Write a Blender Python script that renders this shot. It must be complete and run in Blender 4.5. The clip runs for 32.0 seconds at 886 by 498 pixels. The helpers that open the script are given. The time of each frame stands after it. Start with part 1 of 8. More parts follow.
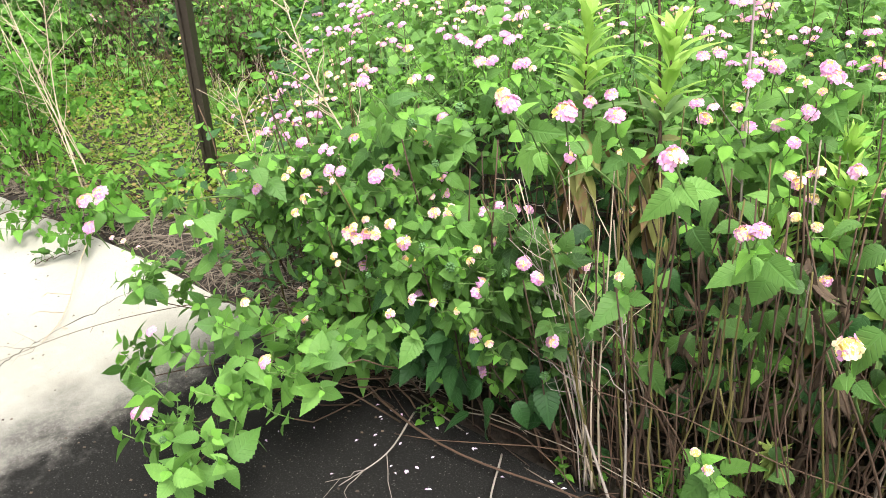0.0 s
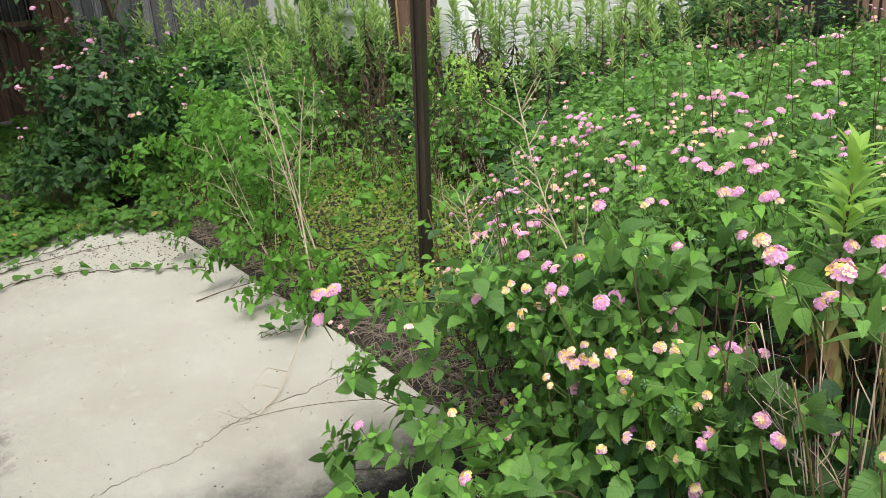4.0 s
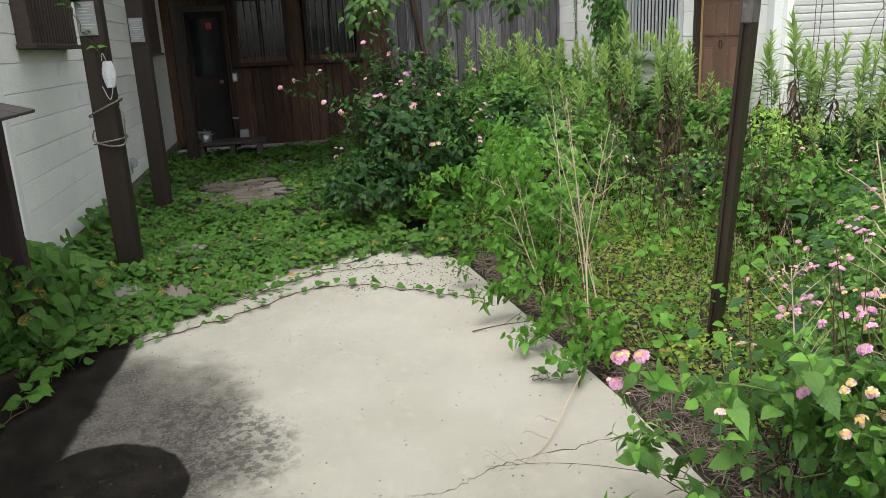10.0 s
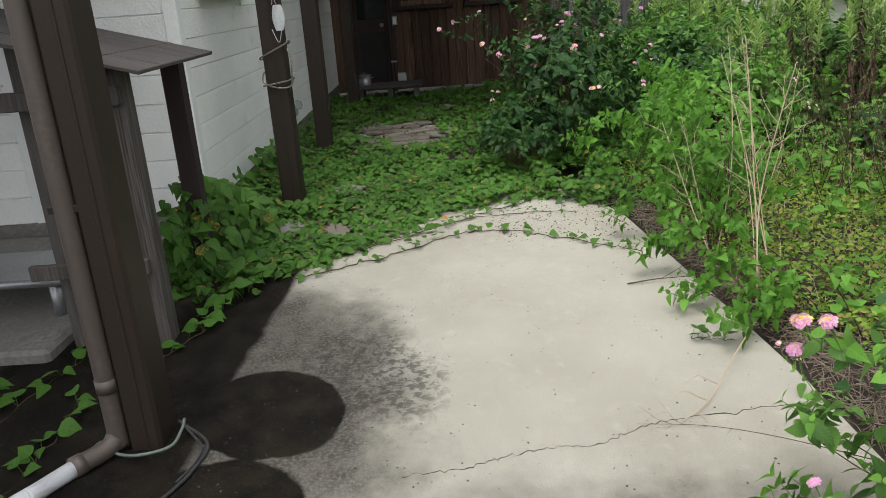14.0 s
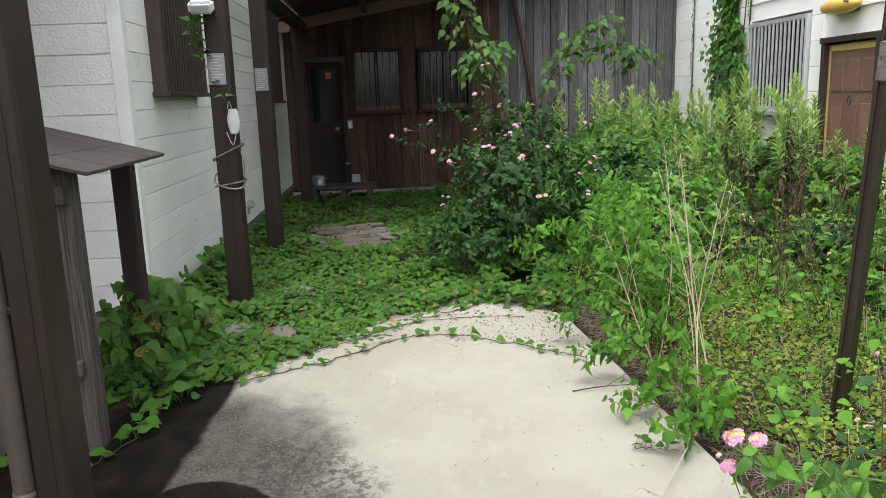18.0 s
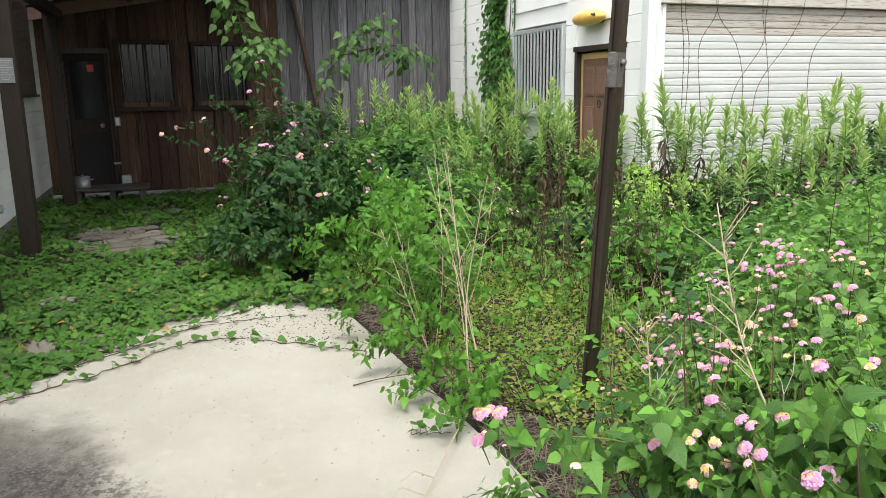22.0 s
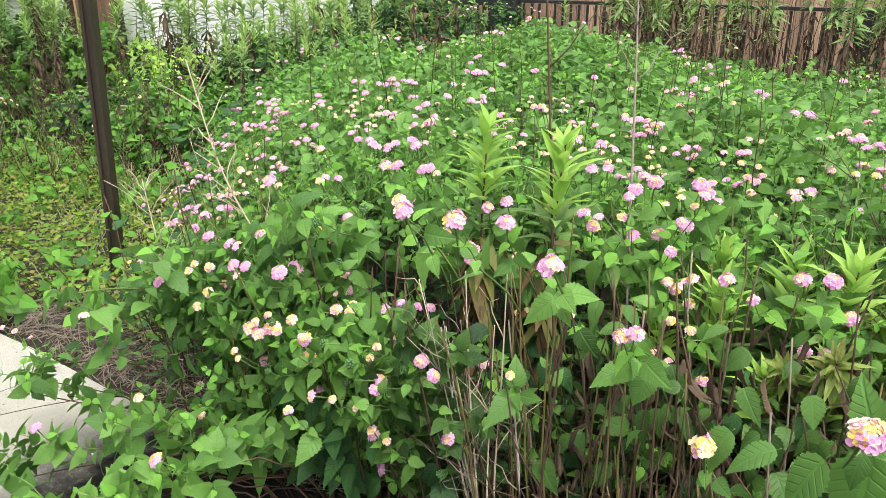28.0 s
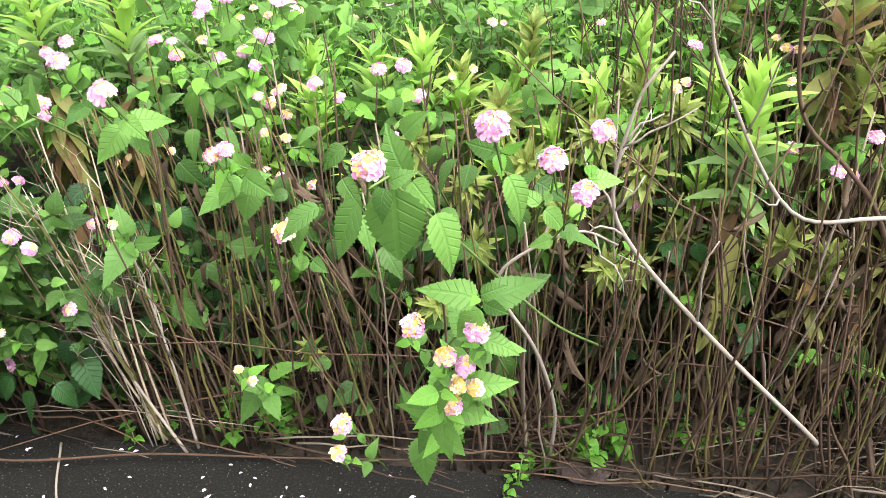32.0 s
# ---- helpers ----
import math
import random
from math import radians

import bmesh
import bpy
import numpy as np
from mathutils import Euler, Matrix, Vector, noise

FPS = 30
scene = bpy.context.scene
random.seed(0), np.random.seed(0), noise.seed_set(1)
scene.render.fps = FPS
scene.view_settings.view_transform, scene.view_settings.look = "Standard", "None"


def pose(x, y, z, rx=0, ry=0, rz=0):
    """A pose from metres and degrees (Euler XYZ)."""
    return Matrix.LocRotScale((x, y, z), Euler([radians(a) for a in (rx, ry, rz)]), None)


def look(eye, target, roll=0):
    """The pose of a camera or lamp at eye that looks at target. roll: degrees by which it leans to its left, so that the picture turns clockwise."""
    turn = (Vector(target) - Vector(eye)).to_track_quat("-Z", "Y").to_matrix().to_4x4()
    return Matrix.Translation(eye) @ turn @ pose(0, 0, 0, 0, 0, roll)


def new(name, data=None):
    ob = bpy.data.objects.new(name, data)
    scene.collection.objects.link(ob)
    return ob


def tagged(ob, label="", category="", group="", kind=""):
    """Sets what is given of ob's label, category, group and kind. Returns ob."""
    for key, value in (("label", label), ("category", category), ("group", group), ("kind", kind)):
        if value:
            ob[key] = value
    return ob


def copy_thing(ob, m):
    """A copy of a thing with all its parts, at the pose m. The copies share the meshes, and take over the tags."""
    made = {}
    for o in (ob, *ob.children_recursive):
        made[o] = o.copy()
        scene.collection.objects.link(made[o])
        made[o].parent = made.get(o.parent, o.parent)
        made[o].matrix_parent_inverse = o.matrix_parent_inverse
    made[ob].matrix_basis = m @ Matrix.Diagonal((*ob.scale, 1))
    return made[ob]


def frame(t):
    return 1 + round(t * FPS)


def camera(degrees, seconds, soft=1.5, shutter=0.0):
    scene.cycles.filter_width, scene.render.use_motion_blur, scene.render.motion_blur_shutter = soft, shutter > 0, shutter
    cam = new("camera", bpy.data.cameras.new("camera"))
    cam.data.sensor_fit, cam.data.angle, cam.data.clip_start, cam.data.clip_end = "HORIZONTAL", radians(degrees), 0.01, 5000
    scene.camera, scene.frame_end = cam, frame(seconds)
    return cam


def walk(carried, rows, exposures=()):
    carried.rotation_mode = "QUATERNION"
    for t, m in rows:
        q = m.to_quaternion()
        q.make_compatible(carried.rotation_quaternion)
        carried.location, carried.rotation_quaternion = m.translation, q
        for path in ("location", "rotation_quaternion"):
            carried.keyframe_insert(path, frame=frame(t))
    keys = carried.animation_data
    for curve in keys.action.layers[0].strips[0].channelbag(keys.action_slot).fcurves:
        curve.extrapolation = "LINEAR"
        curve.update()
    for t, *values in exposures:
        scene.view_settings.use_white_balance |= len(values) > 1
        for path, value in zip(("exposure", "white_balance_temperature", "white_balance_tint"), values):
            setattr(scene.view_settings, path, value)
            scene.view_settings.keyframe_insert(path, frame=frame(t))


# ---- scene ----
cam = camera(60.9, 32.0, soft=0.5)
METRES, EYE, TILT, LEAN, TURN = 1.05, 1.44, 0.0, 0.0, 43.1
ROWS = [
    (0.0, 0.0, 0.0, 0.0, -2.12, -27.88, 4.02),
    (0.5, -0.004, 0.0091, -0.0015, 0.14, -27.36, 3.82),
    (1.0, -0.0156, 0.0158, -0.0005, 2.33, -27.0, 3.76),
    (1.5, -0.0367, 0.0167, 0.0073, 4.57, -26.5, 3.64),
    (2.0, -0.051, 0.0385, 0.0148, 6.59, -25.4, 3.82),
    (2.5, -0.04, 0.0507, 0.0221, 8.42, -23.61, 4.15),
    (3.0, -0.039, 0.0552, 0.0293, 10.3, -22.11, 4.2),
    (3.5, -0.0504, 0.0575, 0.0341, 12.14, -20.77, 4.19),
    (4.0, -0.0648, 0.0565, 0.0406, 13.83, -19.5, 4.19),
    (4.5, -0.0702, 0.0525, 0.0494, 15.21, -18.02, 3.82),
    (6.5, -0.1033, 0.0495, 0.0604, 20.03, -14.59, 2.39),
    (7.0, -0.1215, 0.0442, 0.0591, 21.54, -14.75, 2.2),
    (7.5, -0.1345, 0.0426, 0.0558, 23.67, -15.08, 2.32),
    (8.0, -0.1511, 0.0547, 0.0537, 25.97, -15.33, 2.42),
    (8.5, -0.1705, 0.0695, 0.0524, 28.42, -15.5, 2.78),
    (9.0, -0.2064, 0.0969, 0.0551, 30.56, -15.52, 2.91),
    (9.5, -0.2231, 0.111, 0.054, 32.72, -15.46, 2.71),
    (10.0, -0.2214, 0.1111, 0.0527, 34.73, -15.35, 2.66),
    (10.5, -0.2243, 0.1135, 0.0496, 36.65, -15.6, 2.57),
    (11.0, -0.2336, 0.1249, 0.0448, 38.4, -16.15, 2.62),
    (11.5, -0.2389, 0.1264, 0.0411, 39.92, -16.58, 3.07),
    (12.0, -0.2455, 0.1247, 0.0362, 41.29, -17.19, 3.06),
    (12.5, -0.255, 0.1241, 0.0286, 42.69, -18.32, 3.05),
    (13.0, -0.2595, 0.1294, 0.0235, 43.79, -19.31, 3.07),
    (13.5, -0.2635, 0.1366, 0.0259, 44.98, -19.71, 3.55),
    (14.0, -0.2739, 0.133, 0.0346, 46.18, -18.76, 3.79),
    (14.5, -0.2788, 0.133, 0.042, 46.63, -17.36, 3.54),
    (15.0, -0.2688, 0.1397, 0.0516, 46.84, -15.6, 3.89),
    (15.5, -0.2588, 0.1468, 0.0583, 46.49, -14.45, 3.89),
    (17.5, -0.2491, 0.146, 0.069, 43.63, -11.67, 2.13),
    (18.0, -0.2463, 0.1456, 0.0691, 42.95, -11.44, 1.92),
    (18.5, -0.2388, 0.1494, 0.0688, 41.21, -11.64, 1.65),
    (19.0, -0.2231, 0.1556, 0.0701, 39.7, -11.62, 1.68),
    (19.5, -0.2076, 0.1675, 0.0724, 37.74, -11.57, 1.88),
    (20.0, -0.1931, 0.1638, 0.0753, 35.94, -11.44, 1.51),
    (20.5, -0.1871, 0.1654, 0.0735, 33.12, -11.35, 1.15),
    (21.0, -0.1802, 0.1545, 0.0752, 30.93, -11.43, 0.73),
    (21.5, -0.1673, 0.1574, 0.0712, 28.87, -11.65, 0.82),
    (22.0, -0.1541, 0.1592, 0.0692, 27.18, -11.9, 0.78),
    (22.5, -0.1409, 0.1586, 0.0646, 25.11, -12.58, 0.51),
    (23.0, -0.134, 0.1584, 0.0585, 22.69, -13.63, 0.15),
    (23.5, -0.1213, 0.1563, 0.055, 20.14, -14.67, 0.09),
    (24.0, -0.0979, 0.1495, 0.0523, 16.83, -15.49, 0.1),
    (24.5, -0.085, 0.132, 0.0502, 13.72, -16.18, 0.06),
    (26.5, -0.015, 0.049, 0.0426, 4.31, -18.51, 0.69),
    (27.0, 0.0039, 0.0124, 0.043, 0.87, -18.98, 0.69),
    (27.5, 0.0234, -0.0157, 0.0364, -3.5, -19.61, 0.71),
    (28.0, 0.0373, -0.0434, 0.0297, -7.27, -21.01, 0.38),
    (28.5, 0.0494, -0.0602, 0.0232, -10.63, -22.42, 0.24),
    (29.0, 0.0626, -0.0713, 0.0143, -13.72, -23.74, 0.28),
    (29.5, 0.0806, -0.0744, 0.0006, -16.87, -25.98, 0.45),
    (30.0, 0.1011, -0.0784, -0.0069, -20.2, -28.17, 0.85),
    (30.5, 0.1167, -0.0857, -0.0122, -24.1, -29.54, 1.6),
    (31.0, 0.1271, -0.0935, -0.0152, -28.14, -30.85, 1.82),
    (31.5, 0.1355, -0.1025, -0.0181, -32.25, -32.04, 1.65),
    (32.0, 0.1362, -0.1099, -0.0212, -35.66, -33.03, 1.08),
]
EXPOSURES = [(0.0, 1.40), (2.0, 0.90), (4.0, 0.58), (9.0, 0.46), (13.0, 0.4), (15.0, 0.34), (18.0, 0.68), (21.0, 0.8), (24.0, 0.66), (28.0, 1.06), (30.0, 1.28), (32.0, 1.72)]
walk(cam, [(t, pose(0, 0, EYE, TILT, LEAN, TURN) @ pose(METRES * x, METRES * y, METRES * z, 90 + pitch, roll, yaw)) for t, x, y, z, yaw, pitch, roll in ROWS], EXPOSURES)

# ---- light ----
SUN_UP, SUN_ROUND = radians(66), radians(116)
world = bpy.data.worlds.new("overcast_sky")
scene.world = world
world.use_nodes = True
wn = world.node_tree
sky = wn.nodes.new("ShaderNodeTexSky")
sky.sky_type, sky.sun_disc = "NISHITA", False
sky.sun_elevation, sky.sun_rotation = SUN_UP, SUN_ROUND
sky.air_density, sky.dust_density = 1.0, 4.0
pale = wn.nodes.new("ShaderNodeHueSaturation")
pale.inputs["Saturation"].default_value = 0.22
wn.links.new(sky.outputs[0], pale.inputs["Color"])
wn.links.new(pale.outputs[0], wn.nodes["Background"].inputs["Color"])
wn.nodes["Background"].inputs["Strength"].default_value = 0.255
sun_data = bpy.data.lights.new("sun", "SUN")
sun_data.energy, sun_data.angle, sun_data.color = 0.75, radians(25), (1.0, 0.97, 0.88)
sun = new("sun", sun_data)
sun.matrix_world = look((0, 0, 20), (0 - 20 * math.sin(SUN_ROUND) / math.tan(SUN_UP), 0 - 20 * math.cos(SUN_ROUND) / math.tan(SUN_UP), 0))


# ---- materials ----
def node(nt, kind, **sets):
    n = nt.nodes.new(kind)
    for key, value in sets.items():
        if hasattr(value, "is_output"):
            nt.links.new(value, n.inputs[key])
        elif key in n.inputs.keys():
            n.inputs[key].default_value = value
    return n


def maths(nt, op, a, b=None, clamp=False):
    n = nt.nodes.new("ShaderNodeMath")
    n.operation, n.use_clamp = op, clamp
    for i, v in enumerate((a, b)):
        if v is None:
            continue
        if hasattr(v, "is_output"):
            nt.links.new(v, n.inputs[i])
        else:
            n.inputs[i].default_value = v
    return n.outputs[0]


def mixed(nt, fac, a, b, mode="MIX"):
    n = nt.nodes.new("ShaderNodeMix")
    n.data_type, n.blend_type = "RGBA", mode
    for i, v in ((0, fac), (6, a), (7, b)):
        if hasattr(v, "is_output"):
            nt.links.new(v, n.inputs[i])
        else:
            n.inputs[i].default_value = v if i == 0 else (*v, 1)[:4]
    return n.outputs[2]


def ramp(nt, fac, lo, hi):
    n = nt.nodes.new("ShaderNodeMapRange")
    n.interpolation_type = "SMOOTHSTEP"
    nt.links.new(fac, n.inputs[0])
    n.inputs[1].default_value, n.inputs[2].default_value = lo, hi
    return n.outputs[0]


def fresh(name):
    m = bpy.data.materials.new(name)
    m.use_nodes = True
    nt = m.node_tree
    return m, nt, nt.nodes["Principled BSDF"]


def place(nt, world_space=False, stretch=(1, 1, 1)):
    """Coordinates in metres; each piece gets its own shift."""
    if world_space:
        co = node(nt, "ShaderNodeNewGeometry").outputs["Position"]
    else:
        tc = nt.nodes.new("ShaderNodeTexCoord").outputs["Object"]
        shift = maths(nt, "MULTIPLY", node(nt, "ShaderNodeObjectInfo").outputs["Random"], 37.0)
        add = nt.nodes.new("ShaderNodeVectorMath")
        add.operation = "ADD"
        nt.links.new(tc, add.inputs[0])
        nt.links.new(shift, add.inputs[1])
        co = add.outputs[0]
    mp = nt.nodes.new("ShaderNodeMapping")
    nt.links.new(co, mp.inputs[0])
    mp.inputs["Scale"].default_value = stretch
    return mp.outputs[0]


def noise_of(nt, co, scale, detail=4.0, rough=0.55):
    return node(nt, "ShaderNodeTexNoise", Vector=co, Scale=scale, Detail=detail, Roughness=rough).outputs["Fac"]


def surface(name, dark, light, rough=0.7, metal=0.0, fine=60.0, broad=3.0, stretch=(1, 1, 1), bump=0.15, stain=None, stain_at=(0.55, 0.75), vary=0.15, world_space=False, spec=0.5):
    """A plain surface with grain, broad blotches, stains and bump."""
    m, nt, b = fresh(name)
    co = place(nt, world_space, stretch)
    f, g = noise_of(nt, co, fine), noise_of(nt, co, broad, 5.0)
    c = mixed(nt, ramp(nt, f, 0.25, 0.75), dark, light)
    c = mixed(nt, ramp(nt, g, 0.3, 0.7), c, tuple((a + d) / 2 * 0.9 for a, d in zip(dark, light)))
    if stain:
        h = noise_of(nt, co, broad * 2.3, 6.0, 0.65)
        c = mixed(nt, ramp(nt, h, *stain_at), c, stain)
    hsv = nt.nodes.new("ShaderNodeHueSaturation")
    r = node(nt, "ShaderNodeObjectInfo").outputs["Random"]
    nt.links.new(maths(nt, "ADD", maths(nt, "MULTIPLY", r, vary * 2), 1 - vary), hsv.inputs["Value"])
    nt.links.new(c, hsv.inputs["Color"])
    nt.links.new(hsv.outputs[0], b.inputs["Base Color"])
    b.inputs["Metallic"].default_value = metal
    b.inputs["Specular IOR Level"].default_value = spec
    nt.links.new(maths(nt, "ADD", maths(nt, "MULTIPLY", g, 0.25), rough - 0.12), b.inputs["Roughness"])
    bp = node(nt, "ShaderNodeBump", Strength=bump, Distance=0.01, Height=f)
    nt.links.new(bp.outputs[0], b.inputs["Normal"])
    return m


def wood(name, dark, light, rough=0.8, along=2, stain=None, vary=0.2, bump=0.35):
    s = [34.0, 34.0, 34.0]
    s[along] = 1.1
    return surface(name, dark, light, rough, fine=3.0, broad=0.22, stretch=tuple(s), bump=bump, stain=stain, vary=vary, spec=0.25)


def leaf_material(name, dark, light, vein, old=None, rough=0.42, glow=0.30, old_from=0.9, ribs=7.0, vein_part=0.2, spec=0.24):
    """A leaf: midrib and side veins by its own u, v; each leaf a little different; light passes through."""
    m, nt, b = fresh(name)
    uv = node(nt, "ShaderNodeUVMap").outputs[0]
    sep = node(nt, "ShaderNodeSeparateXYZ", Vector=uv)
    u = maths(nt, "ABSOLUTE", maths(nt, "SUBTRACT", sep.outputs[0], 0.5))
    v = sep.outputs[1]
    side = maths(nt, "FRACT", maths(nt, "MULTIPLY", maths(nt, "SUBTRACT", v, maths(nt, "MULTIPLY", u, 0.75)), ribs))
    side = maths(nt, "ABSOLUTE", maths(nt, "SUBTRACT", side, 0.5))
    line = maths(nt, "MAXIMUM", ramp(nt, maths(nt, "SUBTRACT", 0.14, side), 0.0, 0.14), ramp(nt, maths(nt, "SUBTRACT", 0.04, u), 0.0, 0.03))
    geo = node(nt, "ShaderNodeNewGeometry")
    each = geo.outputs["Random Per Island"]
    blotch = noise_of(nt, geo.outputs["Position"], 1.3, 3.0)
    fine = noise_of(nt, geo.outputs["Position"], 90.0, 3.0)
    c = mixed(nt, maths(nt, "ADD", maths(nt, "MULTIPLY", each, 0.7), maths(nt, "MULTIPLY", ramp(nt, blotch, 0.3, 0.7), 0.4), True), dark, light)
    c = mixed(nt, maths(nt, "MULTIPLY", fine, 0.35), c, tuple(0.6 * a for a in dark))
    c = mixed(nt, maths(nt, "MULTIPLY", line, vein_part), c, vein)
    if old:
        pick = ramp(nt, maths(nt, "ADD", maths(nt, "FRACT", maths(nt, "MULTIPLY", each, 7.3)), maths(nt, "MULTIPLY", maths(nt, "SUBTRACT", fine, 0.5), 0.35)), old_from, old_from + 0.08)
        c = mixed(nt, pick, c, old)
    nt.links.new(c, b.inputs["Base Color"])
    b.inputs["Roughness"].default_value = rough
    b.inputs["Specular IOR Level"].default_value = spec
    height = maths(nt, "SUBTRACT", maths(nt, "MULTIPLY", fine, 0.5), maths(nt, "MULTIPLY", line, 0.55))
    bp = node(nt, "ShaderNodeBump", Strength=0.7, Distance=0.0025, Height=height)
    nt.links.new(bp.outputs[0], b.inputs["Normal"])
    tr = nt.nodes.new("ShaderNodeBsdfTranslucent")
    bright = mixed(nt, 0.3, c, tuple(min(1, x * 1.6) for x in light))
    nt.links.new(bright, tr.inputs["Color"])
    mx = nt.nodes.new("ShaderNodeMixShader")
    mx.inputs[0].default_value = glow
    nt.links.new(b.outputs[0], mx.inputs[1])
    nt.links.new(tr.outputs[0], mx.inputs[2])
    nt.links.new(mx.outputs[0], nt.nodes["Material Output"].inputs[0])
    return m


def island_material(name, dark, light, rough=0.7, glow=0.0, fine=40.0, bump=0.2):
    """For joined small pieces and stems: every island its own shade."""
    m, nt, b = fresh(name)
    geo = node(nt, "ShaderNodeNewGeometry")
    f = noise_of(nt, geo.outputs["Position"], fine)
    fac = maths(nt, "ADD", maths(nt, "MULTIPLY", geo.outputs["Random Per Island"], 0.7), maths(nt, "MULTIPLY", f, 0.4), True)
    c = mixed(nt, fac, dark, light)
    nt.links.new(c, b.inputs["Base Color"])
    b.inputs["Roughness"].default_value = rough
    b.inputs["Specular IOR Level"].default_value = 0.25
    bp = node(nt, "ShaderNodeBump", Strength=bump, Distance=0.004, Height=f)
    nt.links.new(bp.outputs[0], b.inputs["Normal"])
    if glow:
        tr = nt.nodes.new("ShaderNodeBsdfTranslucent")
        nt.links.new(c, tr.inputs["Color"])
        mx = nt.nodes.new("ShaderNodeMixShader")
        mx.inputs[0].default_value = glow
        nt.links.new(b.outputs[0], mx.inputs[1])
        nt.links.new(tr.outputs[0], mx.inputs[2])
        nt.links.new(mx.outputs[0], nt.nodes["Material Output"].inputs[0])
    return m


def concrete_material():
    """Pale broom-finished concrete with damp, mottled and darker areas that have their own outlines."""
    m, nt, b = fresh("weathered_concrete")
    pos = node(nt, "ShaderNodeNewGeometry").outputs["Position"]
    warp = node(nt, "ShaderNodeTexNoise", Vector=pos, Scale=3.2, Detail=6.0, Roughness=0.6)
    wob = maths(nt, "MULTIPLY", maths(nt, "SUBTRACT", warp.outputs["Fac"], 0.5), 0.9)
    sep = node(nt, "ShaderNodeSeparateXYZ", Vector=pos)
    x, y = sep.outputs[0], sep.outputs[1]

    def blob(cx, cy, rx, ry, turn, lo, hi, wobble=1.0):
        ca, sa = math.cos(radians(turn)), math.sin(radians(turn))
        dx, dy = maths(nt, "SUBTRACT", x, cx), maths(nt, "SUBTRACT", y, cy)
        p = maths(nt, "DIVIDE", maths(nt, "ADD", maths(nt, "MULTIPLY", dx, ca), maths(nt, "MULTIPLY", dy, sa)), rx)
        q = maths(nt, "DIVIDE", maths(nt, "SUBTRACT", maths(nt, "MULTIPLY", dy, ca), maths(nt, "MULTIPLY", dx, sa)), ry)
        d = maths(nt, "SQRT", maths(nt, "ADD", maths(nt, "MULTIPLY", p, p), maths(nt, "MULTIPLY", q, q)))
        d = maths(nt, "ADD", d, maths(nt, "MULTIPLY", wob, wobble))
        return maths(nt, "SUBTRACT", 1.0, ramp(nt, d, lo, hi))

    grain = noise_of(nt, pos, 240.0, 4.0, 0.75)
    mid = noise_of(nt, pos, 14.0, 5.0)
    broad = noise_of(nt, pos, 1.1, 4.0)
    c = mixed(nt, ramp(nt, broad, 0.3, 0.7), (0.350, 0.334, 0.276), (0.428, 0.415, 0.355))
    c = mixed(nt, maths(nt, "MULTIPLY", ramp(nt, grain, 0.44, 0.68), 0.7), c, (0.19, 0.180, 0.148))
    c = mixed(nt, maths(nt, "MULTIPLY", ramp(nt, noise_of(nt, pos, 70.0, 4.0, 0.8), 0.56, 0.66), 0.5), c, (0.16, 0.150, 0.122))
    c = mixed(nt, maths(nt, "MULTIPLY", ramp(nt, mid, 0.5, 0.8), 0.5), c, (0.445, 0.428, 0.37))
    # patchy grey, by the posts and towards the near end
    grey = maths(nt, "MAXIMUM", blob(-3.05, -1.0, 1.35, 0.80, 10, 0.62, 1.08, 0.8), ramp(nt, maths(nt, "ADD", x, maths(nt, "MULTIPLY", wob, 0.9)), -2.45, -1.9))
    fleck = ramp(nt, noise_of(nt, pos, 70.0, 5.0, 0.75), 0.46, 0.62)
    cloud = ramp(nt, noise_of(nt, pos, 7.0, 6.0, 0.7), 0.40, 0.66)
    greyed = mixed(nt, fleck, (0.027, 0.0245, 0.021), (0.128, 0.117, 0.102))
    greyed = mixed(nt, maths(nt, "MULTIPLY", cloud, 0.6), greyed, (0.122, 0.111, 0.096))
    c = mixed(nt, maths(nt, "MULTIPLY", grey, 0.92), c, greyed)
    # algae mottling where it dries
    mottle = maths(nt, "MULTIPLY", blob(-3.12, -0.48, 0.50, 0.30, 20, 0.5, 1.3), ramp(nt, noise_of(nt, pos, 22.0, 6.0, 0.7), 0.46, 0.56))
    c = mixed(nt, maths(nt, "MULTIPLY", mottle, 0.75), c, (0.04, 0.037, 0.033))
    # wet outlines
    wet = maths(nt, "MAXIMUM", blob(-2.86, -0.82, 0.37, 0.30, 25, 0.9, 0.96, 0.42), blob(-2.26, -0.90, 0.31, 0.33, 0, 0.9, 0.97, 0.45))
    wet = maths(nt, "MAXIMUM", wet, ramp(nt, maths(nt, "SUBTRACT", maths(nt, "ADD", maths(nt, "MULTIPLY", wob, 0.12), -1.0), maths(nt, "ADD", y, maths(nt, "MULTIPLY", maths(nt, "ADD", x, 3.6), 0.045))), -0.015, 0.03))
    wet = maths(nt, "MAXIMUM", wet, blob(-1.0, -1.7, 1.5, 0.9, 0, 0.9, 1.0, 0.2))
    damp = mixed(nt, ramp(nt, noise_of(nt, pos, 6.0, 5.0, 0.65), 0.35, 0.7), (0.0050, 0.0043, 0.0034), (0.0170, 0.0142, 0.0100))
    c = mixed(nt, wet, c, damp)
    # the near part, much darker, small stones showing
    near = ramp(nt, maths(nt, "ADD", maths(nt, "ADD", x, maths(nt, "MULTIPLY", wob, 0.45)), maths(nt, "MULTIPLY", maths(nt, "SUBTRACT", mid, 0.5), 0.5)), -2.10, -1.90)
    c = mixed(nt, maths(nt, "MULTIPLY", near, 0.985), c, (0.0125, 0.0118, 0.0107))
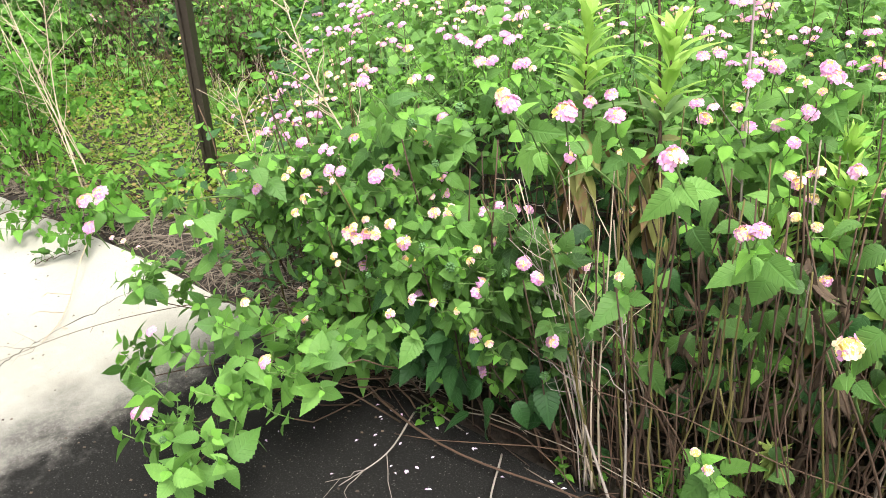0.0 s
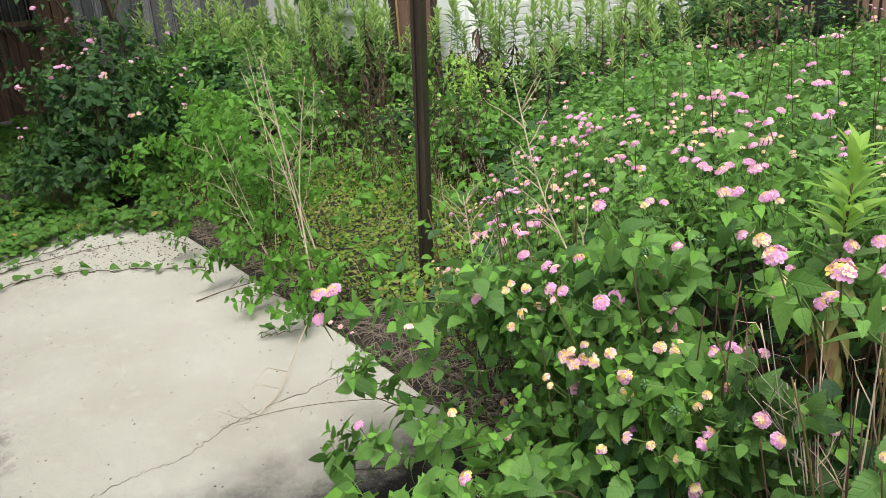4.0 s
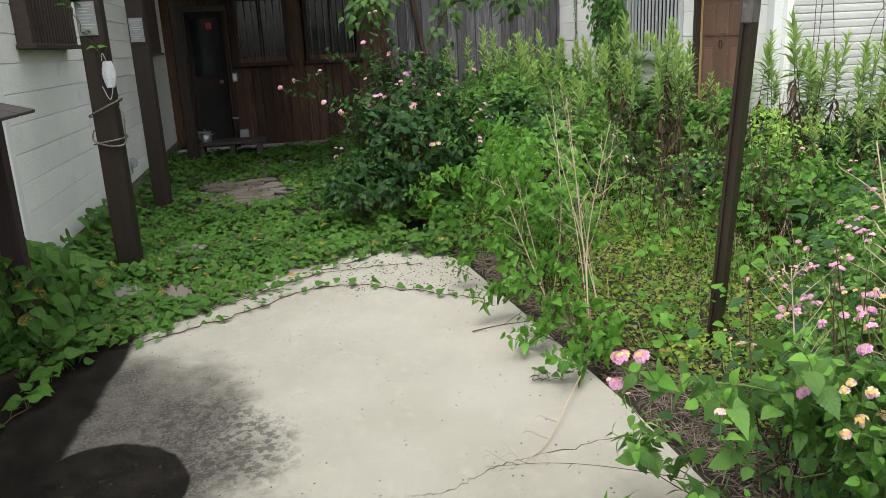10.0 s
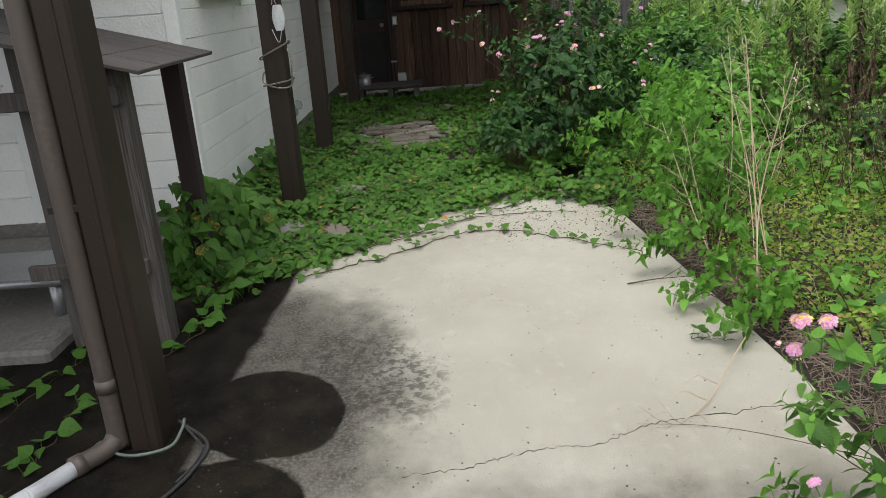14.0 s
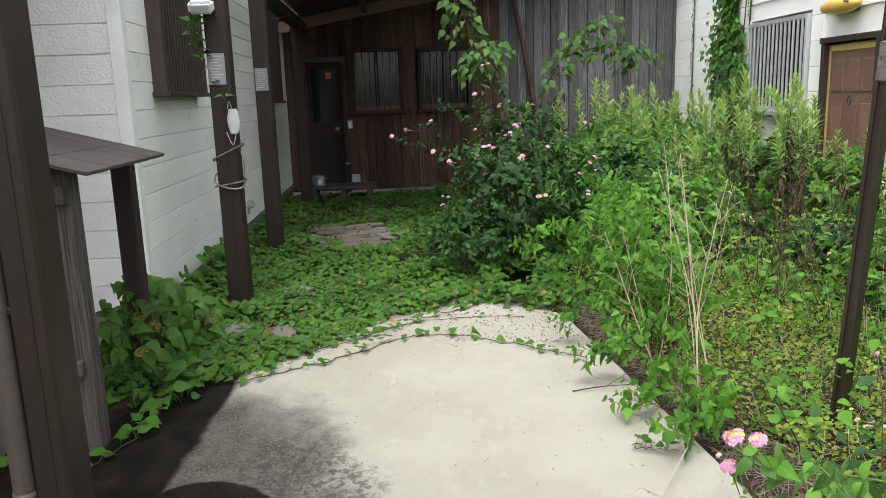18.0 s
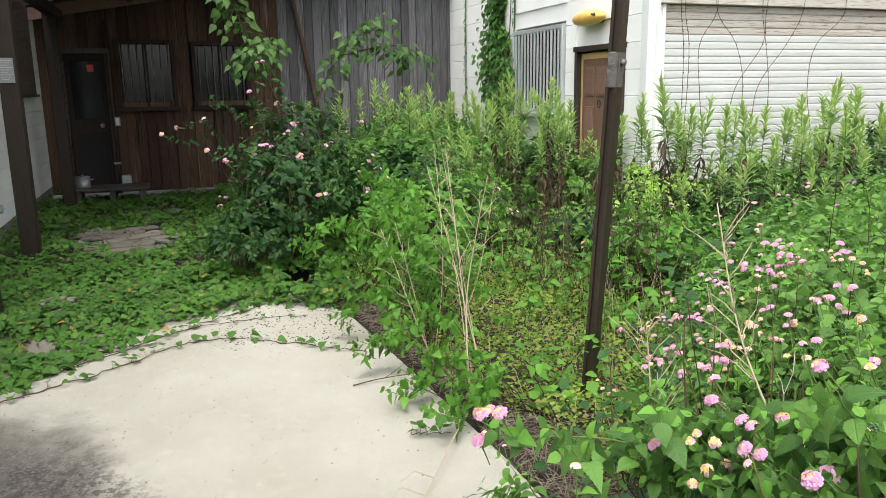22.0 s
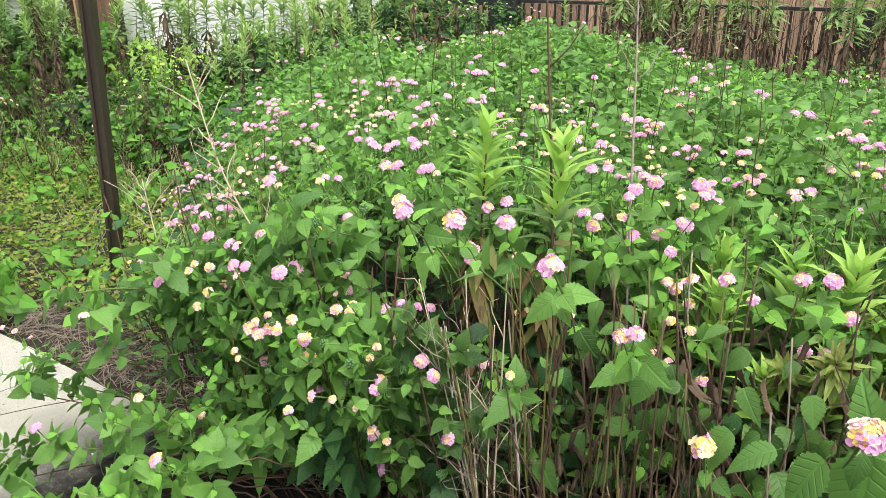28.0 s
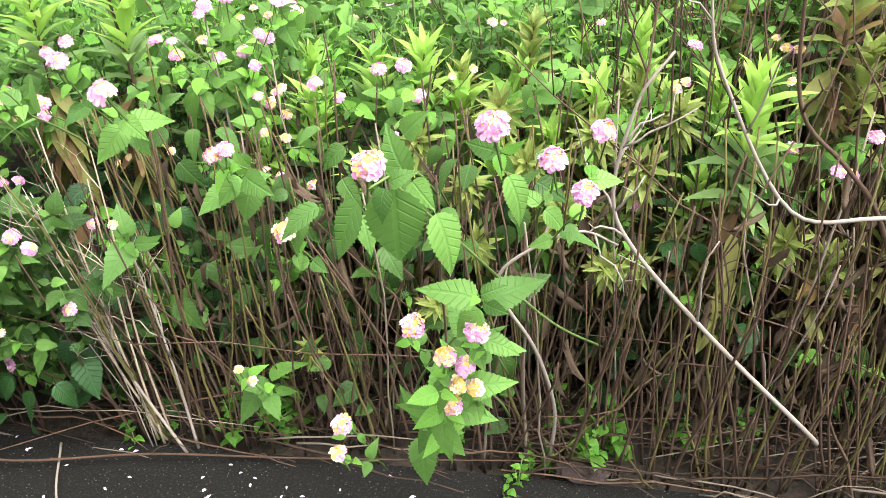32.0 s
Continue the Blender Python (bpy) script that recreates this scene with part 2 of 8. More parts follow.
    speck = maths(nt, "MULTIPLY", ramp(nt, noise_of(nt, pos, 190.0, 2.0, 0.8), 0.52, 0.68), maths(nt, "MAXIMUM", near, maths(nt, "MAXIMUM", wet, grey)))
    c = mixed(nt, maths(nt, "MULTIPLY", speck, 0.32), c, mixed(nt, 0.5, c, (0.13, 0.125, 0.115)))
    # dirt under the creeper
    d = maths(nt, "ADD", maths(nt, "ADD", maths(nt, "MULTIPLY", x, -1.0), -4.25), maths(nt, "MULTIPLY", maths(nt, "ADD", y, 1.0), -0.94))
    dirt = ramp(nt, maths(nt, "ADD", d, maths(nt, "MULTIPLY", wob, 0.9)), 0.12, 0.5)
    c = mixed(nt, maths(nt, "MULTIPLY", dirt, 0.72), c, (0.085, 0.068, 0.050))
    vor = node(nt, "ShaderNodeTexVoronoi", Vector=pos, Scale=150.0)
    pick = maths(nt, "MULTIPLY", ramp(nt, maths(nt, "SUBTRACT", 0.30, vor.outputs["Distance"]), 0.0, 0.1), ramp(nt, node(nt, "ShaderNodeSeparateColor", Color=vor.outputs["Color"]).outputs[0], 0.78, 0.84))
    c = mixed(nt, maths(nt, "MULTIPLY", pick, 0.24), c, (0.36, 0.345, 0.31))
    nt.links.new(c, b.inputs["Base Color"])
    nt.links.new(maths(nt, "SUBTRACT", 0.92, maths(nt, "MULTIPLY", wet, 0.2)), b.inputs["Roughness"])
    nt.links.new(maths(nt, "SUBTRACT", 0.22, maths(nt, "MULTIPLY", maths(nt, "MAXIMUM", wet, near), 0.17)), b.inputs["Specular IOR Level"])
    bp = node(nt, "ShaderNodeBump", Strength=0.9, Distance=0.005, Height=maths(nt, "ADD", grain, maths(nt, "MULTIPLY", mid, 0.6)))
    nt.links.new(bp.outputs[0], b.inputs["Normal"])
    return m


def glass_material():
    m, nt, b = fresh("dusty_window_glass")
    b.inputs["Base Color"].default_value = (0.02, 0.024, 0.026, 1)
    b.inputs["Roughness"].default_value = 0.12
    b.inputs["Specular IOR Level"].default_value = 0.3
    b.inputs["Transmission Weight"].default_value = 0.35
    return m


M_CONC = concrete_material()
M_SOIL = surface("dark_soil_litter", (0.010, 0.0070, 0.0048), (0.040, 0.028, 0.018), 0.95, fine=55, broad=4, bump=0.8, stain=(0.048, 0.034, 0.022), world_space=True, vary=0.0)
M_WHITE = surface("white_siding_paint", (0.76, 0.77, 0.745), (0.83, 0.84, 0.815), 0.6, fine=55, broad=1.2, bump=0.8, stain=(0.50, 0.51, 0.46), stain_at=(0.56, 0.85), vary=0.05)
M_WHITE2 = surface("cream_siding_paint", (0.87, 0.87, 0.84), (0.92, 0.92, 0.89), 0.6, fine=70, broad=1.2, bump=0.2, stain=(0.6, 0.59, 0.52), stain_at=(0.62, 0.9), vary=0.03)
M_TRIM = surface("white_trim_paint", (0.66, 0.68, 0.67), (0.76, 0.78, 0.76), 0.55, bump=0.05, vary=0.03)
M_DWOOD = wood("dark_stained_planks", (0.005, 0.0033, 0.0025), (0.140, 0.080, 0.052), stain=(0.17, 0.135, 0.105), vary=0.42)
M_GWOOD = wood("silvered_planks", (0.008, 0.008, 0.009), (0.190, 0.188, 0.194), stain=(0.020, 0.022, 0.022), vary=0.42)
M_OWOOD = wood("orange_brown_planks", (0.19, 0.115, 0.072), (0.44, 0.30, 0.205), stain=(0.13, 0.075, 0.048), vary=0.34)
M_POST = surface("brown_painted_steel", (0.018, 0.0122, 0.0085), (0.028, 0.0195, 0.0138), 0.55, fine=90, broad=2.5, bump=0.06, stain=(0.030, 0.020, 0.015), vary=0.06, spec=0.3)
M_POLE = surface("bronze_aluminium", (0.040, 0.031, 0.022), (0.062, 0.049, 0.037), 0.38, metal=0.45, fine=90, broad=2.0, bump=0.05, stain=(0.11, 0.10, 0.09), stain_at=(0.68, 0.9))
M_PALEBOARD = wood("bleached_board", (0.060, 0.053, 0.043), (0.185, 0.168, 0.140), stain=(0.06, 0.05, 0.035), vary=0.2)
M_OLDWOOD = wood("weathered_grey_post", (0.028, 0.025, 0.023), (0.125, 0.114, 0.104), stain=(0.034, 0.030, 0.020), vary=0.14)
M_BLACKWOOD = wood("tarred_post", (0.018, 0.012, 0.011), (0.05, 0.034, 0.030), stain=(0.07, 0.05, 0.045))
M_ROOFBOARD = wood("roof_board", (0.034, 0.030, 0.028), (0.100, 0.090, 0.085), along=1, stain=(0.05, 0.04, 0.035))
M_BLACK = surface("black_fence_paint", (0.010, 0.010, 0.011), (0.022, 0.022, 0.024), 0.45, bump=0.04)
M_SHUTTER = surface("white_shutter_slat", (0.56, 0.57, 0.56), (0.63, 0.64, 0.63), 0.45, metal=0.0, fine=30, broad=1.0, bump=0.05, stain=(0.58, 0.56, 0.52), stain_at=(0.6, 0.9), vary=0.03)
M_RUST = surface("rusty_slat", (0.44, 0.40, 0.36), (0.56, 0.54, 0.50), 0.6, fine=18, broad=5, stretch=(1, 0.5, 9.0), bump=0.15, stain=(0.25, 0.15, 0.10), stain_at=(0.52, 0.66), vary=0.05)
M_GREYSTEEL = surface("galvanised_bars", (0.48, 0.50, 0.51), (0.62, 0.64, 0.65), 0.4, metal=0.35, bump=0.03)
M_DARKFRAME = surface("brown_door_frame", (0.030, 0.019, 0.015), (0.055, 0.036, 0.028), 0.6, fine=50, bump=0.08)
M_DOOR = surface("faded_brown_door", (0.165, 0.090, 0.065), (0.26, 0.155, 0.11), 0.55, fine=40, broad=2, bump=0.08, stain=(0.50, 0.33, 0.13), stain_at=(0.62, 0.85))
M_DOOREDGE = surface("sun_yellowed_door", (0.52, 0.33, 0.12), (0.62, 0.44, 0.20), 0.55, fine=30, broad=2, bump=0.06)
M_LAMP = surface("amber_lamp_shade", (0.62, 0.36, 0.08), (0.72, 0.46, 0.13), 0.35, fine=8, broad=2, bump=0.02)
M_PIPE = surface("brown_pvc_pipe", (0.060, 0.048, 0.041), (0.085, 0.069, 0.059), 0.45, bump=0.04)
M_HOSE = surface("pale_hose", (0.50, 0.52, 0.55), (0.62, 0.64, 0.66), 0.5, bump=0.05)
M_CABLE = surface("grey_green_cable", (0.09, 0.12, 0.10), (0.16, 0.19, 0.165), 0.6, bump=0.05)
M_BLACKCABLE = surface("black_cable", (0.012, 0.012, 0.013), (0.03, 0.03, 0.03), 0.6, bump=0.05)
M_WIRE = surface("old_wire", (0.13, 0.115, 0.10), (0.24, 0.215, 0.19), 0.55, metal=0.3, bump=0.05)
M_PAPER = surface("aged_notice", (0.16, 0.168, 0.165), (0.22, 0.23, 0.225), 0.7, bump=0.03)
M_CLOTH = surface("white_mask_cloth", (0.34, 0.355, 0.37), (0.44, 0.455, 0.47), 0.85, bump=0.1)
M_GLASS = glass_material()
# near-black; behind the glass it stands in for the unlit room
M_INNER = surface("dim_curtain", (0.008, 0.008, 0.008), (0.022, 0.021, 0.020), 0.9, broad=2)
M_PLASTER = surface("cream_plaster", (0.50, 0.46, 0.38), (0.60, 0.56, 0.47), 0.85, fine=40, broad=1.0, bump=0.1)
M_METALGREY = surface("dull_metal", (0.24, 0.25, 0.26), (0.40, 0.41, 0.42), 0.4, metal=0.7, bump=0.04)
M_PLASTICGREY = surface("grey_plastic", (0.28, 0.30, 0.31), (0.38, 0.40, 0.41), 0.5, bump=0.04)
M_RED = surface("red_sticker", (0.45, 0.03, 0.03), (0.55, 0.05, 0.04), 0.5, bump=0.02)
M_STONE = surface("pale_paving_stone", (0.11, 0.105, 0.095), (0.21, 0.20, 0.18), 0.9, fine=40, broad=4, bump=0.5, stain=(0.12, 0.10, 0.08))
M_MORTAR = surface("old_mortar", (0.022, 0.020, 0.017), (0.085, 0.078, 0.068), 0.9, fine=30, broad=9, bump=0.7, stain=(0.02, 0.018, 0.015), stain_at=(0.45, 0.6))
M_ROOFTILE = surface("dark_roof_sheet", (0.045, 0.045, 0.05), (0.09, 0.09, 0.095), 0.6, bump=0.1)

M_LANTANA = leaf_material("lantana_leaf", (0.033, 0.090, 0.019), (0.195, 0.385, 0.078), (0.105, 0.275, 0.055), rough=0.50, glow=0.28, spec=0.24)
# darker copy of lantana_leaf; low and front leaves carry their shade in it
M_LANTANA_DIM = leaf_material("older_lantana_leaf", (0.012, 0.036, 0.008), (0.086, 0.182, 0.034), (0.075, 0.195, 0.042), rough=0.48, glow=0.22, spec=0.26)
M_LANTANA_YOUNG = leaf_material("young_lantana_leaf", (0.095, 0.265, 0.034), (0.275, 0.555, 0.090), (0.235, 0.470, 0.090), rough=0.52, glow=0.38)
# darker copy of lantana_leaf: shade under and inside bushes put into colour
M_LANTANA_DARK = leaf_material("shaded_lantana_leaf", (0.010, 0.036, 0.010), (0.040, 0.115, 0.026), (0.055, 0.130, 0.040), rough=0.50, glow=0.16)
M_ROD = leaf_material("goldenrod_leaf", (0.125, 0.168, 0.036), (0.335, 0.410, 0.105), (0.180, 0.240, 0.060), old=(0.20, 0.12, 0.045), rough=0.5, glow=0.3, old_from=0.88, ribs=1.0)
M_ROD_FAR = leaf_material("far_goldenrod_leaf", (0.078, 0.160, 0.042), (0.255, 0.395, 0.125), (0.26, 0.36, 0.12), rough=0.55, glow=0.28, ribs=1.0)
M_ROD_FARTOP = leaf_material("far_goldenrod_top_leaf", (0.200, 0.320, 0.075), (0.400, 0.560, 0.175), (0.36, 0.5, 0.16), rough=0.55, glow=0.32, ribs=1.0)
M_ROD_TOP = leaf_material("goldenrod_top_leaf", (0.230, 0.410, 0.060), (0.420, 0.640, 0.140), (0.340, 0.510, 0.136), rough=0.5, glow=0.38, ribs=1.0)
M_ROD_LOW = leaf_material("goldenrod_lower_leaf", (0.085, 0.090, 0.025), (0.285, 0.285, 0.082), (0.25, 0.25, 0.08), old=(0.15, 0.085, 0.038), rough=0.6, glow=0.22, old_from=0.62, ribs=1.0)
M_DRYLEAF = leaf_material("withered_leaf", (0.034, 0.022, 0.015), (0.110, 0.076, 0.052), (0.180, 0.126, 0.065), rough=0.85, glow=0.12)
M_VINE = leaf_material("vine_leaf", (0.018, 0.060, 0.006), (0.078, 0.195, 0.022), (0.120, 0.240, 0.048), old=(0.36, 0.20, 0.05), rough=0.55, glow=0.2, old_from=0.965, ribs=4.0)
M_IVY = leaf_material("ivy_leaf", (0.022, 0.078, 0.013), (0.090, 0.225, 0.038), (0.145, 0.227, 0.074), old=(0.30, 0.12, 0.04), rough=0.45, glow=0.2, old_from=0.95, ribs=4.0)
M_WEED = leaf_material("weed_leaf", (0.085, 0.165, 0.018), (0.280, 0.420, 0.060), (0.255, 0.330, 0.072), old=(0.30, 0.22, 0.08), rough=0.6, glow=0.25, old_from=0.8, ribs=3.0)
M_SHRUB = leaf_material("bright_shrub_leaf", (0.036, 0.118, 0.012), (0.170, 0.395, 0.050), (0.200, 0.400, 0.080), rough=0.52, glow=0.34, ribs=5.0)
M_ORANGELEAF = leaf_material("orange_fallen_leaf", (0.24, 0.10, 0.022), (0.44, 0.24, 0.055), (0.4, 0.22, 0.08), rough=0.6, glow=0.15)
M_GRASS = island_material("grass_blade", (0.060, 0.144, 0.022), (0.176, 0.320, 0.064), 0.6, 0.25)
M_STEM = island_material("brown_stem", (0.020, 0.012, 0.008), (0.105, 0.064, 0.040), 0.8)
M_DEADSTEM = island_material("dead_brown_stalk", (0.014, 0.0080, 0.0054), (0.118, 0.073, 0.047), 0.85, bump=0.5)
M_OLIVESTEM = island_material("old_green_stalk", (0.052, 0.046, 0.014), (0.150, 0.128, 0.042), 0.75, bump=0.4)
M_GREENSTEM = island_material("green_stem", (0.060, 0.115, 0.028), (0.13, 0.20, 0.055), 0.6)
M_STRAW = island_material("dry_straw_stalk", (0.30, 0.205, 0.135), (0.48, 0.41, 0.30), 0.8)
M_DRYTWIG = island_material("grey_dry_twig", (0.14, 0.115, 0.095), (0.34, 0.29, 0.245), 0.85)
M_LITTER = island_material("dry_twig_litter", (0.070, 0.054, 0.040), (0.300, 0.245, 0.190), 0.85)
M_PINK = island_material("pink_floret", (0.60, 0.20, 0.46), (0.83, 0.53, 0.72), 0.6, 0.25, bump=0.05)
M_CREAM = island_material("cream_floret", (0.79, 0.61, 0.29), (0.85, 0.75, 0.54), 0.6, 0.25, bump=0.05)
M_YELLOW = island_material("yellow_floret", (0.76, 0.50, 0.09), (0.82, 0.64, 0.20), 0.6, 0.2, bump=0.05)
M_ORANGE = island_material("floret_throat", (0.84, 0.42, 0.10), (0.90, 0.66, 0.18), 0.6)
M_BERRY = island_material("green_berry", (0.050, 0.125, 0.036), (0.105, 0.205, 0.070), 0.45)
M_CHIP = island_material("litter_chip", (0.03, 0.022, 0.016), (0.12, 0.09, 0.065), 0.9)
M_PETAL = island_material("fallen_petal", (0.62, 0.40, 0.58), (0.80, 0.72, 0.80), 0.7)


# ---- builders ----
def thing(name, label, category, group="", kind="", at=None):
    e = new(name)
    if at:
        e.location = at
    return tagged(e, label, category, group, kind)


def from_arrays(name, V, F, UV=None, smooth=False):
    me = bpy.data.meshes.new(name)
    V, F = np.asarray(V, np.float32), np.asarray(F, np.int32)
    me.vertices.add(len(V))
    me.vertices.foreach_set("co", V.ravel())
    me.loops.add(F.size)
    me.loops.foreach_set("vertex_index", F.ravel())
    me.polygons.add(len(F))
    k = F.shape[1]
    me.polygons.foreach_set("loop_start", np.arange(0, F.size, k, dtype=np.int32))
    me.polygons.foreach_set("use_smooth", np.full(len(F), smooth))
    if UV is not None:
        lay = me.uv_layers.new(name="UVMap")
        lay.data.foreach_set("uv", np.asarray(UV, np.float32)[F.ravel()].ravel())
    me.update(calc_edges=True)
    return me


def set_mats(me, *mats):
    for m in mats:
        me.materials.append(m)
    return me


def under(name, me, parent, label="", m=None, kind=""):
    ob = new(name, me)
    ob.parent = parent
    if m is not None:
        ob.matrix_basis = m
    return tagged(ob, label, kind=kind) if label or kind else ob


class Soup:
    """Gathers triangles of many small pieces into one mesh."""

    def __init__(self):
        self.V, self.F, self.U, self.n = [], [], [], 0

    def add(self, V, F, U=None):
        V = np.asarray(V, float).reshape(-1, 3)
        self.V.append(V)
        self.F.append(np.asarray(F, int) + self.n)
        self.U.append(np.zeros((len(V), 2)) if U is None else np.asarray(U, float))
        self.n += len(V)

    def mesh(self, name, mat, smooth=True):
        if not self.V:
            self.add(np.zeros((3, 3)), [[0, 1, 2]])
        me = from_arrays(name, np.concatenate(self.V), np.concatenate(self.F), np.concatenate(self.U), smooth)
        return set_mats(me, mat)


def unit(a):
    a = np.asarray(a, float)
    return a / np.maximum(np.linalg.norm(a, axis=-1, keepdims=True), 1e-9)


def tube(pts, r0, r1=None, sides=5):
    """A tapered tube along a line of points."""
    pts = np.asarray(pts, float)
    n, r1 = len(pts), r0 if r1 is None else r1
    tan = unit(np.gradient(pts, axis=0))
    ref = np.array([0.31, 0.17, 0.94]) if abs(tan[0][2]) < 0.8 else np.array([0.94, 0.31, 0.1])
    a = unit(np.cross(tan, ref))
    b = np.cross(tan, a)
    ang = np.arange(sides) * 2 * np.pi / sides
    r = np.linspace(r0, r1, n)[:, None, None]
    V = pts[:, None] + r * (np.cos(ang)[None, :, None] * a[:, None] + np.sin(ang)[None, :, None] * b[:, None])
    i, j = np.meshgrid(np.arange(n - 1), np.arange(sides), indexing="ij")
    p, q = (i * sides + j).ravel(), (i * sides + (j + 1) % sides).ravel()
    F = np.concatenate([np.stack([p, q, q + sides], 1), np.stack([p, q + sides, p + sides], 1)])
    caps = [[0, k + 1, k] for k in range(1, sides - 1)] + [[(n - 1) * sides, (n - 1) * sides + k, (n - 1) * sides + k + 1] for k in range(1, sides - 1)]
    return V.reshape(-1, 3), np.concatenate([F, np.array(caps)])


def curve_pts(a, b, sag=0.0, n=7, wob=0.0, rng=None):
    """Points from a to b, bowed up by sag, with a slow wobble."""
    t = np.linspace(0, 1, n)[:, None]
    p = np.asarray(a, float) * (1 - t) + np.asarray(b, float) * t
    p[:, 2] += sag * 4 * (t * (1 - t))[:, 0]
    if wob and rng is not None:
        w = np.cumsum(rng.normal(0, wob, (n, 3)), 0)
        p += (w - w[0]) * (1 - t) * t * 3
    return p


def chain_pts(pts, per=6):
    """A smooth line through a few points."""
    P = [Vector(p) for p in pts]
    P = [P[0] * 2 - P[1]] + P + [P[-1] * 2 - P[-2]]
    out = []
    for i in range(1, len(P) - 2):
        for k in range(per):
            t = k / per
            out.append(0.5 * (2 * P[i] + (P[i + 1] - P[i - 1]) * t + (2 * P[i - 1] - 5 * P[i] + 4 * P[i + 1] - P[i + 2]) * t * t + (3 * P[i] - P[i - 1] - 3 * P[i + 1] + P[i + 2]) * t**3))
    out.append(P[-2])
    return np.array([tuple(p) for p in out])


def bevel_box(name, sx, sy, sz, mat, bevel=0.004, shift=(0, 0, 0), segments=1):
    bm = bmesh.new()
    bmesh.ops.create_cube(bm, size=1.0)
    bmesh.ops.scale(bm, vec=(sx, sy, sz), verts=bm.verts)
    if bevel:
        bmesh.ops.bevel(bm, geom=bm.edges[:], offset=min(bevel, 0.3 * min(sx, sy, sz)), segments=segments, affect="EDGES")
    bmesh.ops.translate(bm, vec=shift, verts=bm.verts)
    me = bpy.data.meshes.new(name)
    bm.to_mesh(me)
    bm.free()
    return set_mats(me, mat)


def box(name, lo, hi, mat, parent, label="", bevel=0.004):
    """A part that fills lo to hi, its origin at the middle."""
    c = [(a + b) / 2 for a, b in zip(lo, hi)]
    me = bevel_box(name, *[b - a for a, b in zip(lo, hi)], mat, bevel)
    base = parent.matrix_world.translation if parent else Vector((0, 0, 0))
    ob = new(name, me)
    ob.parent = parent
    ob.location = Vector(c) - (parent.location if parent and not parent.parent else Vector((0, 0, 0)))
    return tagged(ob, label) if label else ob


def tube_part(name, pts, r0, r1, mat, parent, label="", sides=8, m=None):
    s = Soup()
    V, F = tube(pts, r0, r1, sides)
    s.add(V, F)
    return under(name, s.mesh(name, mat), parent, label, m)


def profile_board(name, length, width, thick, mat, cham=0.006, rng=random):
    """A board along +z with chamfered front edges: front at +y, width along x."""
    w, t = width / 2, thick
    sec = [(-w, 0), (-w, t - cham), (-w + cham, t), (w - cham, t), (w, t - cham), (w, 0)]
    V = [(x, y, z) for z in (0, length) for x, y in sec]
    F = []
    for i in range(6):
        j = (i + 1) % 6
        F += [(i, j, j + 6), (i, j + 6, i + 6)]
    F += [(0, k + 1, k) for k in range(1, 5)] + [(6, 6 + k, 7 + k) for k in range(1, 5)]
    return set_mats(from_arrays(name, V, F), mat)


def spans(a, b, gaps):
    """What is left of a..b after the gaps."""
    out, s = [], a
    for g0, g1 in sorted(gaps):
        if g0 > s:
            out.append((s, min(g0, b)))
        s = max(s, g1)
    if s < b:
        out.append((s, b))
    return [(p, q) for p, q in out if q - p > 0.01]


def siding(parent, origin, along, out, length, z0, z1, course, mat, openings=()):
    """Lapped horizontal boards: along and out are unit ways; openings are (u0, u1, z0, z1)."""
    ax, ox, cache = Vector(along), Vector(out), {}
    z = z0
    while z < z1 - 0.02:
        cuts = [(o[0], o[1]) for o in openings if o[2] < z + course - 0.02 and o[3] > z + 0.02]
        for p, q in spans(0, length, cuts):
            key = round(q - p, 3)
            if key not in cache:
                L, h = q - p, course - 0.002
                sec = [(0, 0), (0.015, 0.0), (0.0215, 0.005), (0.020, h - 0.006), (0.014, h), (0, h)]
                V = [(u, s[0], s[1]) for u in (0, L) for s in sec]
                F = []
                for i in range(6):
                    j = (i + 1) % 6
                    F += [(i, j, j + 6), (i, j + 6, i + 6)]
                F += [(0, k + 1, k) for k in range(1, 5)] + [(6, 6 + k, 7 + k) for k in range(1, 5)]
                cache[key] = set_mats(from_arrays("siding_board", V, F), mat)
            m = Matrix((ax, ox, Vector((0, 0, 1)))).transposed().to_4x4()
            m.translation = Vector(origin) + ax * p + Vector((0, 0, z))
            under("siding_board", cache[key], parent, m=m)
        z += course


def planks(parent, origin, along, out, length, z0, z1, width, mats, openings=(), seed=1, lap=0.014):
    """Upright boards, every second one proud; openings as above. mats: a rule from u to a material."""
    rng = random.Random(seed)
    ax, ox = Vector(along), Vector(out)
    u, k = 0.0, 0
    while u < length - 0.03:
        w = min(width * rng.uniform(0.88, 1.12), length - u)
        cuts = [(o[2], o[3]) for o in openings if o[0] < u + w * 0.6 and o[1] > u + w * 0.4]
        for p, q in spans(z0, z1, cuts):
            me = profile_board("plank", q - p, w - 0.006, 0.020, mats(u), 0.004)
            m = Matrix((ax, ox, Vector((0, 0, 1)))).transposed().to_4x4()
            m.translation = Vector(origin) + ax * (u + w / 2) + ox * (lap * (k % 2) + rng.uniform(0, 0.004)) + Vector((0, 0, p))
            under("plank", me, parent, m=m)
        u += w
        k += 1


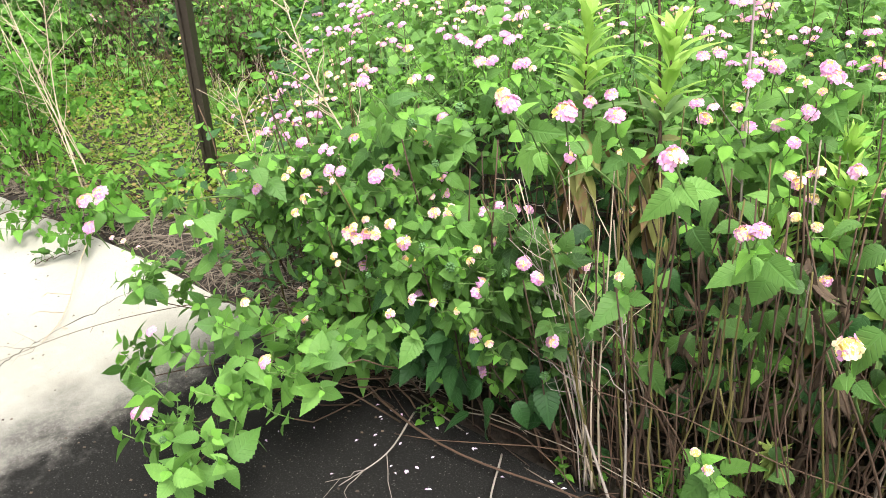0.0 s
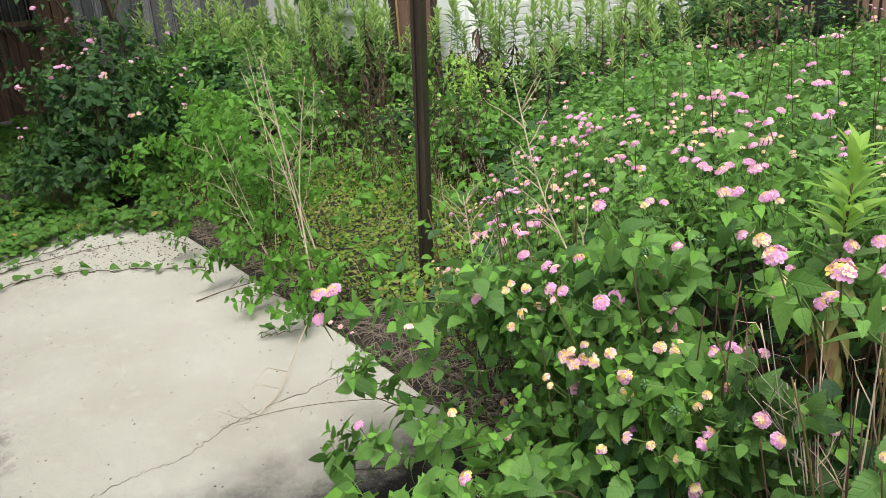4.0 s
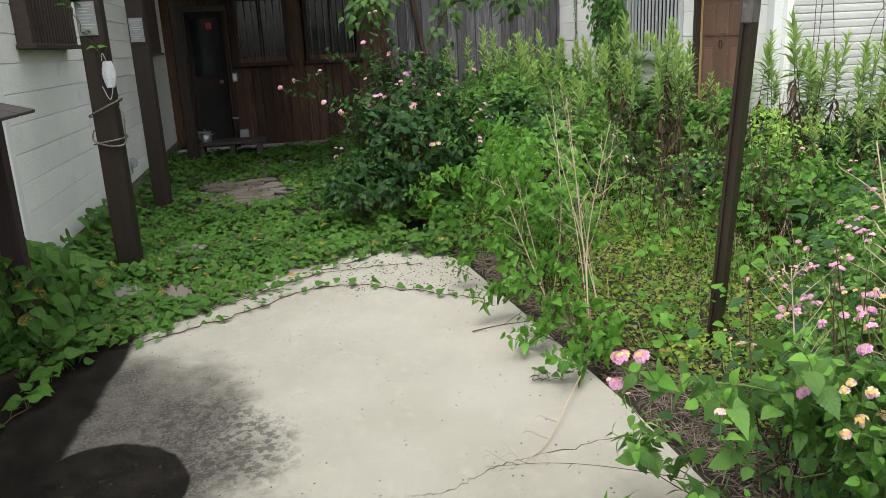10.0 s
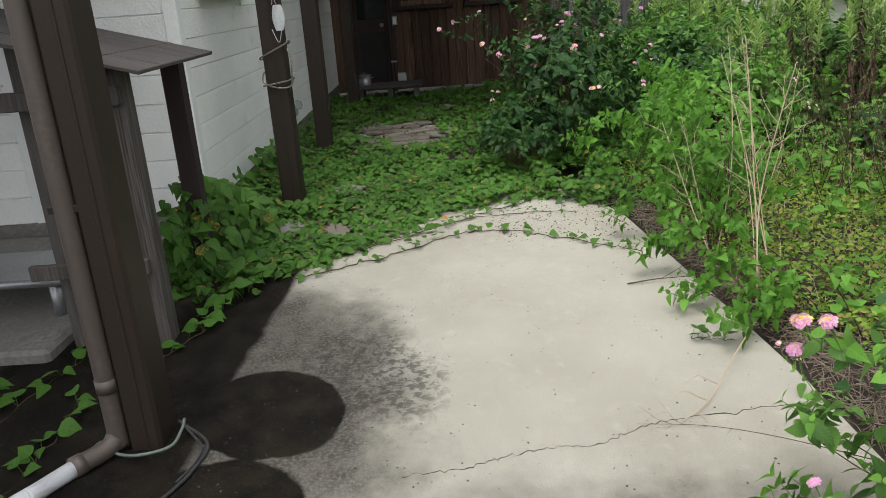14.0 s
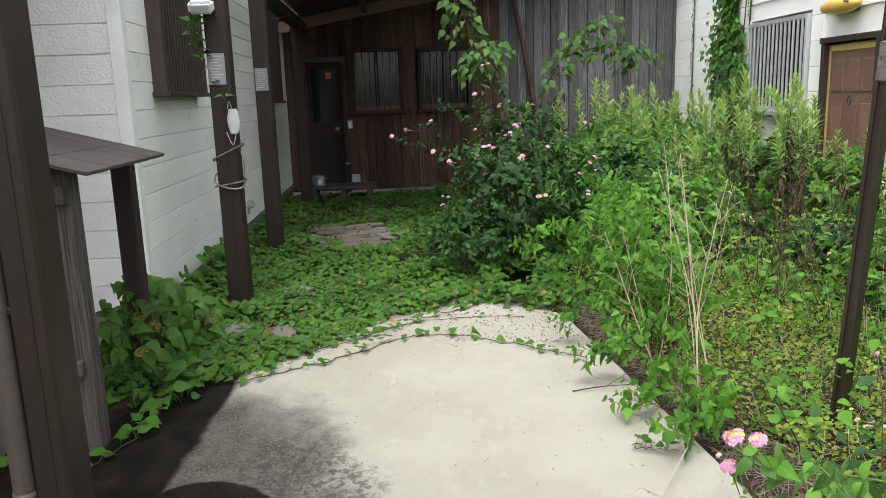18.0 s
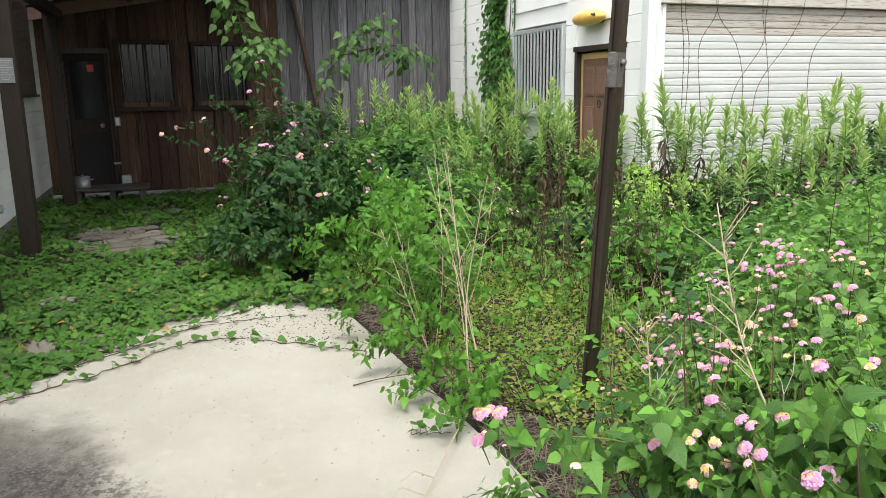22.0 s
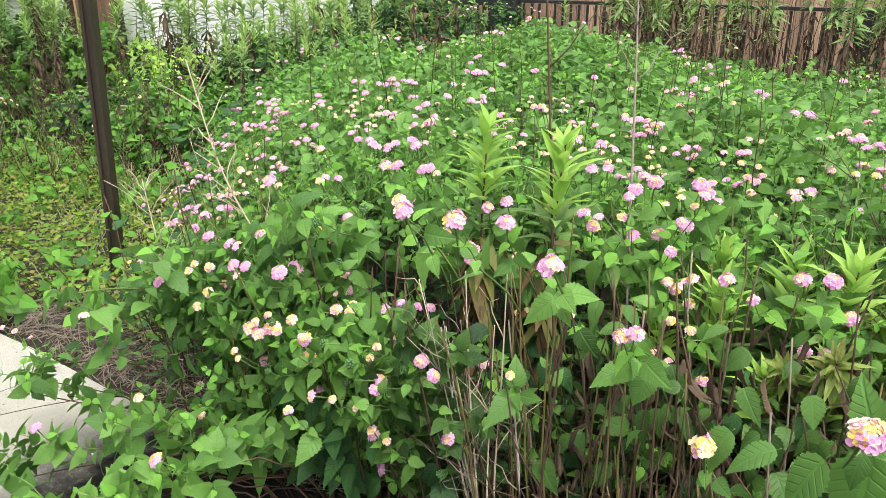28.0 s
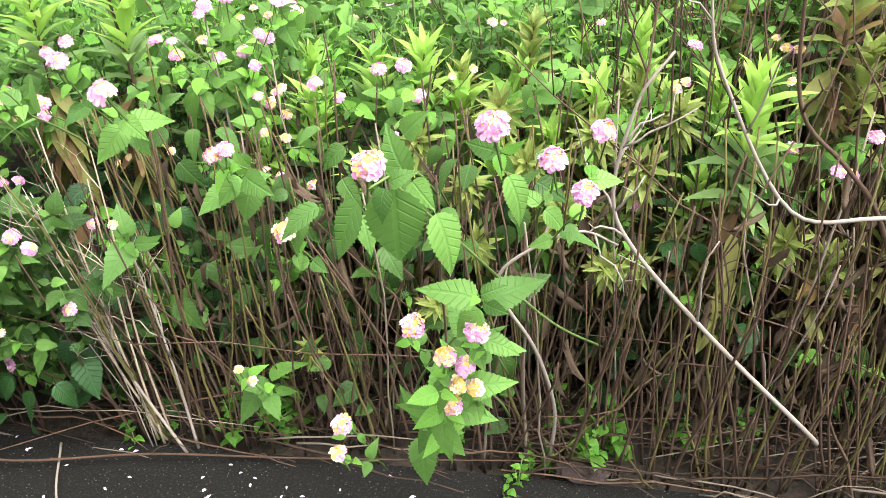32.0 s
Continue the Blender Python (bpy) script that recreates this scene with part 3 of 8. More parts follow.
# ---- ground, slab ----
gx = np.concatenate([[-400, -120, -50, -25], np.linspace(-14, 5, 96), [12, 30, 80, 200, 400]])
gy = np.concatenate([[-400, -120, -40, -14], np.linspace(-5, 11, 81), [16, 30, 80, 200, 400]])
XX, YY = np.meshgrid(gx, gy, indexing="ij")
ZZ = np.array([[noise.noise((x * 0.9, y * 0.9, 3.0)) * 0.035 + noise.noise((x * 4, y * 4, 7.0)) * 0.012 for y in gy] for x in gx]) - 0.045
ZZ[(YY < 1.15) & (YY > -4.3) & (XX > -7.1)] = -0.09
i, j = np.meshgrid(np.arange(len(gx) - 1), np.arange(len(gy) - 1), indexing="ij")
k = (i * len(gy) + j).ravel()
quad = np.stack([k, k + len(gy), k + len(gy) + 1, k + 1], 1)
ground = new("ground", set_mats(from_arrays("ground", np.stack([XX, YY, ZZ], -1).reshape(-1, 3), quad, smooth=True), M_SOIL))
tagged(ground, "dark bare soil covered with leaf litter and roots", "ground", kind="structure")

slab_bm = bmesh.new()
outline = [(-6.9, -1.2), (-5.2, -1.2), (-5.2, -4.0), (6.0, -4.0), (6.0, 1.22), (-2.9, 1.22), (-4.1, 1.15), (-5.1, 1.08), (-5.6, 0.98), (-6.2, 0.6), (-6.8, 0.3)]
low = [slab_bm.verts.new((x, y, -0.11)) for x, y in outline]
top = [slab_bm.verts.new((x, y, 0.0)) for x, y in outline]
slab_bm.faces.new(top)
for a in range(len(outline)):
    b = (a + 1) % len(outline)
    slab_bm.faces.new((low[a], low[b], top[b], top[a]))
bmesh.ops.bevel(slab_bm, geom=[e for e in slab_bm.edges if all(abs(v.co.z) < 1e-6 for v in e.verts)], offset=0.012, segments=2, affect="EDGES")
bmesh.ops.recalc_face_normals(slab_bm, faces=slab_bm.faces)
slab_me = bpy.data.meshes.new("concrete_slab")
slab_bm.to_mesh(slab_me)
slab_bm.free()
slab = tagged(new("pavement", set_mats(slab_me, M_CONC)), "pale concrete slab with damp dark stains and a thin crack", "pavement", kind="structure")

# crack: a thin dark ragged line sunk in the slab's face
crack_rng = np.random.default_rng(3)
line = chain_pts([(-2.68, 1.20, 0), (-2.63, 0.73, 0), (-2.60, 0.56, 0), (-2.50, 0.37, 0), (-2.50, 0.24, 0), (-2.46, 0.04, 0), (-2.41, -0.11, 0), (-2.39, -0.30, 0)], 14)
line[:, 0] += crack_rng.normal(0, 0.006, len(line))
half = np.abs(crack_rng.normal(0.0016, 0.0008, len(line)))[:, None] + 0.0004
V = np.concatenate([line + half * [1, 0, 0], line - half * [1, 0, 0]]) + [0, 0, 0.0006]
n = len(line)
F = [(a, a + 1, n + a + 1) for a in range(n - 1)] + [(a, n + a + 1, n + a) for a in range(n - 1)]
crack = new("crack", set_mats(from_arrays("crack", V, F), M_SOIL))
crack.parent = slab
tagged(crack, "thin dark crack across the concrete")

# ---- left house ----
WY = -1.77
house_left = thing("wall_south", "white lapped siding wall of the house along the passage", "house wall", kind="structure")
box("wall_core", (-13.0, -2.0, 0.0), (-5.42, WY - 0.002, 4.2), M_WHITE, house_left, bevel=0)
box("foundation", (-13.0, -1.95, -0.1), (-5.40, WY + 0.012, 0.16), M_STONE, house_left, "grey concrete footing")
siding(house_left, (-5.40, WY, 0.16), (-1, 0, 0), (0, 1, 0), 7.6, 0.0, 4.0, 0.19, M_WHITE, [(0.53, 1.75, 1.44, 3.2), (5.0, 6.6, 1.36, 3.2)])
house_front = thing("wall_east", "white lapped siding end wall of the house", "house wall", kind="structure")
box("wall_core", (-5.6, -6.5, 0.0), (-5.42, -1.8, 4.2), M_WHITE, house_front, bevel=0)
box("foundation", (-5.6, -6.5, -0.1), (-5.385, -1.8, 0.14), M_STONE, house_front, "grey concrete footing")
siding(house_front, (-5.42, -6.5, 0.14), (0, 1, 0), (1, 0, 0), 4.68, 0.0, 4.0, 0.19, M_WHITE)
box("corner_trim", (-5.47, -1.83, 0.16), (-5.375, -1.738, 4.2), M_TRIM, house_left, "white corner trim")
box("corner_trim", (-5.42, -2.96, 0.14), (-5.385, -2.85, 4.2), M_TRIM, house_front, "white upright joint trim")


def grille_window(name, lo_x, hi_x, z0, z1, label):
    """A window in the passage wall with a deep brown louvre grille in front."""
    w = thing(name, label, "window", kind="structure")
    y = WY + 0.02
    box("window_frame", (lo_x, y - 0.1, z0), (lo_x + 0.05, y + 0.10, z1), M_DARKFRAME, w)
    box("window_frame", (hi_x - 0.05, y - 0.1, z0), (hi_x, y + 0.10, z1), M_DARKFRAME, w)
    box("window_frame", (lo_x, y - 0.1, z1), (hi_x, y + 0.12, z1 + 0.05), M_DARKFRAME, w)
    box("window_sill", (lo_x - 0.03, y - 0.1, z0 - 0.03), (hi_x + 0.03, y + 0.13, z0 + 0.003), M_DARKFRAME, w)
    box("pane", (lo_x + 0.05, y - 0.08, z0), (hi_x - 0.05, y - 0.07, z1), M_GLASS, w)
    k = int((hi_x - lo_x - 0.1) / 0.075)
    me = bevel_box("bar", 0.045, 0.03, z1 - z0, M_DARKFRAME, 0.004)
    for q in range(k):
        under("bar", me, w, m=pose(lo_x + 0.09 + q * (hi_x - lo_x - 0.18) / (k - 1), y + 0.085, (z0 + z1) / 2))
    return w


grille_window("window_1", -7.15, -5.93, 1.61, 3.1, "house window behind a dark brown bar grille")
grille_window("window_2", -11.9, -10.45, 1.53, 3.0, "far house window behind a dark brown bar grille")

# ---- wooden barn at the end ----
BX = -13.0
barn = thing("wall_west", "dark weathered barn wall of upright wooden planks", "barn wall", kind="structure")
box("wall_core", (BX - 0.25, -1.75, 0.0), (BX - 0.2, 4.9, 5.2), M_DWOOD, barn, bevel=0)
barn_open = [(0.35, 0.98, 0.0, 2.13), (1.12, 1.90, 1.30, 2.31), (2.22, 3.02, 1.30, 2.29)]
planks(barn, (BX - 0.03, -1.76, 0.0), (0, 1, 0), (1, 0, 0), 6.5, 0.02, 5.1, 0.145, lambda u: M_DWOOD if u < 3.45 else M_GWOOD, barn_open, 4)


def barn_window(name, y0, y1, z0, z1):
    w = thing(name, "barn window with dusty glass, wooden frame and upright bars", "window", kind="structure")
    box("window_frame", (BX - 0.08, y0 - 0.05, z0 - 0.05), (BX + 0.05, y0 + 0.01, z1 + 0.05), M_BLACKWOOD, w)
    box("window_frame", (BX - 0.08, y1 - 0.01, z0 - 0.05), (BX + 0.05, y1 + 0.05, z1 + 0.05), M_BLACKWOOD, w)
    box("window_frame", (BX - 0.08, y0 + 0.01, z1 - 0.01), (BX + 0.05, y1 - 0.01, z1 + 0.05), M_BLACKWOOD, w)
    box("window_sill", (BX - 0.08, y0 - 0.08, z0 - 0.06), (BX + 0.10, y1 + 0.08, z0 + 0.0), M_BLACKWOOD, w)
    mid = (y0 + y1) / 2
    box("sash", (BX - 0.06, mid - 0.025, z0), (BX - 0.03, mid + 0.025, z1 - 0.01), M_BLACKWOOD, w)
    box("sash", (BX - 0.06, y0 + 0.01, z0 + 0.001), (BX - 0.03, y1 - 0.01, z0 + 0.08), wood("pale_sash", (0.10, 0.055, 0.03), (0.2, 0.12, 0.07), along=1), w)
    box("pane", (BX - 0.10, y0 + 0.01, z0), (BX - 0.09, mid - 0.03, z1), M_GLASS, w)
    box("pane", (BX - 0.10, mid + 0.03, z0), (BX - 0.09, y1 - 0.01, z1), M_GLASS, w)
    # dark sheet painted in place of the unlit barn inside
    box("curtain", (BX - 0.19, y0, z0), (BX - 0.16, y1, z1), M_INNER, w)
    me = set_mats(from_arrays("bar", *tube([(0, 0, z0), (0, 0, z1)], 0.009, 0.009, 6), smooth=True), M_WIRE)
    for q in range(7):
        under("bar", me, w, m=pose(BX + 0.02, y0 + (q + 0.5) * (y1 - y0) / 7, 0))


barn_window("window_3", -0.66, 0.12, 1.32, 2.28)
barn_window("window_4", 0.46, 1.24, 1.32, 2.26)

door = thing("door_1", "dark barn door with glass panels and steel knob", "door", kind="structure")
box("door_frame", (BX - 0.1, -1.47, 0.0), (BX + 0.06, -1.41, 2.18), M_DARKFRAME, door)
box("door_frame", (BX - 0.1, -0.84, 0.0), (BX + 0.06, -0.77, 2.18), M_DARKFRAME, door)
box("door_frame", (BX - 0.1, -1.47, 2.12), (BX + 0.07, -0.77, 2.20), M_OLDWOOD, door, "weathered grey lintel")
box("door_leaf", (BX - 0.09, -1.41, 0.02), (BX - 0.05, -0.84, 2.12), M_BLACKWOOD, door)
box("door_panel", (BX - 0.05, -1.34, 0.20), (BX - 0.042, -0.91, 0.95), M_INNER, door)
box("door_panel", (BX - 0.05, -1.34, 1.15), (BX - 0.042, -0.91, 2.02), M_GLASS, door, "dark glass panel")
box("sticker", (BX - 0.042, -1.10, 1.86), (BX - 0.038, -1.01, 1.96), M_RED, door, "red sticker")
knob = Soup()
for rr, d0, d1 in ((0.035, 0, 0.012), (0.014, 0.012, 0.04), (0.03, 0.04, 0.075)):
    knob.add(*tube([(BX - 0.045 + d0, -0.96, 1.05), (BX - 0.045 + d1, -0.96, 1.05)], rr, rr * 0.9, 12))
under("door_knob", knob.mesh("door_knob", M_METALGREY), door, "steel knob")

barn_roof = thing("barn_roof", "dark barn roof edge with a pale brown rake board", "roof", kind="structure")
rise = 0.176
for name, x0, x1, y0, y1, zof, th, mat in (("rake_board", -12.62, -12.57, -1.9, 5.2, 0.0, 0.17, M_DOOR), ("roof_sheet", -13.4, -12.5, -1.9, 5.2, 0.13, 0.04, M_ROOFTILE)):
    L = y1 - y0
    me = bevel_box(name, x1 - x0, L * math.hypot(1, rise), th, mat, 0.003)
    under(name, me, barn_roof, m=pose((x0 + x1) / 2, (y0 + y1) / 2, 2.80 + rise * ((y0 + y1) / 2 + 0.83) + zof, math.degrees(math.atan(rise)), 0, 0))

# awning over the passage
awning = thing("passage_awning", "dark sheet awning over the passage on brown beams", "awning", kind="structure")
pitch_ = math.degrees(math.atan(rise))
for q in range(0, 9):
    under("roof_sheet", bevel_box("roof_sheet", 0.43, 3.1, 0.012, M_ROOFTILE, 0.002), awning, m=pose(-8.85 - q * 0.44, 0.10, 2.80 + rise * 0.93 + 0.15, pitch_, 0, 0))
    under("rafter", bevel_box("rafter", 0.045, 3.0, 0.07, M_DARKFRAME, 0.004), awning, m=pose(-8.63 - q * 0.44, 0.12, 2.80 + rise * 0.95 + 0.10, pitch_, 0, 0))
box("beam", (-12.55, -1.42, 2.55), (-8.15, -1.30, 2.69), M_POST, awning)
for yy in (-0.4, 0.7, 1.55):
    box("beam", (-12.55, yy - 0.04, 2.80 + rise * (yy + 0.83) - 0.05), (-9.4, yy + 0.04, 2.80 + rise * (yy + 0.83) + 0.055), M_DARKFRAME, awning)

# unseen roof beside the slab, added to shade the house's end wall
carport = thing("carport_roof", "unseen dark sheet roof added to shade the house end wall", "roof", kind="structure")
box("roof_sheet", (-5.35, -6.4, 3.02), (1.5, -1.9, 3.06), M_ROOFTILE, carport)
box("beam", (-5.35, -2.03, 2.93), (1.5, -1.94, 3.018), M_POST, carport)

strut = thing("wooden_strut", "dark wooden pole leaning on the grey barn wall", "pole")
tube_part("pole_shaft", [(BX + 0.10, 1.93, 3.4), (BX + 0.12, 2.12, 2.4), (BX + 0.15, 2.32, 1.3), (BX + 0.4, 2.52, -0.03)], 0.035, 0.045, M_DWOOD, strut)

step = thing("door_step", "low grey plank step at the barn door", "step")
box("tread", (-12.55, -1.42, 0.16), (-12.0, -0.35, 0.20), M_OLDWOOD, step)
for yy in (-1.3, -0.85, -0.45):
    box("bearer", (-12.5, yy - 0.04, -0.05), (-12.05, yy + 0.04, 0.16), M_OLDWOOD, step)
pot = thing("cooking_pot", "dull aluminium cooking pot standing on the step", "pot", at=(-12.2, -1.24, 0.201))
s = Soup()
s.add(*tube([(0, 0, 0), (0, 0, 0.012), (0, 0, 0.15)], 0.095, 0.10, 18))
under("pot_body", s.mesh("pot_body", M_METALGREY), pot)
s = Soup()
s.add(*tube([(0, 0, 0.152), (0, 0, 0.165)], 0.115, 0.10, 18))
s.add(*tube([(0, 0, 0.165), (0, 0, 0.19)], 0.015, 0.02, 8))
under("lid", s.mesh("lid", M_METALGREY), pot)
for sg in (-1, 1):
    s = Soup()
    s.add(*tube(chain_pts([(-0.03, sg * 0.1, 0.11), (-0.02, sg * 0.14, 0.12), (0.02, sg * 0.14, 0.12), (0.03, sg * 0.1, 0.11)]), 0.006, 0.006, 6))
    under("handle", s.mesh("handle", M_METALGREY), pot)

switch = thing("switch_box", "small pale switch box on the barn wall", "switch box")
box("box_body", (BX + 0.02, -0.78, 1.04), (BX + 0.07, -0.70, 1.18), M_PLASTICGREY, switch)
box("cover", (BX + 0.07, -0.765, 1.06), (BX + 0.078, -0.715, 1.16), M_TRIM, switch)
conduit = thing("conduit_pipe", "thin dark conduit running down the barn wall", "pipe")
tube_part("pipe", [(BX + 0.04, -0.80, 0.03), (BX + 0.04, -0.80, 2.6)], 0.03, 0.03, M_BLACKWOOD, conduit)
box("clip", (BX + 0.015, -0.85, 0.46), (BX + 0.08, -0.75, 0.49), M_METALGREY, conduit)
tap_box = thing("meter_box", "small grey meter box low on the barn wall", "meter box")
box("box_body", (BX + 0.02, -0.76, 0.12), (BX + 0.12, -0.62, 0.29), M_PLASTICGREY, tap_box, bevel=0.012)
box("lid", (BX + 0.121, -0.75, 0.13), (BX + 0.13, -0.63, 0.28), M_PLASTICGREY, tap_box)

# ---- white building ----
DY = 4.75
shop = thing("wall_north", "white siding wall of the outbuilding with door and window", "building wall", kind="structure")
box("wall_core", (-13.0, DY + 0.16, 0.0), (-7.12, DY + 0.20, 4.3), M_WHITE2, shop, bevel=0)
siding(shop, (-7.14, DY, 0.02), (-1, 0, 0), (0, -1, 0), 5.86, 0.0, 4.2, 0.281, M_WHITE2, [(1.70, 3.20, 1.16, 2.32), (0.36, 1.46, 0.0, 1.99)])
box("wall_backing", (-13.0, DY + 0.001, 0.0), (-10.34, DY + 0.16, 4.3), M_WHITE2, shop, bevel=0)
box("wall_backing", (-8.84, DY + 0.001, 0.0), (-8.6, DY + 0.16, 4.3), M_WHITE2, shop, bevel=0)
box("wall_backing", (-7.5, DY + 0.001, 0.0), (-7.13, DY + 0.16, 4.3), M_WHITE2, shop, bevel=0)
box("wall_backing", (-10.34, DY + 0.001, 2.34), (-8.84, DY + 0.16, 4.3), M_WHITE2, shop, bevel=0)
box("wall_backing", (-10.34, DY + 0.001, 0.0), (-8.84, DY + 0.16, 1.16), M_WHITE2, shop, bevel=0)
box("wall_backing", (-8.6, DY + 0.001, 2.0), (-7.5, DY + 0.16, 4.3), M_WHITE2, shop, bevel=0)
box("corner_trim", (-7.20, DY - 0.04, 0.0), (-7.08, DY + 0.06, 4.3), M_TRIM, shop, "white corner trim")

bw = thing("window_5", "outbuilding window behind pale galvanised security bars", "window", kind="structure")
x0, x1, z0, z1 = -10.34, -8.87, 1.20, 2.30
for lo, hi in (((x0, DY - 0.06, z0), (x0 + 0.05, DY + 0.1, z1)), ((x1 - 0.05, DY - 0.06, z0), (x1, DY + 0.1, z1)), ((x0 + 0.05, DY - 0.06, z1 - 0.05), (x1 - 0.05, DY + 0.1, z1)), ((x0 + 0.05, DY - 0.06, z0), (x1 - 0.05, DY + 0.1, z0 + 0.05))):
    box("window_frame", lo, hi, M_GREYSTEEL, bw)
box("window_sill", (x0 - 0.05, DY - 0.12, z0 - 0.05), (x1 + 0.05, DY, z0), M_GREYSTEEL, bw)
box("pane", (x0 + 0.05, DY + 0.06, z0 + 0.05), ((x0 + x1) / 2, DY + 0.066, z1 - 0.05), M_GLASS, bw)
box("pane", ((x0 + x1) / 2, DY + 0.072, z0 + 0.05), (x1 - 0.05, DY + 0.078, z1 - 0.05), M_GLASS, bw)
# dark sheet where there is only the unlit inside
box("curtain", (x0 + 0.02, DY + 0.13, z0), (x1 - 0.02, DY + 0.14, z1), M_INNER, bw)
me = bevel_box("bar", 0.035, 0.02, z1 - z0 - 0.1, M_GREYSTEEL, 0.004)
for q in range(14):
    under("bar", me, bw, m=pose(x0 + 0.11 + q * (x1 - x0 - 0.22) / 13, DY - 0.05, (z0 + z1) / 2, 0, (1.8 if q == 2 else 0)))

d2 = thing("door_2", "sun-faded brown panelled door in a dark frame", "door", kind="structure")
dx0, dx1 = -8.57, -7.50
box("door_frame", (dx0, DY - 0.05, 0.0), (dx0 + 0.06, DY + 0.14, 1.99), M_DARKFRAME, d2)
box("door_frame", (dx1 - 0.08, DY - 0.07, 0.0), (dx1, DY + 0.14, 1.99), M_DARKFRAME, d2)
box("door_frame", (dx0 - 0.02, DY - 0.06, 1.94), (dx1 + 0.02, DY + 0.14, 2.0), M_DARKFRAME, d2)
box("door_leaf", (dx0 + 0.06, DY + 0.02, 0.02), (dx1 - 0.08, DY + 0.06, 1.92), M_DOOR, d2)
box("door_edge", (dx0 + 0.062, DY + 0.012, 0.02), (dx0 + 0.10, DY + 0.021, 1.92), M_DOOREDGE, d2, "yellowed bare edge")
box("door_edge", (dx0 + 0.10, DY + 0.012, 1.85), (dx1 - 0.082, DY + 0.021, 1.92), M_DOOREDGE, d2, "yellowed bare edge")
for pz0, pz1 in ((1.42, 1.76), (0.75, 1.30), (0.15, 0.62)):
    for col in range(3):
        px0 = dx0 + 0.16 + col * 0.27
        box("door_panel", (px0, DY + 0.008, pz0), (px0 + 0.20, DY + 0.021, pz1), M_DOOR, d2, bevel=0.012)
        box("panel_field", (px0 + 0.022, DY + 0.002, pz0 + 0.022), (px0 + 0.178, DY + 0.009, pz1 - 0.022), M_DOOR, d2, bevel=0.008)
s = Soup()
s.add(*tube(chain_pts([(dx0 + 0.53 + 0.03 * math.cos(a), DY - 0.012, 1.33 + 0.045 * math.sin(a)) for a in np.linspace(0, 6.28, 12)], 2), 0.006, 0.006, 6))
under("door_knocker", s.mesh("door_knocker", M_BLACK), d2, "small dark ring knocker")

lamp = thing("wall_lamp", "amber oval wall lamp above the door", "lamp")
bm = bmesh.new()
bmesh.ops.create_uvsphere(bm, u_segments=24, v_segments=14, radius=1.0)
for v in bm.verts:
    v.co = Vector((v.co.x * 0.34, v.co.y * 0.10, v.co.z * 0.088))
me = bpy.data.meshes.new("shade")
bm.to_mesh(me)
bm.free()
me.polygons.foreach_set("use_smooth", [True] * len(me.polygons))
under("shade", set_mats(me, M_LAMP), lamp, m=pose(-8.14, DY - 0.12, 2.30))
under("backplate", bevel_box("backplate", 0.34, 0.05, 0.12, M_DARKFRAME, 0.01), lamp, m=pose(-8.14, DY - 0.035, 2.30))
s = Soup()
s.add(*tube([(-7.90, DY - 0.19, 2.32), (-7.90, DY - 0.23, 2.32)], 0.02, 0.012, 8))
under("screw_cap", s.mesh("screw_cap", M_WIRE), lamp)

SX = -7.1
shut_wall = thing("wall_shutter_side", "white outbuilding end wall round the roller shutter", "building wall", kind="structure")
box("wall_above", (SX - 0.25, 4.86, 2.48), (SX - 0.03, 8.45, 4.3), M_WHITE2, shut_wall)
box("wall_end", (SX - 0.25, 8.36, 0.0), (SX - 0.0, 8.50, 4.3), M_TRIM, shut_wall)
box("wall_side", (-12.9, 8.42, 0.0), (SX - 0.25, 8.50, 4.3), M_WHITE2, shut_wall)
box("wall_back", (SX - 0.30, 4.95, 0.0), (SX - 0.25, 8.42, 4.3), M_WHITE2, shut_wall)
shutter = thing("roller_shutter", "white slatted roller shutter, rusty at the top", "shutter", kind="structure")
box("guide_rail", (SX - 0.12, 4.814, 0.0), (SX + 0.012, 4.86, 2.48), M_TRIM, shutter)
box("guide_rail", (SX - 0.12, 8.30, 0.0), (SX + 0.012, 8.358, 2.48), M_TRIM, shutter)
box("shutter_box", (SX - 0.24, 4.86, 2.36), (SX + 0.02, 8.358, 2.70), M_RUST, shutter)
sec = [(-0.002, 0.0), (0.004, 0.001), (0.009, 0.006), (0.011, 0.040), (0.010, 0.063), (0.003, 0.069), (-0.006, 0.0748), (-0.006, 0.0)]
Ls = 3.44
V = [(c[0], u, c[1]) for u in (0, Ls) for c in sec]
F = []
for a in range(8):
    b = (a + 1) % 8
    F += [(a, a + 8, b + 8), (a, b + 8, b)]
slat_me = {k: set_mats(from_arrays("slat", V, F, smooth=False), m) for k, m in (("w", M_SHUTTER), ("r", M_RUST))}
for q in range(31):
    zz = 0.02 + q * 0.0755
    under("slat", slat_me["r" if zz > 2.05 else "w"], shutter, m=pose(SX - 0.06, 4.86, zz))

# ---- fence and neighbour ----
FY = 8.9
fence = thing("metal_fence", "black metal picket fence", "fence", kind="structure")
box("top_rail", (-5.16, FY - 0.025, 0.945), (6.5, FY + 0.025, 0.985), M_BLACK, fence)
box("bottom_rail", (-5.16, FY - 0.02, 0.10), (6.5, FY + 0.02, 0.14), M_BLACK, fence)
box("post", (-5.34, FY - 0.09, -0.1), (-5.17, FY + 0.09, 1.09), M_BLACK, fence)
box("post_cap", (-5.35, FY - 0.10, 1.09), (-5.16, FY + 0.10, 1.115), M_BLACK, fence)
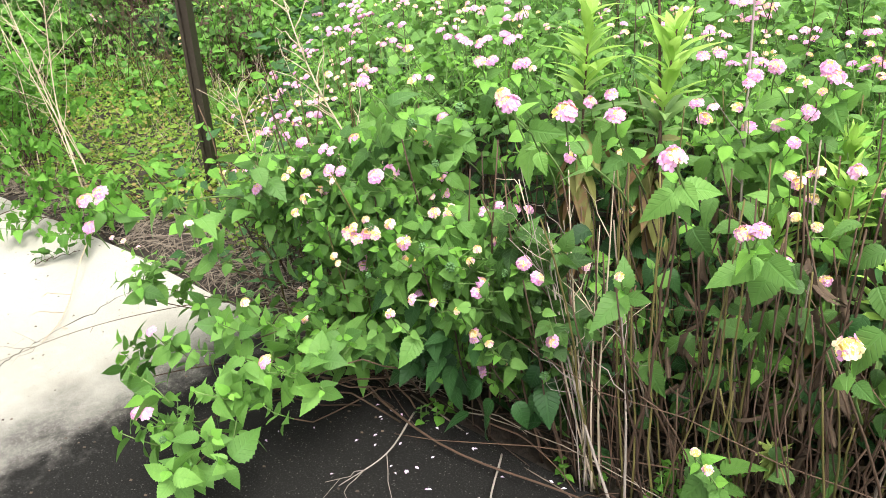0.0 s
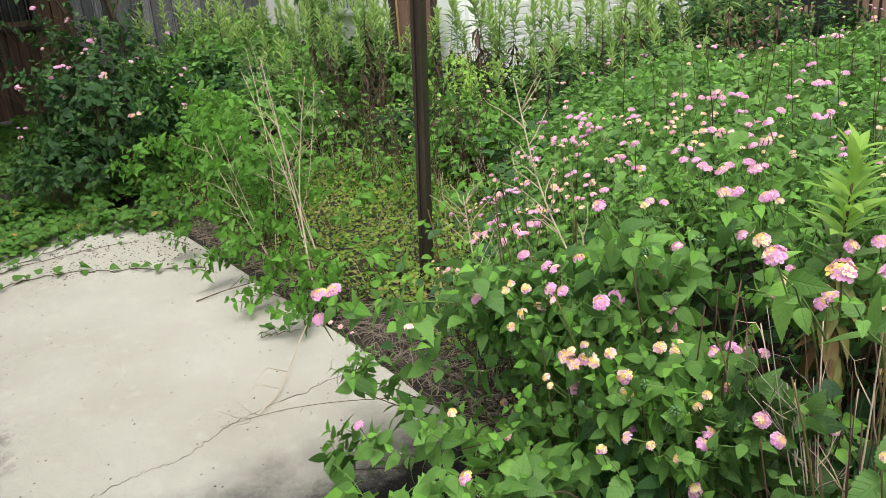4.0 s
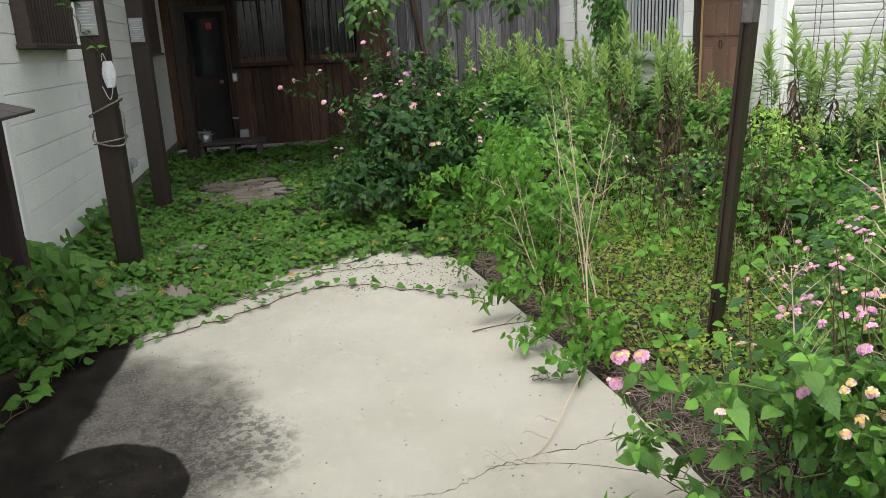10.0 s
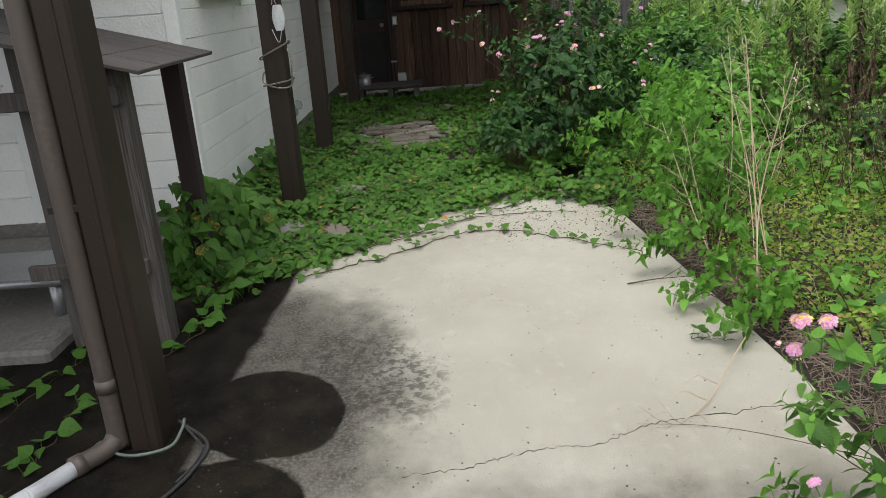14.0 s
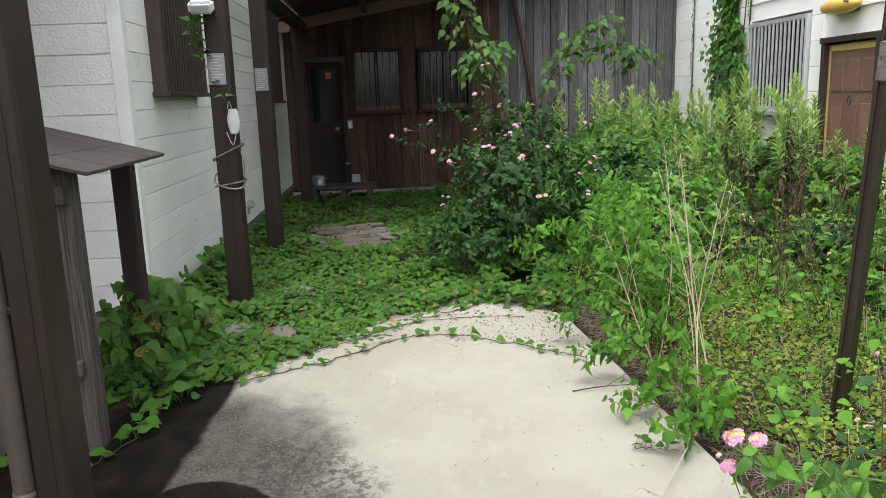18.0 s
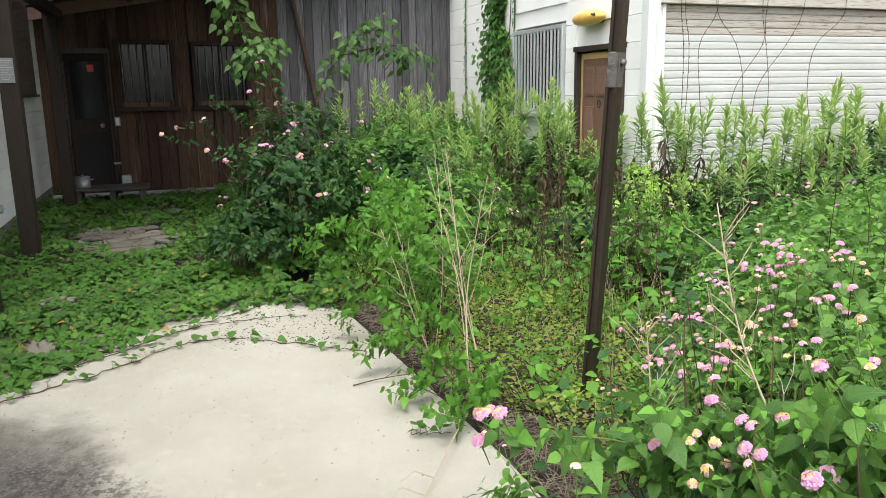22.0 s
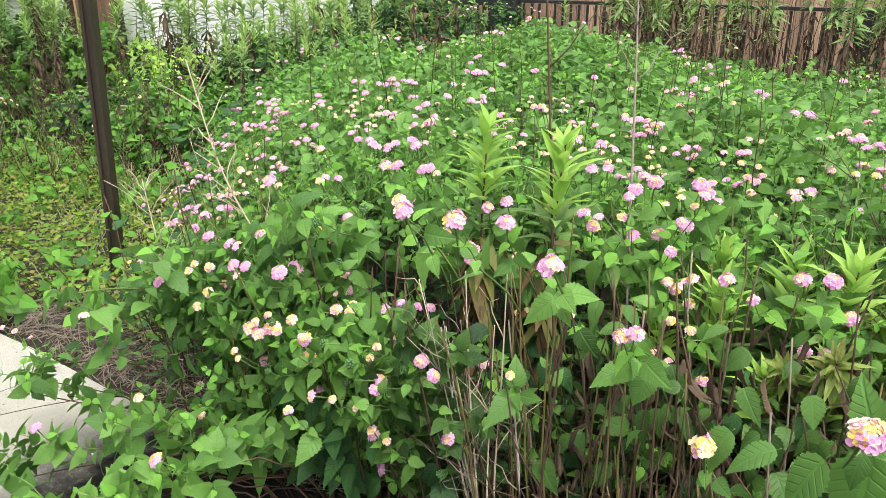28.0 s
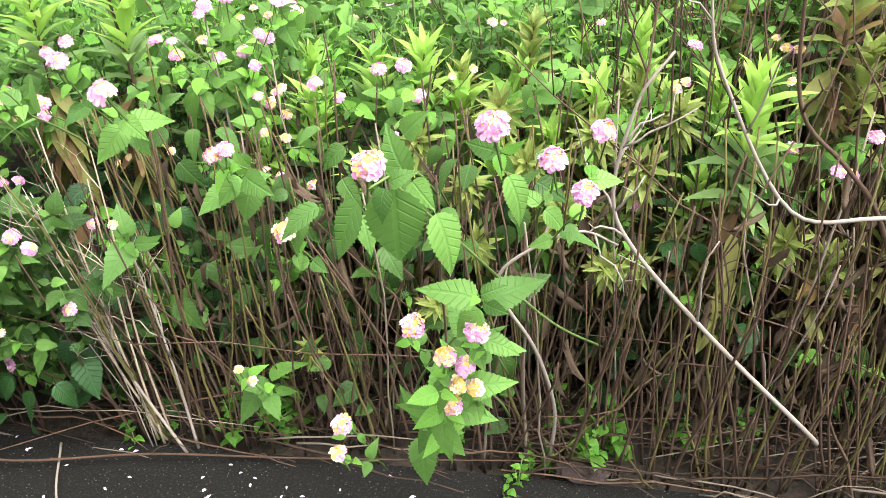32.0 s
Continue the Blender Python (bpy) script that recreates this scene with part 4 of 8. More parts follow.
for px in (-3.1, -1.1, 0.9, 2.9, 4.9):
    box("post", (px - 0.05, FY - 0.05, -0.1), (px + 0.05, FY + 0.05, 1.0), M_BLACK, fence)
picket = bevel_box("picket", 0.026, 0.026, 0.80, M_BLACK, 0.003)
px = -5.08
while px < 6.4:
    under("picket", picket, fence, m=pose(px, FY, 0.54))
    px += 0.112
gate = thing("metal_gate", "black metal gate panel beside the fence post", "gate", kind="structure")
box("gate_frame", (-6.35, FY - 0.03, 0.90), (-5.36, FY + 0.03, 0.99), M_BLACK, gate)
box("gate_frame", (-6.35, FY - 0.03, 0.08), (-5.36, FY + 0.03, 0.14), M_BLACK, gate)
box("gate_frame", (-5.62, FY - 0.03, 0.14), (-5.36, FY + 0.03, 0.90), M_BLACK, gate)
for q in range(8):
    under("picket", picket, gate, m=pose(-6.3 + q * 0.085, FY, 0.54))

NY = 10.5
neighbour = thing("wall_neighbour", "neighbour building with orange-brown plank wainscot and cream plaster", "building wall", kind="structure")
box("plaster", (-12.5, NY + 0.03, 1.80), (9.0, NY + 0.2, 5.5), M_PLASTER, neighbour, "cream plaster wall")
box("wall_core", (-12.5, NY + 0.05, 0.0), (9.0, NY + 0.2, 1.80), M_DWOOD, neighbour)
box("cap_rail", (-12.5, NY - 0.06, 1.755), (9.0, NY + 0.03, 1.815), M_BLACKWOOD, neighbour, "dark cap rail")
for px in (-11.6, -9.8, -8.0, -6.1, -4.2, -2.3, -0.4, 1.5, 3.4, 5.3):
    box("timber_post", (px - 0.06, NY - 0.01, 1.815), (px + 0.06, NY + 0.032, 5.4), M_BLACKWOOD, neighbour)
planks(neighbour, (9.0, NY + 0.02, 0.0), (-1, 0, 0), (0, -1, 0), 21.4, 0.0, 1.755, 0.185, lambda u: M_OWOOD, (), 9, 0.018)


# ---- carport posts, lean-to ----
def steel_post(x, y, h, label, w=0.16, deep=None):
    p = thing("carport_post", label, "post", "carport posts", at=(x, y, -0.02))
    s = Soup()
    c, e, t = w / 2, (deep or w) / 2, 0.012
    sec = [(-e, -c + t), (-e + t, -c), (e - t, -c), (e, -c + t), (e, c - t), (e - t, c), (-e + t, c), (-e, c - t)]
    V = [(a, b, z) for z in (0, h) for a, b in sec]
    F = [f for k in range(8) for f in ((k, (k + 1) % 8, (k + 1) % 8 + 8), (k, (k + 1) % 8 + 8, k + 8))]
    F += [(8, 8 + k, 9 + k) for k in range(1, 7)]
    s.add(V, F)
    under("shaft", s.mesh("shaft", M_POST, False), p)
    under("seam", bevel_box("seam", 0.006, 0.012, h, M_POST, 0.002, (e + 0.001, 0.01, h / 2)), p)
    return p


post_a = steel_post(-2.732, -1.227, 3.0, "brown square steel carport post on a concrete footing", 0.118, 0.175)
under("footing", bevel_box("footing", 0.15, 0.21, 0.03, M_MORTAR, 0.013, segments=3), post_a, "small rough mortar footing", m=pose(0.008, 0.008, -0.004, 0, 0, 4))
steel_post(-6.05, -1.285, 3.0, "brown steel post with a notice plate and wire loops")
steel_post(-8.2, -1.33, 3.0, "brown steel post with a notice plate")
steel_post(-11.85, -1.39, 2.7, "brown steel post near the barn door")


def notice(x, y, z0, z1, label):
    n_ = thing("notice_plate", label, "notice", at=(x, y, (z0 + z1) / 2))
    under("plate", bevel_box("plate", 0.004, 0.125, z1 - z0, M_PAPER, 0.001), n_)
    for q in range(9):
        under("text_bar", bevel_box("text_bar", 0.001, 0.095 - 0.02 * (q % 3), 0.006, M_PLASTICGREY, 0), n_, m=pose(0.0026, -0.006 * (q % 3), (z1 - z0) * (0.4 - 0.095 * q)))


notice(-5.962, -1.300, 1.65, 1.87, "aged grey notice plate fixed to a post")
notice(-8.112, -1.335, 1.63, 1.85, "aged grey notice plate fixed to a post")

loop = thing("wire_loop", "old wire wound round the steel post", "wire")
for zz, tilt, drop in ((1.16, 0.06, 0.0), (0.97, -0.03, 0.07), (0.93, 0.02, 0.0)):
    ring = [(-6.05 + 0.105 * math.copysign(min(1, abs(math.cos(a)) * 1.25), math.cos(a)), -1.285 + 0.105 * math.copysign(min(1, abs(math.sin(a)) * 1.25), math.sin(a)), zz + tilt * math.sin(a) - drop * max(0, math.cos(a))) for a in np.linspace(0, 2 * math.pi, 17)]
    tube_part("wire", chain_pts(ring, 3), 0.006, 0.006, M_WIRE, loop, sides=6)
tube_part("wire", chain_pts([(-5.95, -1.175, 1.17), (-5.93, -1.155, 1.08), (-5.94, -1.165, 0.96)]), 0.005, 0.005, M_WIRE, loop, sides=6)

mask = thing("face_mask", "white cloth face mask hung on a vine by its loops", "mask")
gxx, gzz = np.meshgrid(np.linspace(-1, 1, 9), np.linspace(0, 1, 11))
Vm = np.stack([-5.93 + 0.02 * (1 - gxx**2), -1.205 + gxx * 0.036 * (0.72 + 0.5 * np.sin(gzz * 3.14)), 1.30 + gzz * 0.18 + 0.004 * np.sin(gzz * 30)], -1).reshape(-1, 3)
Vm2 = Vm - [0.006, 0, 0]
Fm = [(r * 9 + c, r * 9 + c + 1, r * 9 + c + 10, r * 9 + c + 9) for r in range(10) for c in range(8)]
under("cloth", set_mats(from_arrays("cloth", np.concatenate([Vm, Vm2]), Fm + [tuple(reversed([a + 99 for a in f_])) for f_ in Fm], smooth=True), M_CLOTH), mask)
tube_part("ear_loop", chain_pts([(-5.93, -1.24, 1.48), (-5.94, -1.23, 1.53), (-5.93, -1.21, 1.48)]), 0.003, 0.003, M_CLOTH, mask, sides=5)
tube_part("ear_loop", chain_pts([(-5.93, -1.26, 1.31), (-5.92, -1.22, 1.22), (-5.93, -1.19, 1.31)]), 0.003, 0.003, M_CLOTH, mask, sides=5)

flood = thing("flood_light", "small white flood light on the post", "lamp")
under("housing", bevel_box("housing", 0.10, 0.17, 0.09, M_TRIM, 0.02, segments=2), flood, m=pose(-5.93, -1.36, 2.19, 0, 25, 0))
under("lens", bevel_box("lens", 0.012, 0.13, 0.06, M_PLASTICGREY, 0.004), flood, m=pose(-5.875, -1.36, 2.165, 0, 25, 0))
tube_part("bracket", [(-5.97, -1.33, 2.28), (-5.95, -1.35, 2.23)], 0.015, 0.015, M_TRIM, flood)
outlet = thing("outlet_cover", "grey hooded outlet on the white wall", "outlet")
under("hood", bevel_box("hood", 0.13, 0.07, 0.10, M_PLASTICGREY, 0.02, segments=2), outlet, m=pose(-9.0, WY + 0.06, 0.38, 20, 0, 0))
under("backplate", bevel_box("backplate", 0.13, 0.02, 0.16, M_PLASTICGREY, 0.004), outlet, m=pose(-9.0, WY + 0.025, 0.34))

pipe = thing("down_pipe", "brown rainwater down-pipe beside the carport post", "pipe")
tube_part("pipe", chain_pts([(-2.655, -1.322, 3.0), (-2.655, -1.322, 1.5), (-2.652, -1.320, 0.15), (-2.64, -1.325, 0.065), (-2.60, -1.35, 0.038), (-2.515, -1.415, 0.034)], 8), 0.034, 0.034, M_PIPE, pipe, sides=14)
tube_part("collar", [(-2.6525, -1.3205, 0.24), (-2.653, -1.321, 0.29)], 0.037, 0.037, M_PIPE, pipe, sides=14)
tube_part("collar", [(-2.535, -1.40, 0.035), (-2.505, -1.423, 0.034)], 0.038, 0.038, M_PIPE, pipe, sides=14)
for zz in (0.9, 1.75):
    under("clip", bevel_box("clip", 0.02, 0.13, 0.025, M_POST, 0.003), pipe, m=pose(-2.655, -1.31, zz))
hose = thing("drain_hose", "pale ribbed plastic drain hose joined to the pipe", "hose")
hp = chain_pts([(-2.515, -1.415, 0.032), (-2.44, -1.465, 0.027), (-2.373, -1.509, 0.025), (-2.2, -1.63, 0.024), (-2.0, -1.80, 0.024)], 12)
tube_part("tube_wall", hp, 0.024, 0.024, M_HOSE, hose, sides=10)
rib = Soup()
for a in range(0, len(hp) - 1):
    for f_ in (0.0, 0.5):
        c = hp[a] * (1 - f_) + hp[a + 1] * f_
        d = unit(hp[a + 1] - hp[a])
        rib.add(*tube([c - d * 0.004, c + d * 0.004], 0.030, 0.030, 10))
under("ribs", rib.mesh("ribs", M_HOSE), hose)
cable = thing("ground_cable", "loose grey-green and black cable round the post foot", "cable")
tube_part("cable_strand", chain_pts([(-2.672, -1.42, 0.012), (-2.63, -1.37, 0.05), (-2.60, -1.31, 0.02), (-2.565, -1.215, 0.032), (-2.61, -1.125, 0.03), (-2.70, -1.112, 0.04), (-2.759, -1.118, 0.05)], 8), 0.006, 0.006, M_CABLE, cable, sides=6)
tube_part("cable_strand", chain_pts([(-2.76, -1.142, 0.04), (-2.714, -1.062, 0.012), (-2.65, -1.01, 0.01), (-2.592, -0.996, 0.01), (-2.52, -1.005, 0.01), (-2.433, -1.025, 0.01), (-2.30, -1.08, 0.01)], 8), 0.007, 0.007, M_BLACKCABLE, cable, sides=6)
tube_part("cable_strand", chain_pts([(-2.75, -1.135, 0.05), (-2.70, -1.075, 0.016), (-2.63, -1.025, 0.012), (-2.575, -1.012, 0.012), (-2.50, -1.02, 0.012), (-2.42, -1.045, 0.012)], 8), 0.005, 0.005, M_BLACKCABLE, cable, sides=6)

shed = thing("lean_to_shelter", "weathered wooden lean-to with a low board roof against the wall", "shelter")
slope = 0.27
nb = 4
for q in range(nb):
    xx = -3.40 - (q + 0.5) * 1.06 / nb
    under("roof_board", bevel_box("roof_board", 1.06 / nb - 0.004, 2.8, 0.018, M_ROOFBOARD, 0.003), shed, m=pose(xx, -1.25 - 1.39, 1.245 + slope * 1.39 + 0.001 * (q % 2), -math.degrees(math.atan(slope)), 0, 0))
box("front_post", (-3.66, -1.53, -0.02), (-3.55, -1.43, 1.30), M_OLDWOOD, shed, "weathered grey post with splits")
box("rear_post", (-4.55, -1.58, -0.02), (-4.45, -1.48, 1.26), M_BLACKWOOD, shed)
box("rear_post", (-3.645, -1.90, 0.0), (-3.57, -1.815, 1.40), M_OLDWOOD, shed, "weathered grey post with splits")
box("rear_post", (-4.55, -2.9, -0.02), (-4.45, -2.8, 1.55), M_BLACKWOOD, shed)
box("rail", (-3.55, -2.9, 1.12), (-3.515, -1.44, 1.20), M_OLDWOOD, shed)
box("rail", (-3.55, -2.0, 0.36), (-3.515, -1.46, 0.43), M_OLDWOOD, shed)
box("rail", (-4.47, -1.56, 1.255), (-3.42, -1.50, 1.325), M_BLACKWOOD, shed)
tube_part("chain_link", [(-3.62, -1.56, 1.0), (-3.63, -1.57, 0.2)], 0.008, 0.008, M_BLACKCABLE, shed)
sink = thing("drain_tray", "grey metal tray on pipe legs behind the lean-to", "tray")
box("tray", (-4.4, -3.6, 0.215), (-3.85, -2.04, 0.24), M_METALGREY, sink)
tube_part("rim", [(-3.84, -3.6, 0.24), (-3.84, -2.03, 0.24)], 0.022, 0.022, M_METALGREY, sink)
for yy in (-2.09, -3.2):
    tube_part("leg", [(-3.86, yy, 0.055), (-3.86, yy, 0.22)], 0.03, 0.03, M_METALGREY, sink)
plinth = thing("concrete_plinth", "rough grey concrete plinth under the tray", "plinth", kind="structure")
box("block", (-5.35, -4.5, -0.1), (-3.42, -1.95, 0.06), M_STONE, plinth, bevel=0.02)

# ---- standing pole in the weeds ----
pole = thing("metal_pole", "bronze aluminium channel pole, leaning slightly, with a corroded joint", "pole", at=(-3.41, 1.945, -0.1))
pole.matrix_basis = pose(-3.43, 1.93, -0.1, 0, 5.4, 0) @ pose(0, 0, 0, 0, 0, 32)
s = Soup()
w, d, t = 0.027, 0.031, 0.005
sec = [(-w, -d), (-w, d), (-0.010, d), (-0.010, d - 0.012), (0.010, d - 0.012), (0.010, d), (w, d), (w, -d), (0.012, -d), (0.012, -d + 0.012), (-0.012, -d + 0.012), (-0.012, -d)]
V = [(a, b, z) for z in (0, 2.9) for a, b in sec]
nS = len(sec)
F = [f for k in range(nS) for f in ((k, k + nS, (k + 1) % nS + nS), (k, (k + 1) % nS + nS, (k + 1) % nS))]
s.add(V, F)
under("shaft", s.mesh("shaft", M_POLE, False), pole)
joint = bevel_box("joint_sleeve", 0.058, 0.066, 0.16, surface("corroded_joint", (0.05, 0.045, 0.04), (0.20, 0.19, 0.18), 0.7, fine=60, broad=14, bump=0.3), 0.006)
under("joint_sleeve", joint, pole, "grey corroded sleeve", m=pose(0, 0, 1.70))
s = Soup()
s.add(*tube([(0.029, 0, 1.735), (0.046, 0, 1.735)], 0.018, 0.015, 6))
under("bolt", s.mesh("bolt", M_WIRE), pole)
for zz in (1.60, 1.65, 1.84, 2.02):
    s = Soup()
    s.add(*tube([(0.018, d - 0.002, zz), (0.018, d + 0.002, zz)], 0.006, 0.006, 8))
    under("rivet", s.mesh("rivet", M_BLACK), pole)


# ---- plants: leaves ----
def leaf_shape(vs, ws, fold=0.2, droop=0.25, saw=0.0, petiole=0.0):
    """A leaf of length 1 along +y, face up, folded on its midrib. Returns points, triangles and u, v."""
    V, U = [], []
    for k, (v, w_) in enumerate(zip(vs, ws)):
        ww = w_ * (1 + (saw if k % 2 else -saw))
        z = -droop * v * v
        y = petiole + v * (1 - petiole)
        V += [(-ww, y - saw * 0.12 * (k % 2), z + fold * ww), (0, y, z), (ww, y - saw * 0.12 * (k % 2), z + fold * ww)]
        U += [(0.5 - ww, v), (0.5, v), (0.5 + ww, v)]
    F = []
    for k in range(len(vs) - 1):
        a = 3 * k
        F += [(a, a + 1, a + 4), (a, a + 4, a + 3), (a + 1, a + 2, a + 5), (a + 1, a + 5, a + 4)]
    if petiole:
        n_ = len(V)
        V += [(-0.012, 0, 0), (0.012, 0, 0)]
        U += [(0.5, 0.0), (0.5, 0.0)]
        F += [(n_, n_ + 1, 1)]
    return np.array(V, float), np.array(F), np.array(U, float)


_v = np.linspace(0, 1, 27)
_w = np.interp(_v, [0, .05, .12, .2, .3, .4, .5, .6, .7, .8, .9, 1], [.06, .16, .225, .262, .280, .272, .250, .215, .170, .115, .056, 0])
LF_HERO = leaf_shape(list(_v), list(_w), 0.12, 0.50, 0.07, 0.10)
_v = np.linspace(0, 1, 19)
LF_NEAR = leaf_shape(list(_v), list(np.interp(_v, [0, .05, .12, .20, .28, .36, .44, .52, .60, .68, .76, .84, .92, 1], [.06, .175, .25, .295, .315, .322, .314, .292, .258, .216, .166, .112, .056, 0])), 0.13, 0.52, 0.075, 0.12)
LF_MID = leaf_shape([0, .10, .30, .54, .78, 1], [.08, .23, .315, .275, .15, 0], 0.14, 0.50, 0, 0.1)
LF_LOW = leaf_shape([0, .35, 1], [.08, .28, 0], 0.3, 0.25)
LF_LANCE = leaf_shape([0, .15, .35, .55, .8, 1], [.03, .085, .130, .125, .065, 0], 0.30, 0.38)
LF_LANCE_LOW = leaf_shape([0, .4, 1], [.03, .12, 0], 0.35, 0.25)
LF_HEART = leaf_shape([-.10, 0, .10, .24, .42, .60, .80, 1], [.18, .33, .40, .40, .32, .215, .095, 0], 0.18, 0.30)
LF_HEART_LOW = leaf_shape([-.05, .2, .55, 1], [.25, .40, .30, 0], 0.18, 0.2)
LF_WITHER = leaf_shape([0, .2, .45, .7, 1], [.02, .075, .06, .075, 0], 1.2, 0.5)
LF_OVAL = leaf_shape([0, .3, .7, 1], [.1, .33, .28, 0], 0.2, 0.15)


LEAF_RNG = np.random.default_rng(77)


def put_leaves(soup, shape, P, A, N, L, W=1.0):
    """Places a leaf at each P, pointing along A, face towards N, L long."""
    V, F, U = shape
    A = unit(A)
    X = unit(np.cross(A, N))
    N = np.cross(X, A)
    curl = LEAF_RNG.uniform(0.3, 1.6, (len(P), 1, 1))
    W = W * LEAF_RNG.uniform(0.86, 1.14, (len(P), 1, 1))
    L = np.broadcast_to(np.asarray(L, float), (len(P),))[:, None, None]
    if len(P) == 0:
        return
    pts = P[:, None] + L * (W * V[None, :, :1] * X[:, None] + V[None, :, 1:2] * A[:, None] + curl * V[None, :, 2:] * N[:, None])
    n_ = len(V)
    soup.add(pts.reshape(-1, 3), (F[None] + (np.arange(len(P)) * n_)[:, None, None]).reshape(-1, 3), np.tile(U, (len(P), 1)))


def side_frame(D):
    ref = np.where(np.abs(D[:, 2:]) < 0.9, np.array([[0, 0, 1.0]]), np.array([[1.0, 0, 0]]))
    a = unit(np.cross(D, ref))
    return a, np.cross(D, a)


def shoots(rng, B, D, Ls, leaf, pairs, old, young, shape, stems=None, rise=0.35, r=0.0022, tip_young=0.35, width=1.0):
    """Leafy shoots with opposite leaf pairs from B along D. Returns the tips."""
    k = len(B)
    D = unit(D)
    a, b = side_frame(D)
    turn0 = rng.uniform(0, 6.28, k)
    Ls = np.broadcast_to(Ls, (k,))
    for q in range(pairs):
        f_ = (q + 0.6) / pairs
        for sg in (0, 1):
            az = turn0 + q * 1.571 + sg * 3.1416 + rng.normal(0, 0.25, k)
            rad = np.cos(az)[:, None] * a + np.sin(az)[:, None] * b
            up = rise + 0.55 * f_ + rng.normal(0, 0.22, k)
            A = rad * np.cos(up)[:, None] + D * np.sin(up)[:, None] - np.array([0, 0, 0.28]) + rng.normal(0, 0.2, (k, 3))
            N = D * np.cos(up)[:, None] - rad * np.sin(up)[:, None] + np.array([0, 0, 0.30]) + rng.normal(0, 0.42, (k, 3))
            size = leaf * (1.0 - 0.55 * f_**2) * rng.uniform(0.5, 1.25, k)
            P = B + D * (Ls * f_)[:, None]
            yng = (f_ > 1 - tip_young) & (rng.random(k) < 0.75) if young is not None else np.zeros(k, bool)
            put_leaves(old, shape, P[~yng], A[~yng], N[~yng], size[~yng], width)
            if young is not None:
                put_leaves(young, shape, P[yng], A[yng], N[yng], size[yng] * 0.9, width)
    tips = B + D * Ls[:, None]
    if stems is not None:
        for p, t_ in zip(B, tips):
            stems.add(*tube(np.stack([p, (p + t_) / 2 + rng.normal(0, 0.006, 3), t_]), r, r * 0.6, 4))
    return tips


# ---- plants: flowers ----
def floret(soup_p, soup_c, c, n_, size, turn, rng):
    """One small flower of four broad rounded lobes and its throat."""
    n_ = unit(n_)
    a, b = side_frame(n_[None])
    a, b = a[0], b[0]
    V, F = [c - n_ * size * 0.12], []
    for q in range(4):
        az = turn + q * 1.5708 + rng.normal(0, 0.08)
        big = rng.uniform(0.88, 1.14)
        for off, rad, lift in ((-0.72, 0.66, 0.02), (-0.40, 0.98, 0.10), (0.0, 1.06, 0.06), (0.40, 0.98, 0.10), (0.72, 0.66, 0.02)):
            V.append(c + size * big * (rad * (math.cos(az + off) * a + math.sin(az + off) * b) + lift * n_))
        k = 1 + q * 5
        F += [(0, k + r_, k + r_ + 1) for r_ in range(4)]
    soup_p.add(V, F)
    V = [c + n_ * size * 0.10] + [c + size * 0.21 * (math.cos(q * 1.257) * a + math.sin(q * 1.257) * b) + n_ * size * 0.03 for q in range(5)]
    soup_c.add(V, [(0, 1 + q, 1 + (q + 1) % 5) for q in range(5)])


def flower_mesh(seed, pink, size=1.0):
    """A low dome of small flowers: pink ones at the rim, cream and yellow ones and buds inside."""
    rng = np.random.default_rng(seed)
    so = {k: Soup() for k in ("pink", "cream", "yellow", "throat", "green")}
    R = 0.0128 * size
    rings = ((1.45, 9, 0.0078), (1.08, 10, 0.0074), (0.70, 7, 0.0064), (0.32, 4, 0.0048), (0.0, 1, 0.0040))
    for ri, (th, cnt, fs) in enumerate(rings):
        for q in range(cnt):
            if ri == 0 and rng.random() < 0.22:
                continue
            az = q * 6.283 / cnt + ri * 0.4 + rng.normal(0, 0.16)
            d_ = np.array([math.sin(th) * math.cos(az), math.sin(th) * math.sin(az), math.cos(th)])
            c = d_ * R * np.array([1.0, 1.0, 0.62]) * rng.uniform(0.86, 1.14) + [0, 0, 0.004]
            rose = rng.random() < pink + (0.30, 0.10, -0.25, -0.6, -0.8)[ri]
            kind = "pink" if rose else ("yellow" if rng.random() < (0.1, 0.2, 0.45, 0.7, 0.8)[ri] else "cream")
            floret(so[kind], so["throat"], c, d_ + [0, 0, 0.30] + rng.normal(0, 0.14, 3), fs * size * rng.uniform(0.88, 1.16), rng.uniform(0, 1.6), rng)
    so["green"].add(*tube([(0.006, 0, -0.075), (0.002, 0, -0.04), (0.001, 0, -0.01), (0, 0, 0.004)], 0.0011, 0.0028, 5))
    V, F, M, n_ = [], [], [], 0
    for mi, key in enumerate(("pink", "cream", "yellow", "throat", "green")):
        if not so[key].V:
            continue
        v, f_ = np.concatenate(so[key].V), np.concatenate(so[key].F)
        V.append(v), F.append(f_ + n_), M.append(np.full(len(f_), mi, np.int32))
        n_ += len(v)
    me = from_arrays("flower_head", np.concatenate(V), np.concatenate(F))
    set_mats(me, M_PINK, M_CREAM, M_YELLOW, M_ORANGE, M_GREENSTEM)
    me.polygons.foreach_set("material_index", np.concatenate(M))
    return me


HEADS_PINK = [flower_mesh(s_, p_) for s_, p_ in ((1, 0.9), (2, 0.8), (3, 0.7), (4, 0.95))]
HEADS_CREAM = [flower_mesh(s_, p_, z_) for s_, p_, z_ in ((5, 0.35, 0.85), (6, 0.15, 0.8), (7, 0.0, 0.7))]


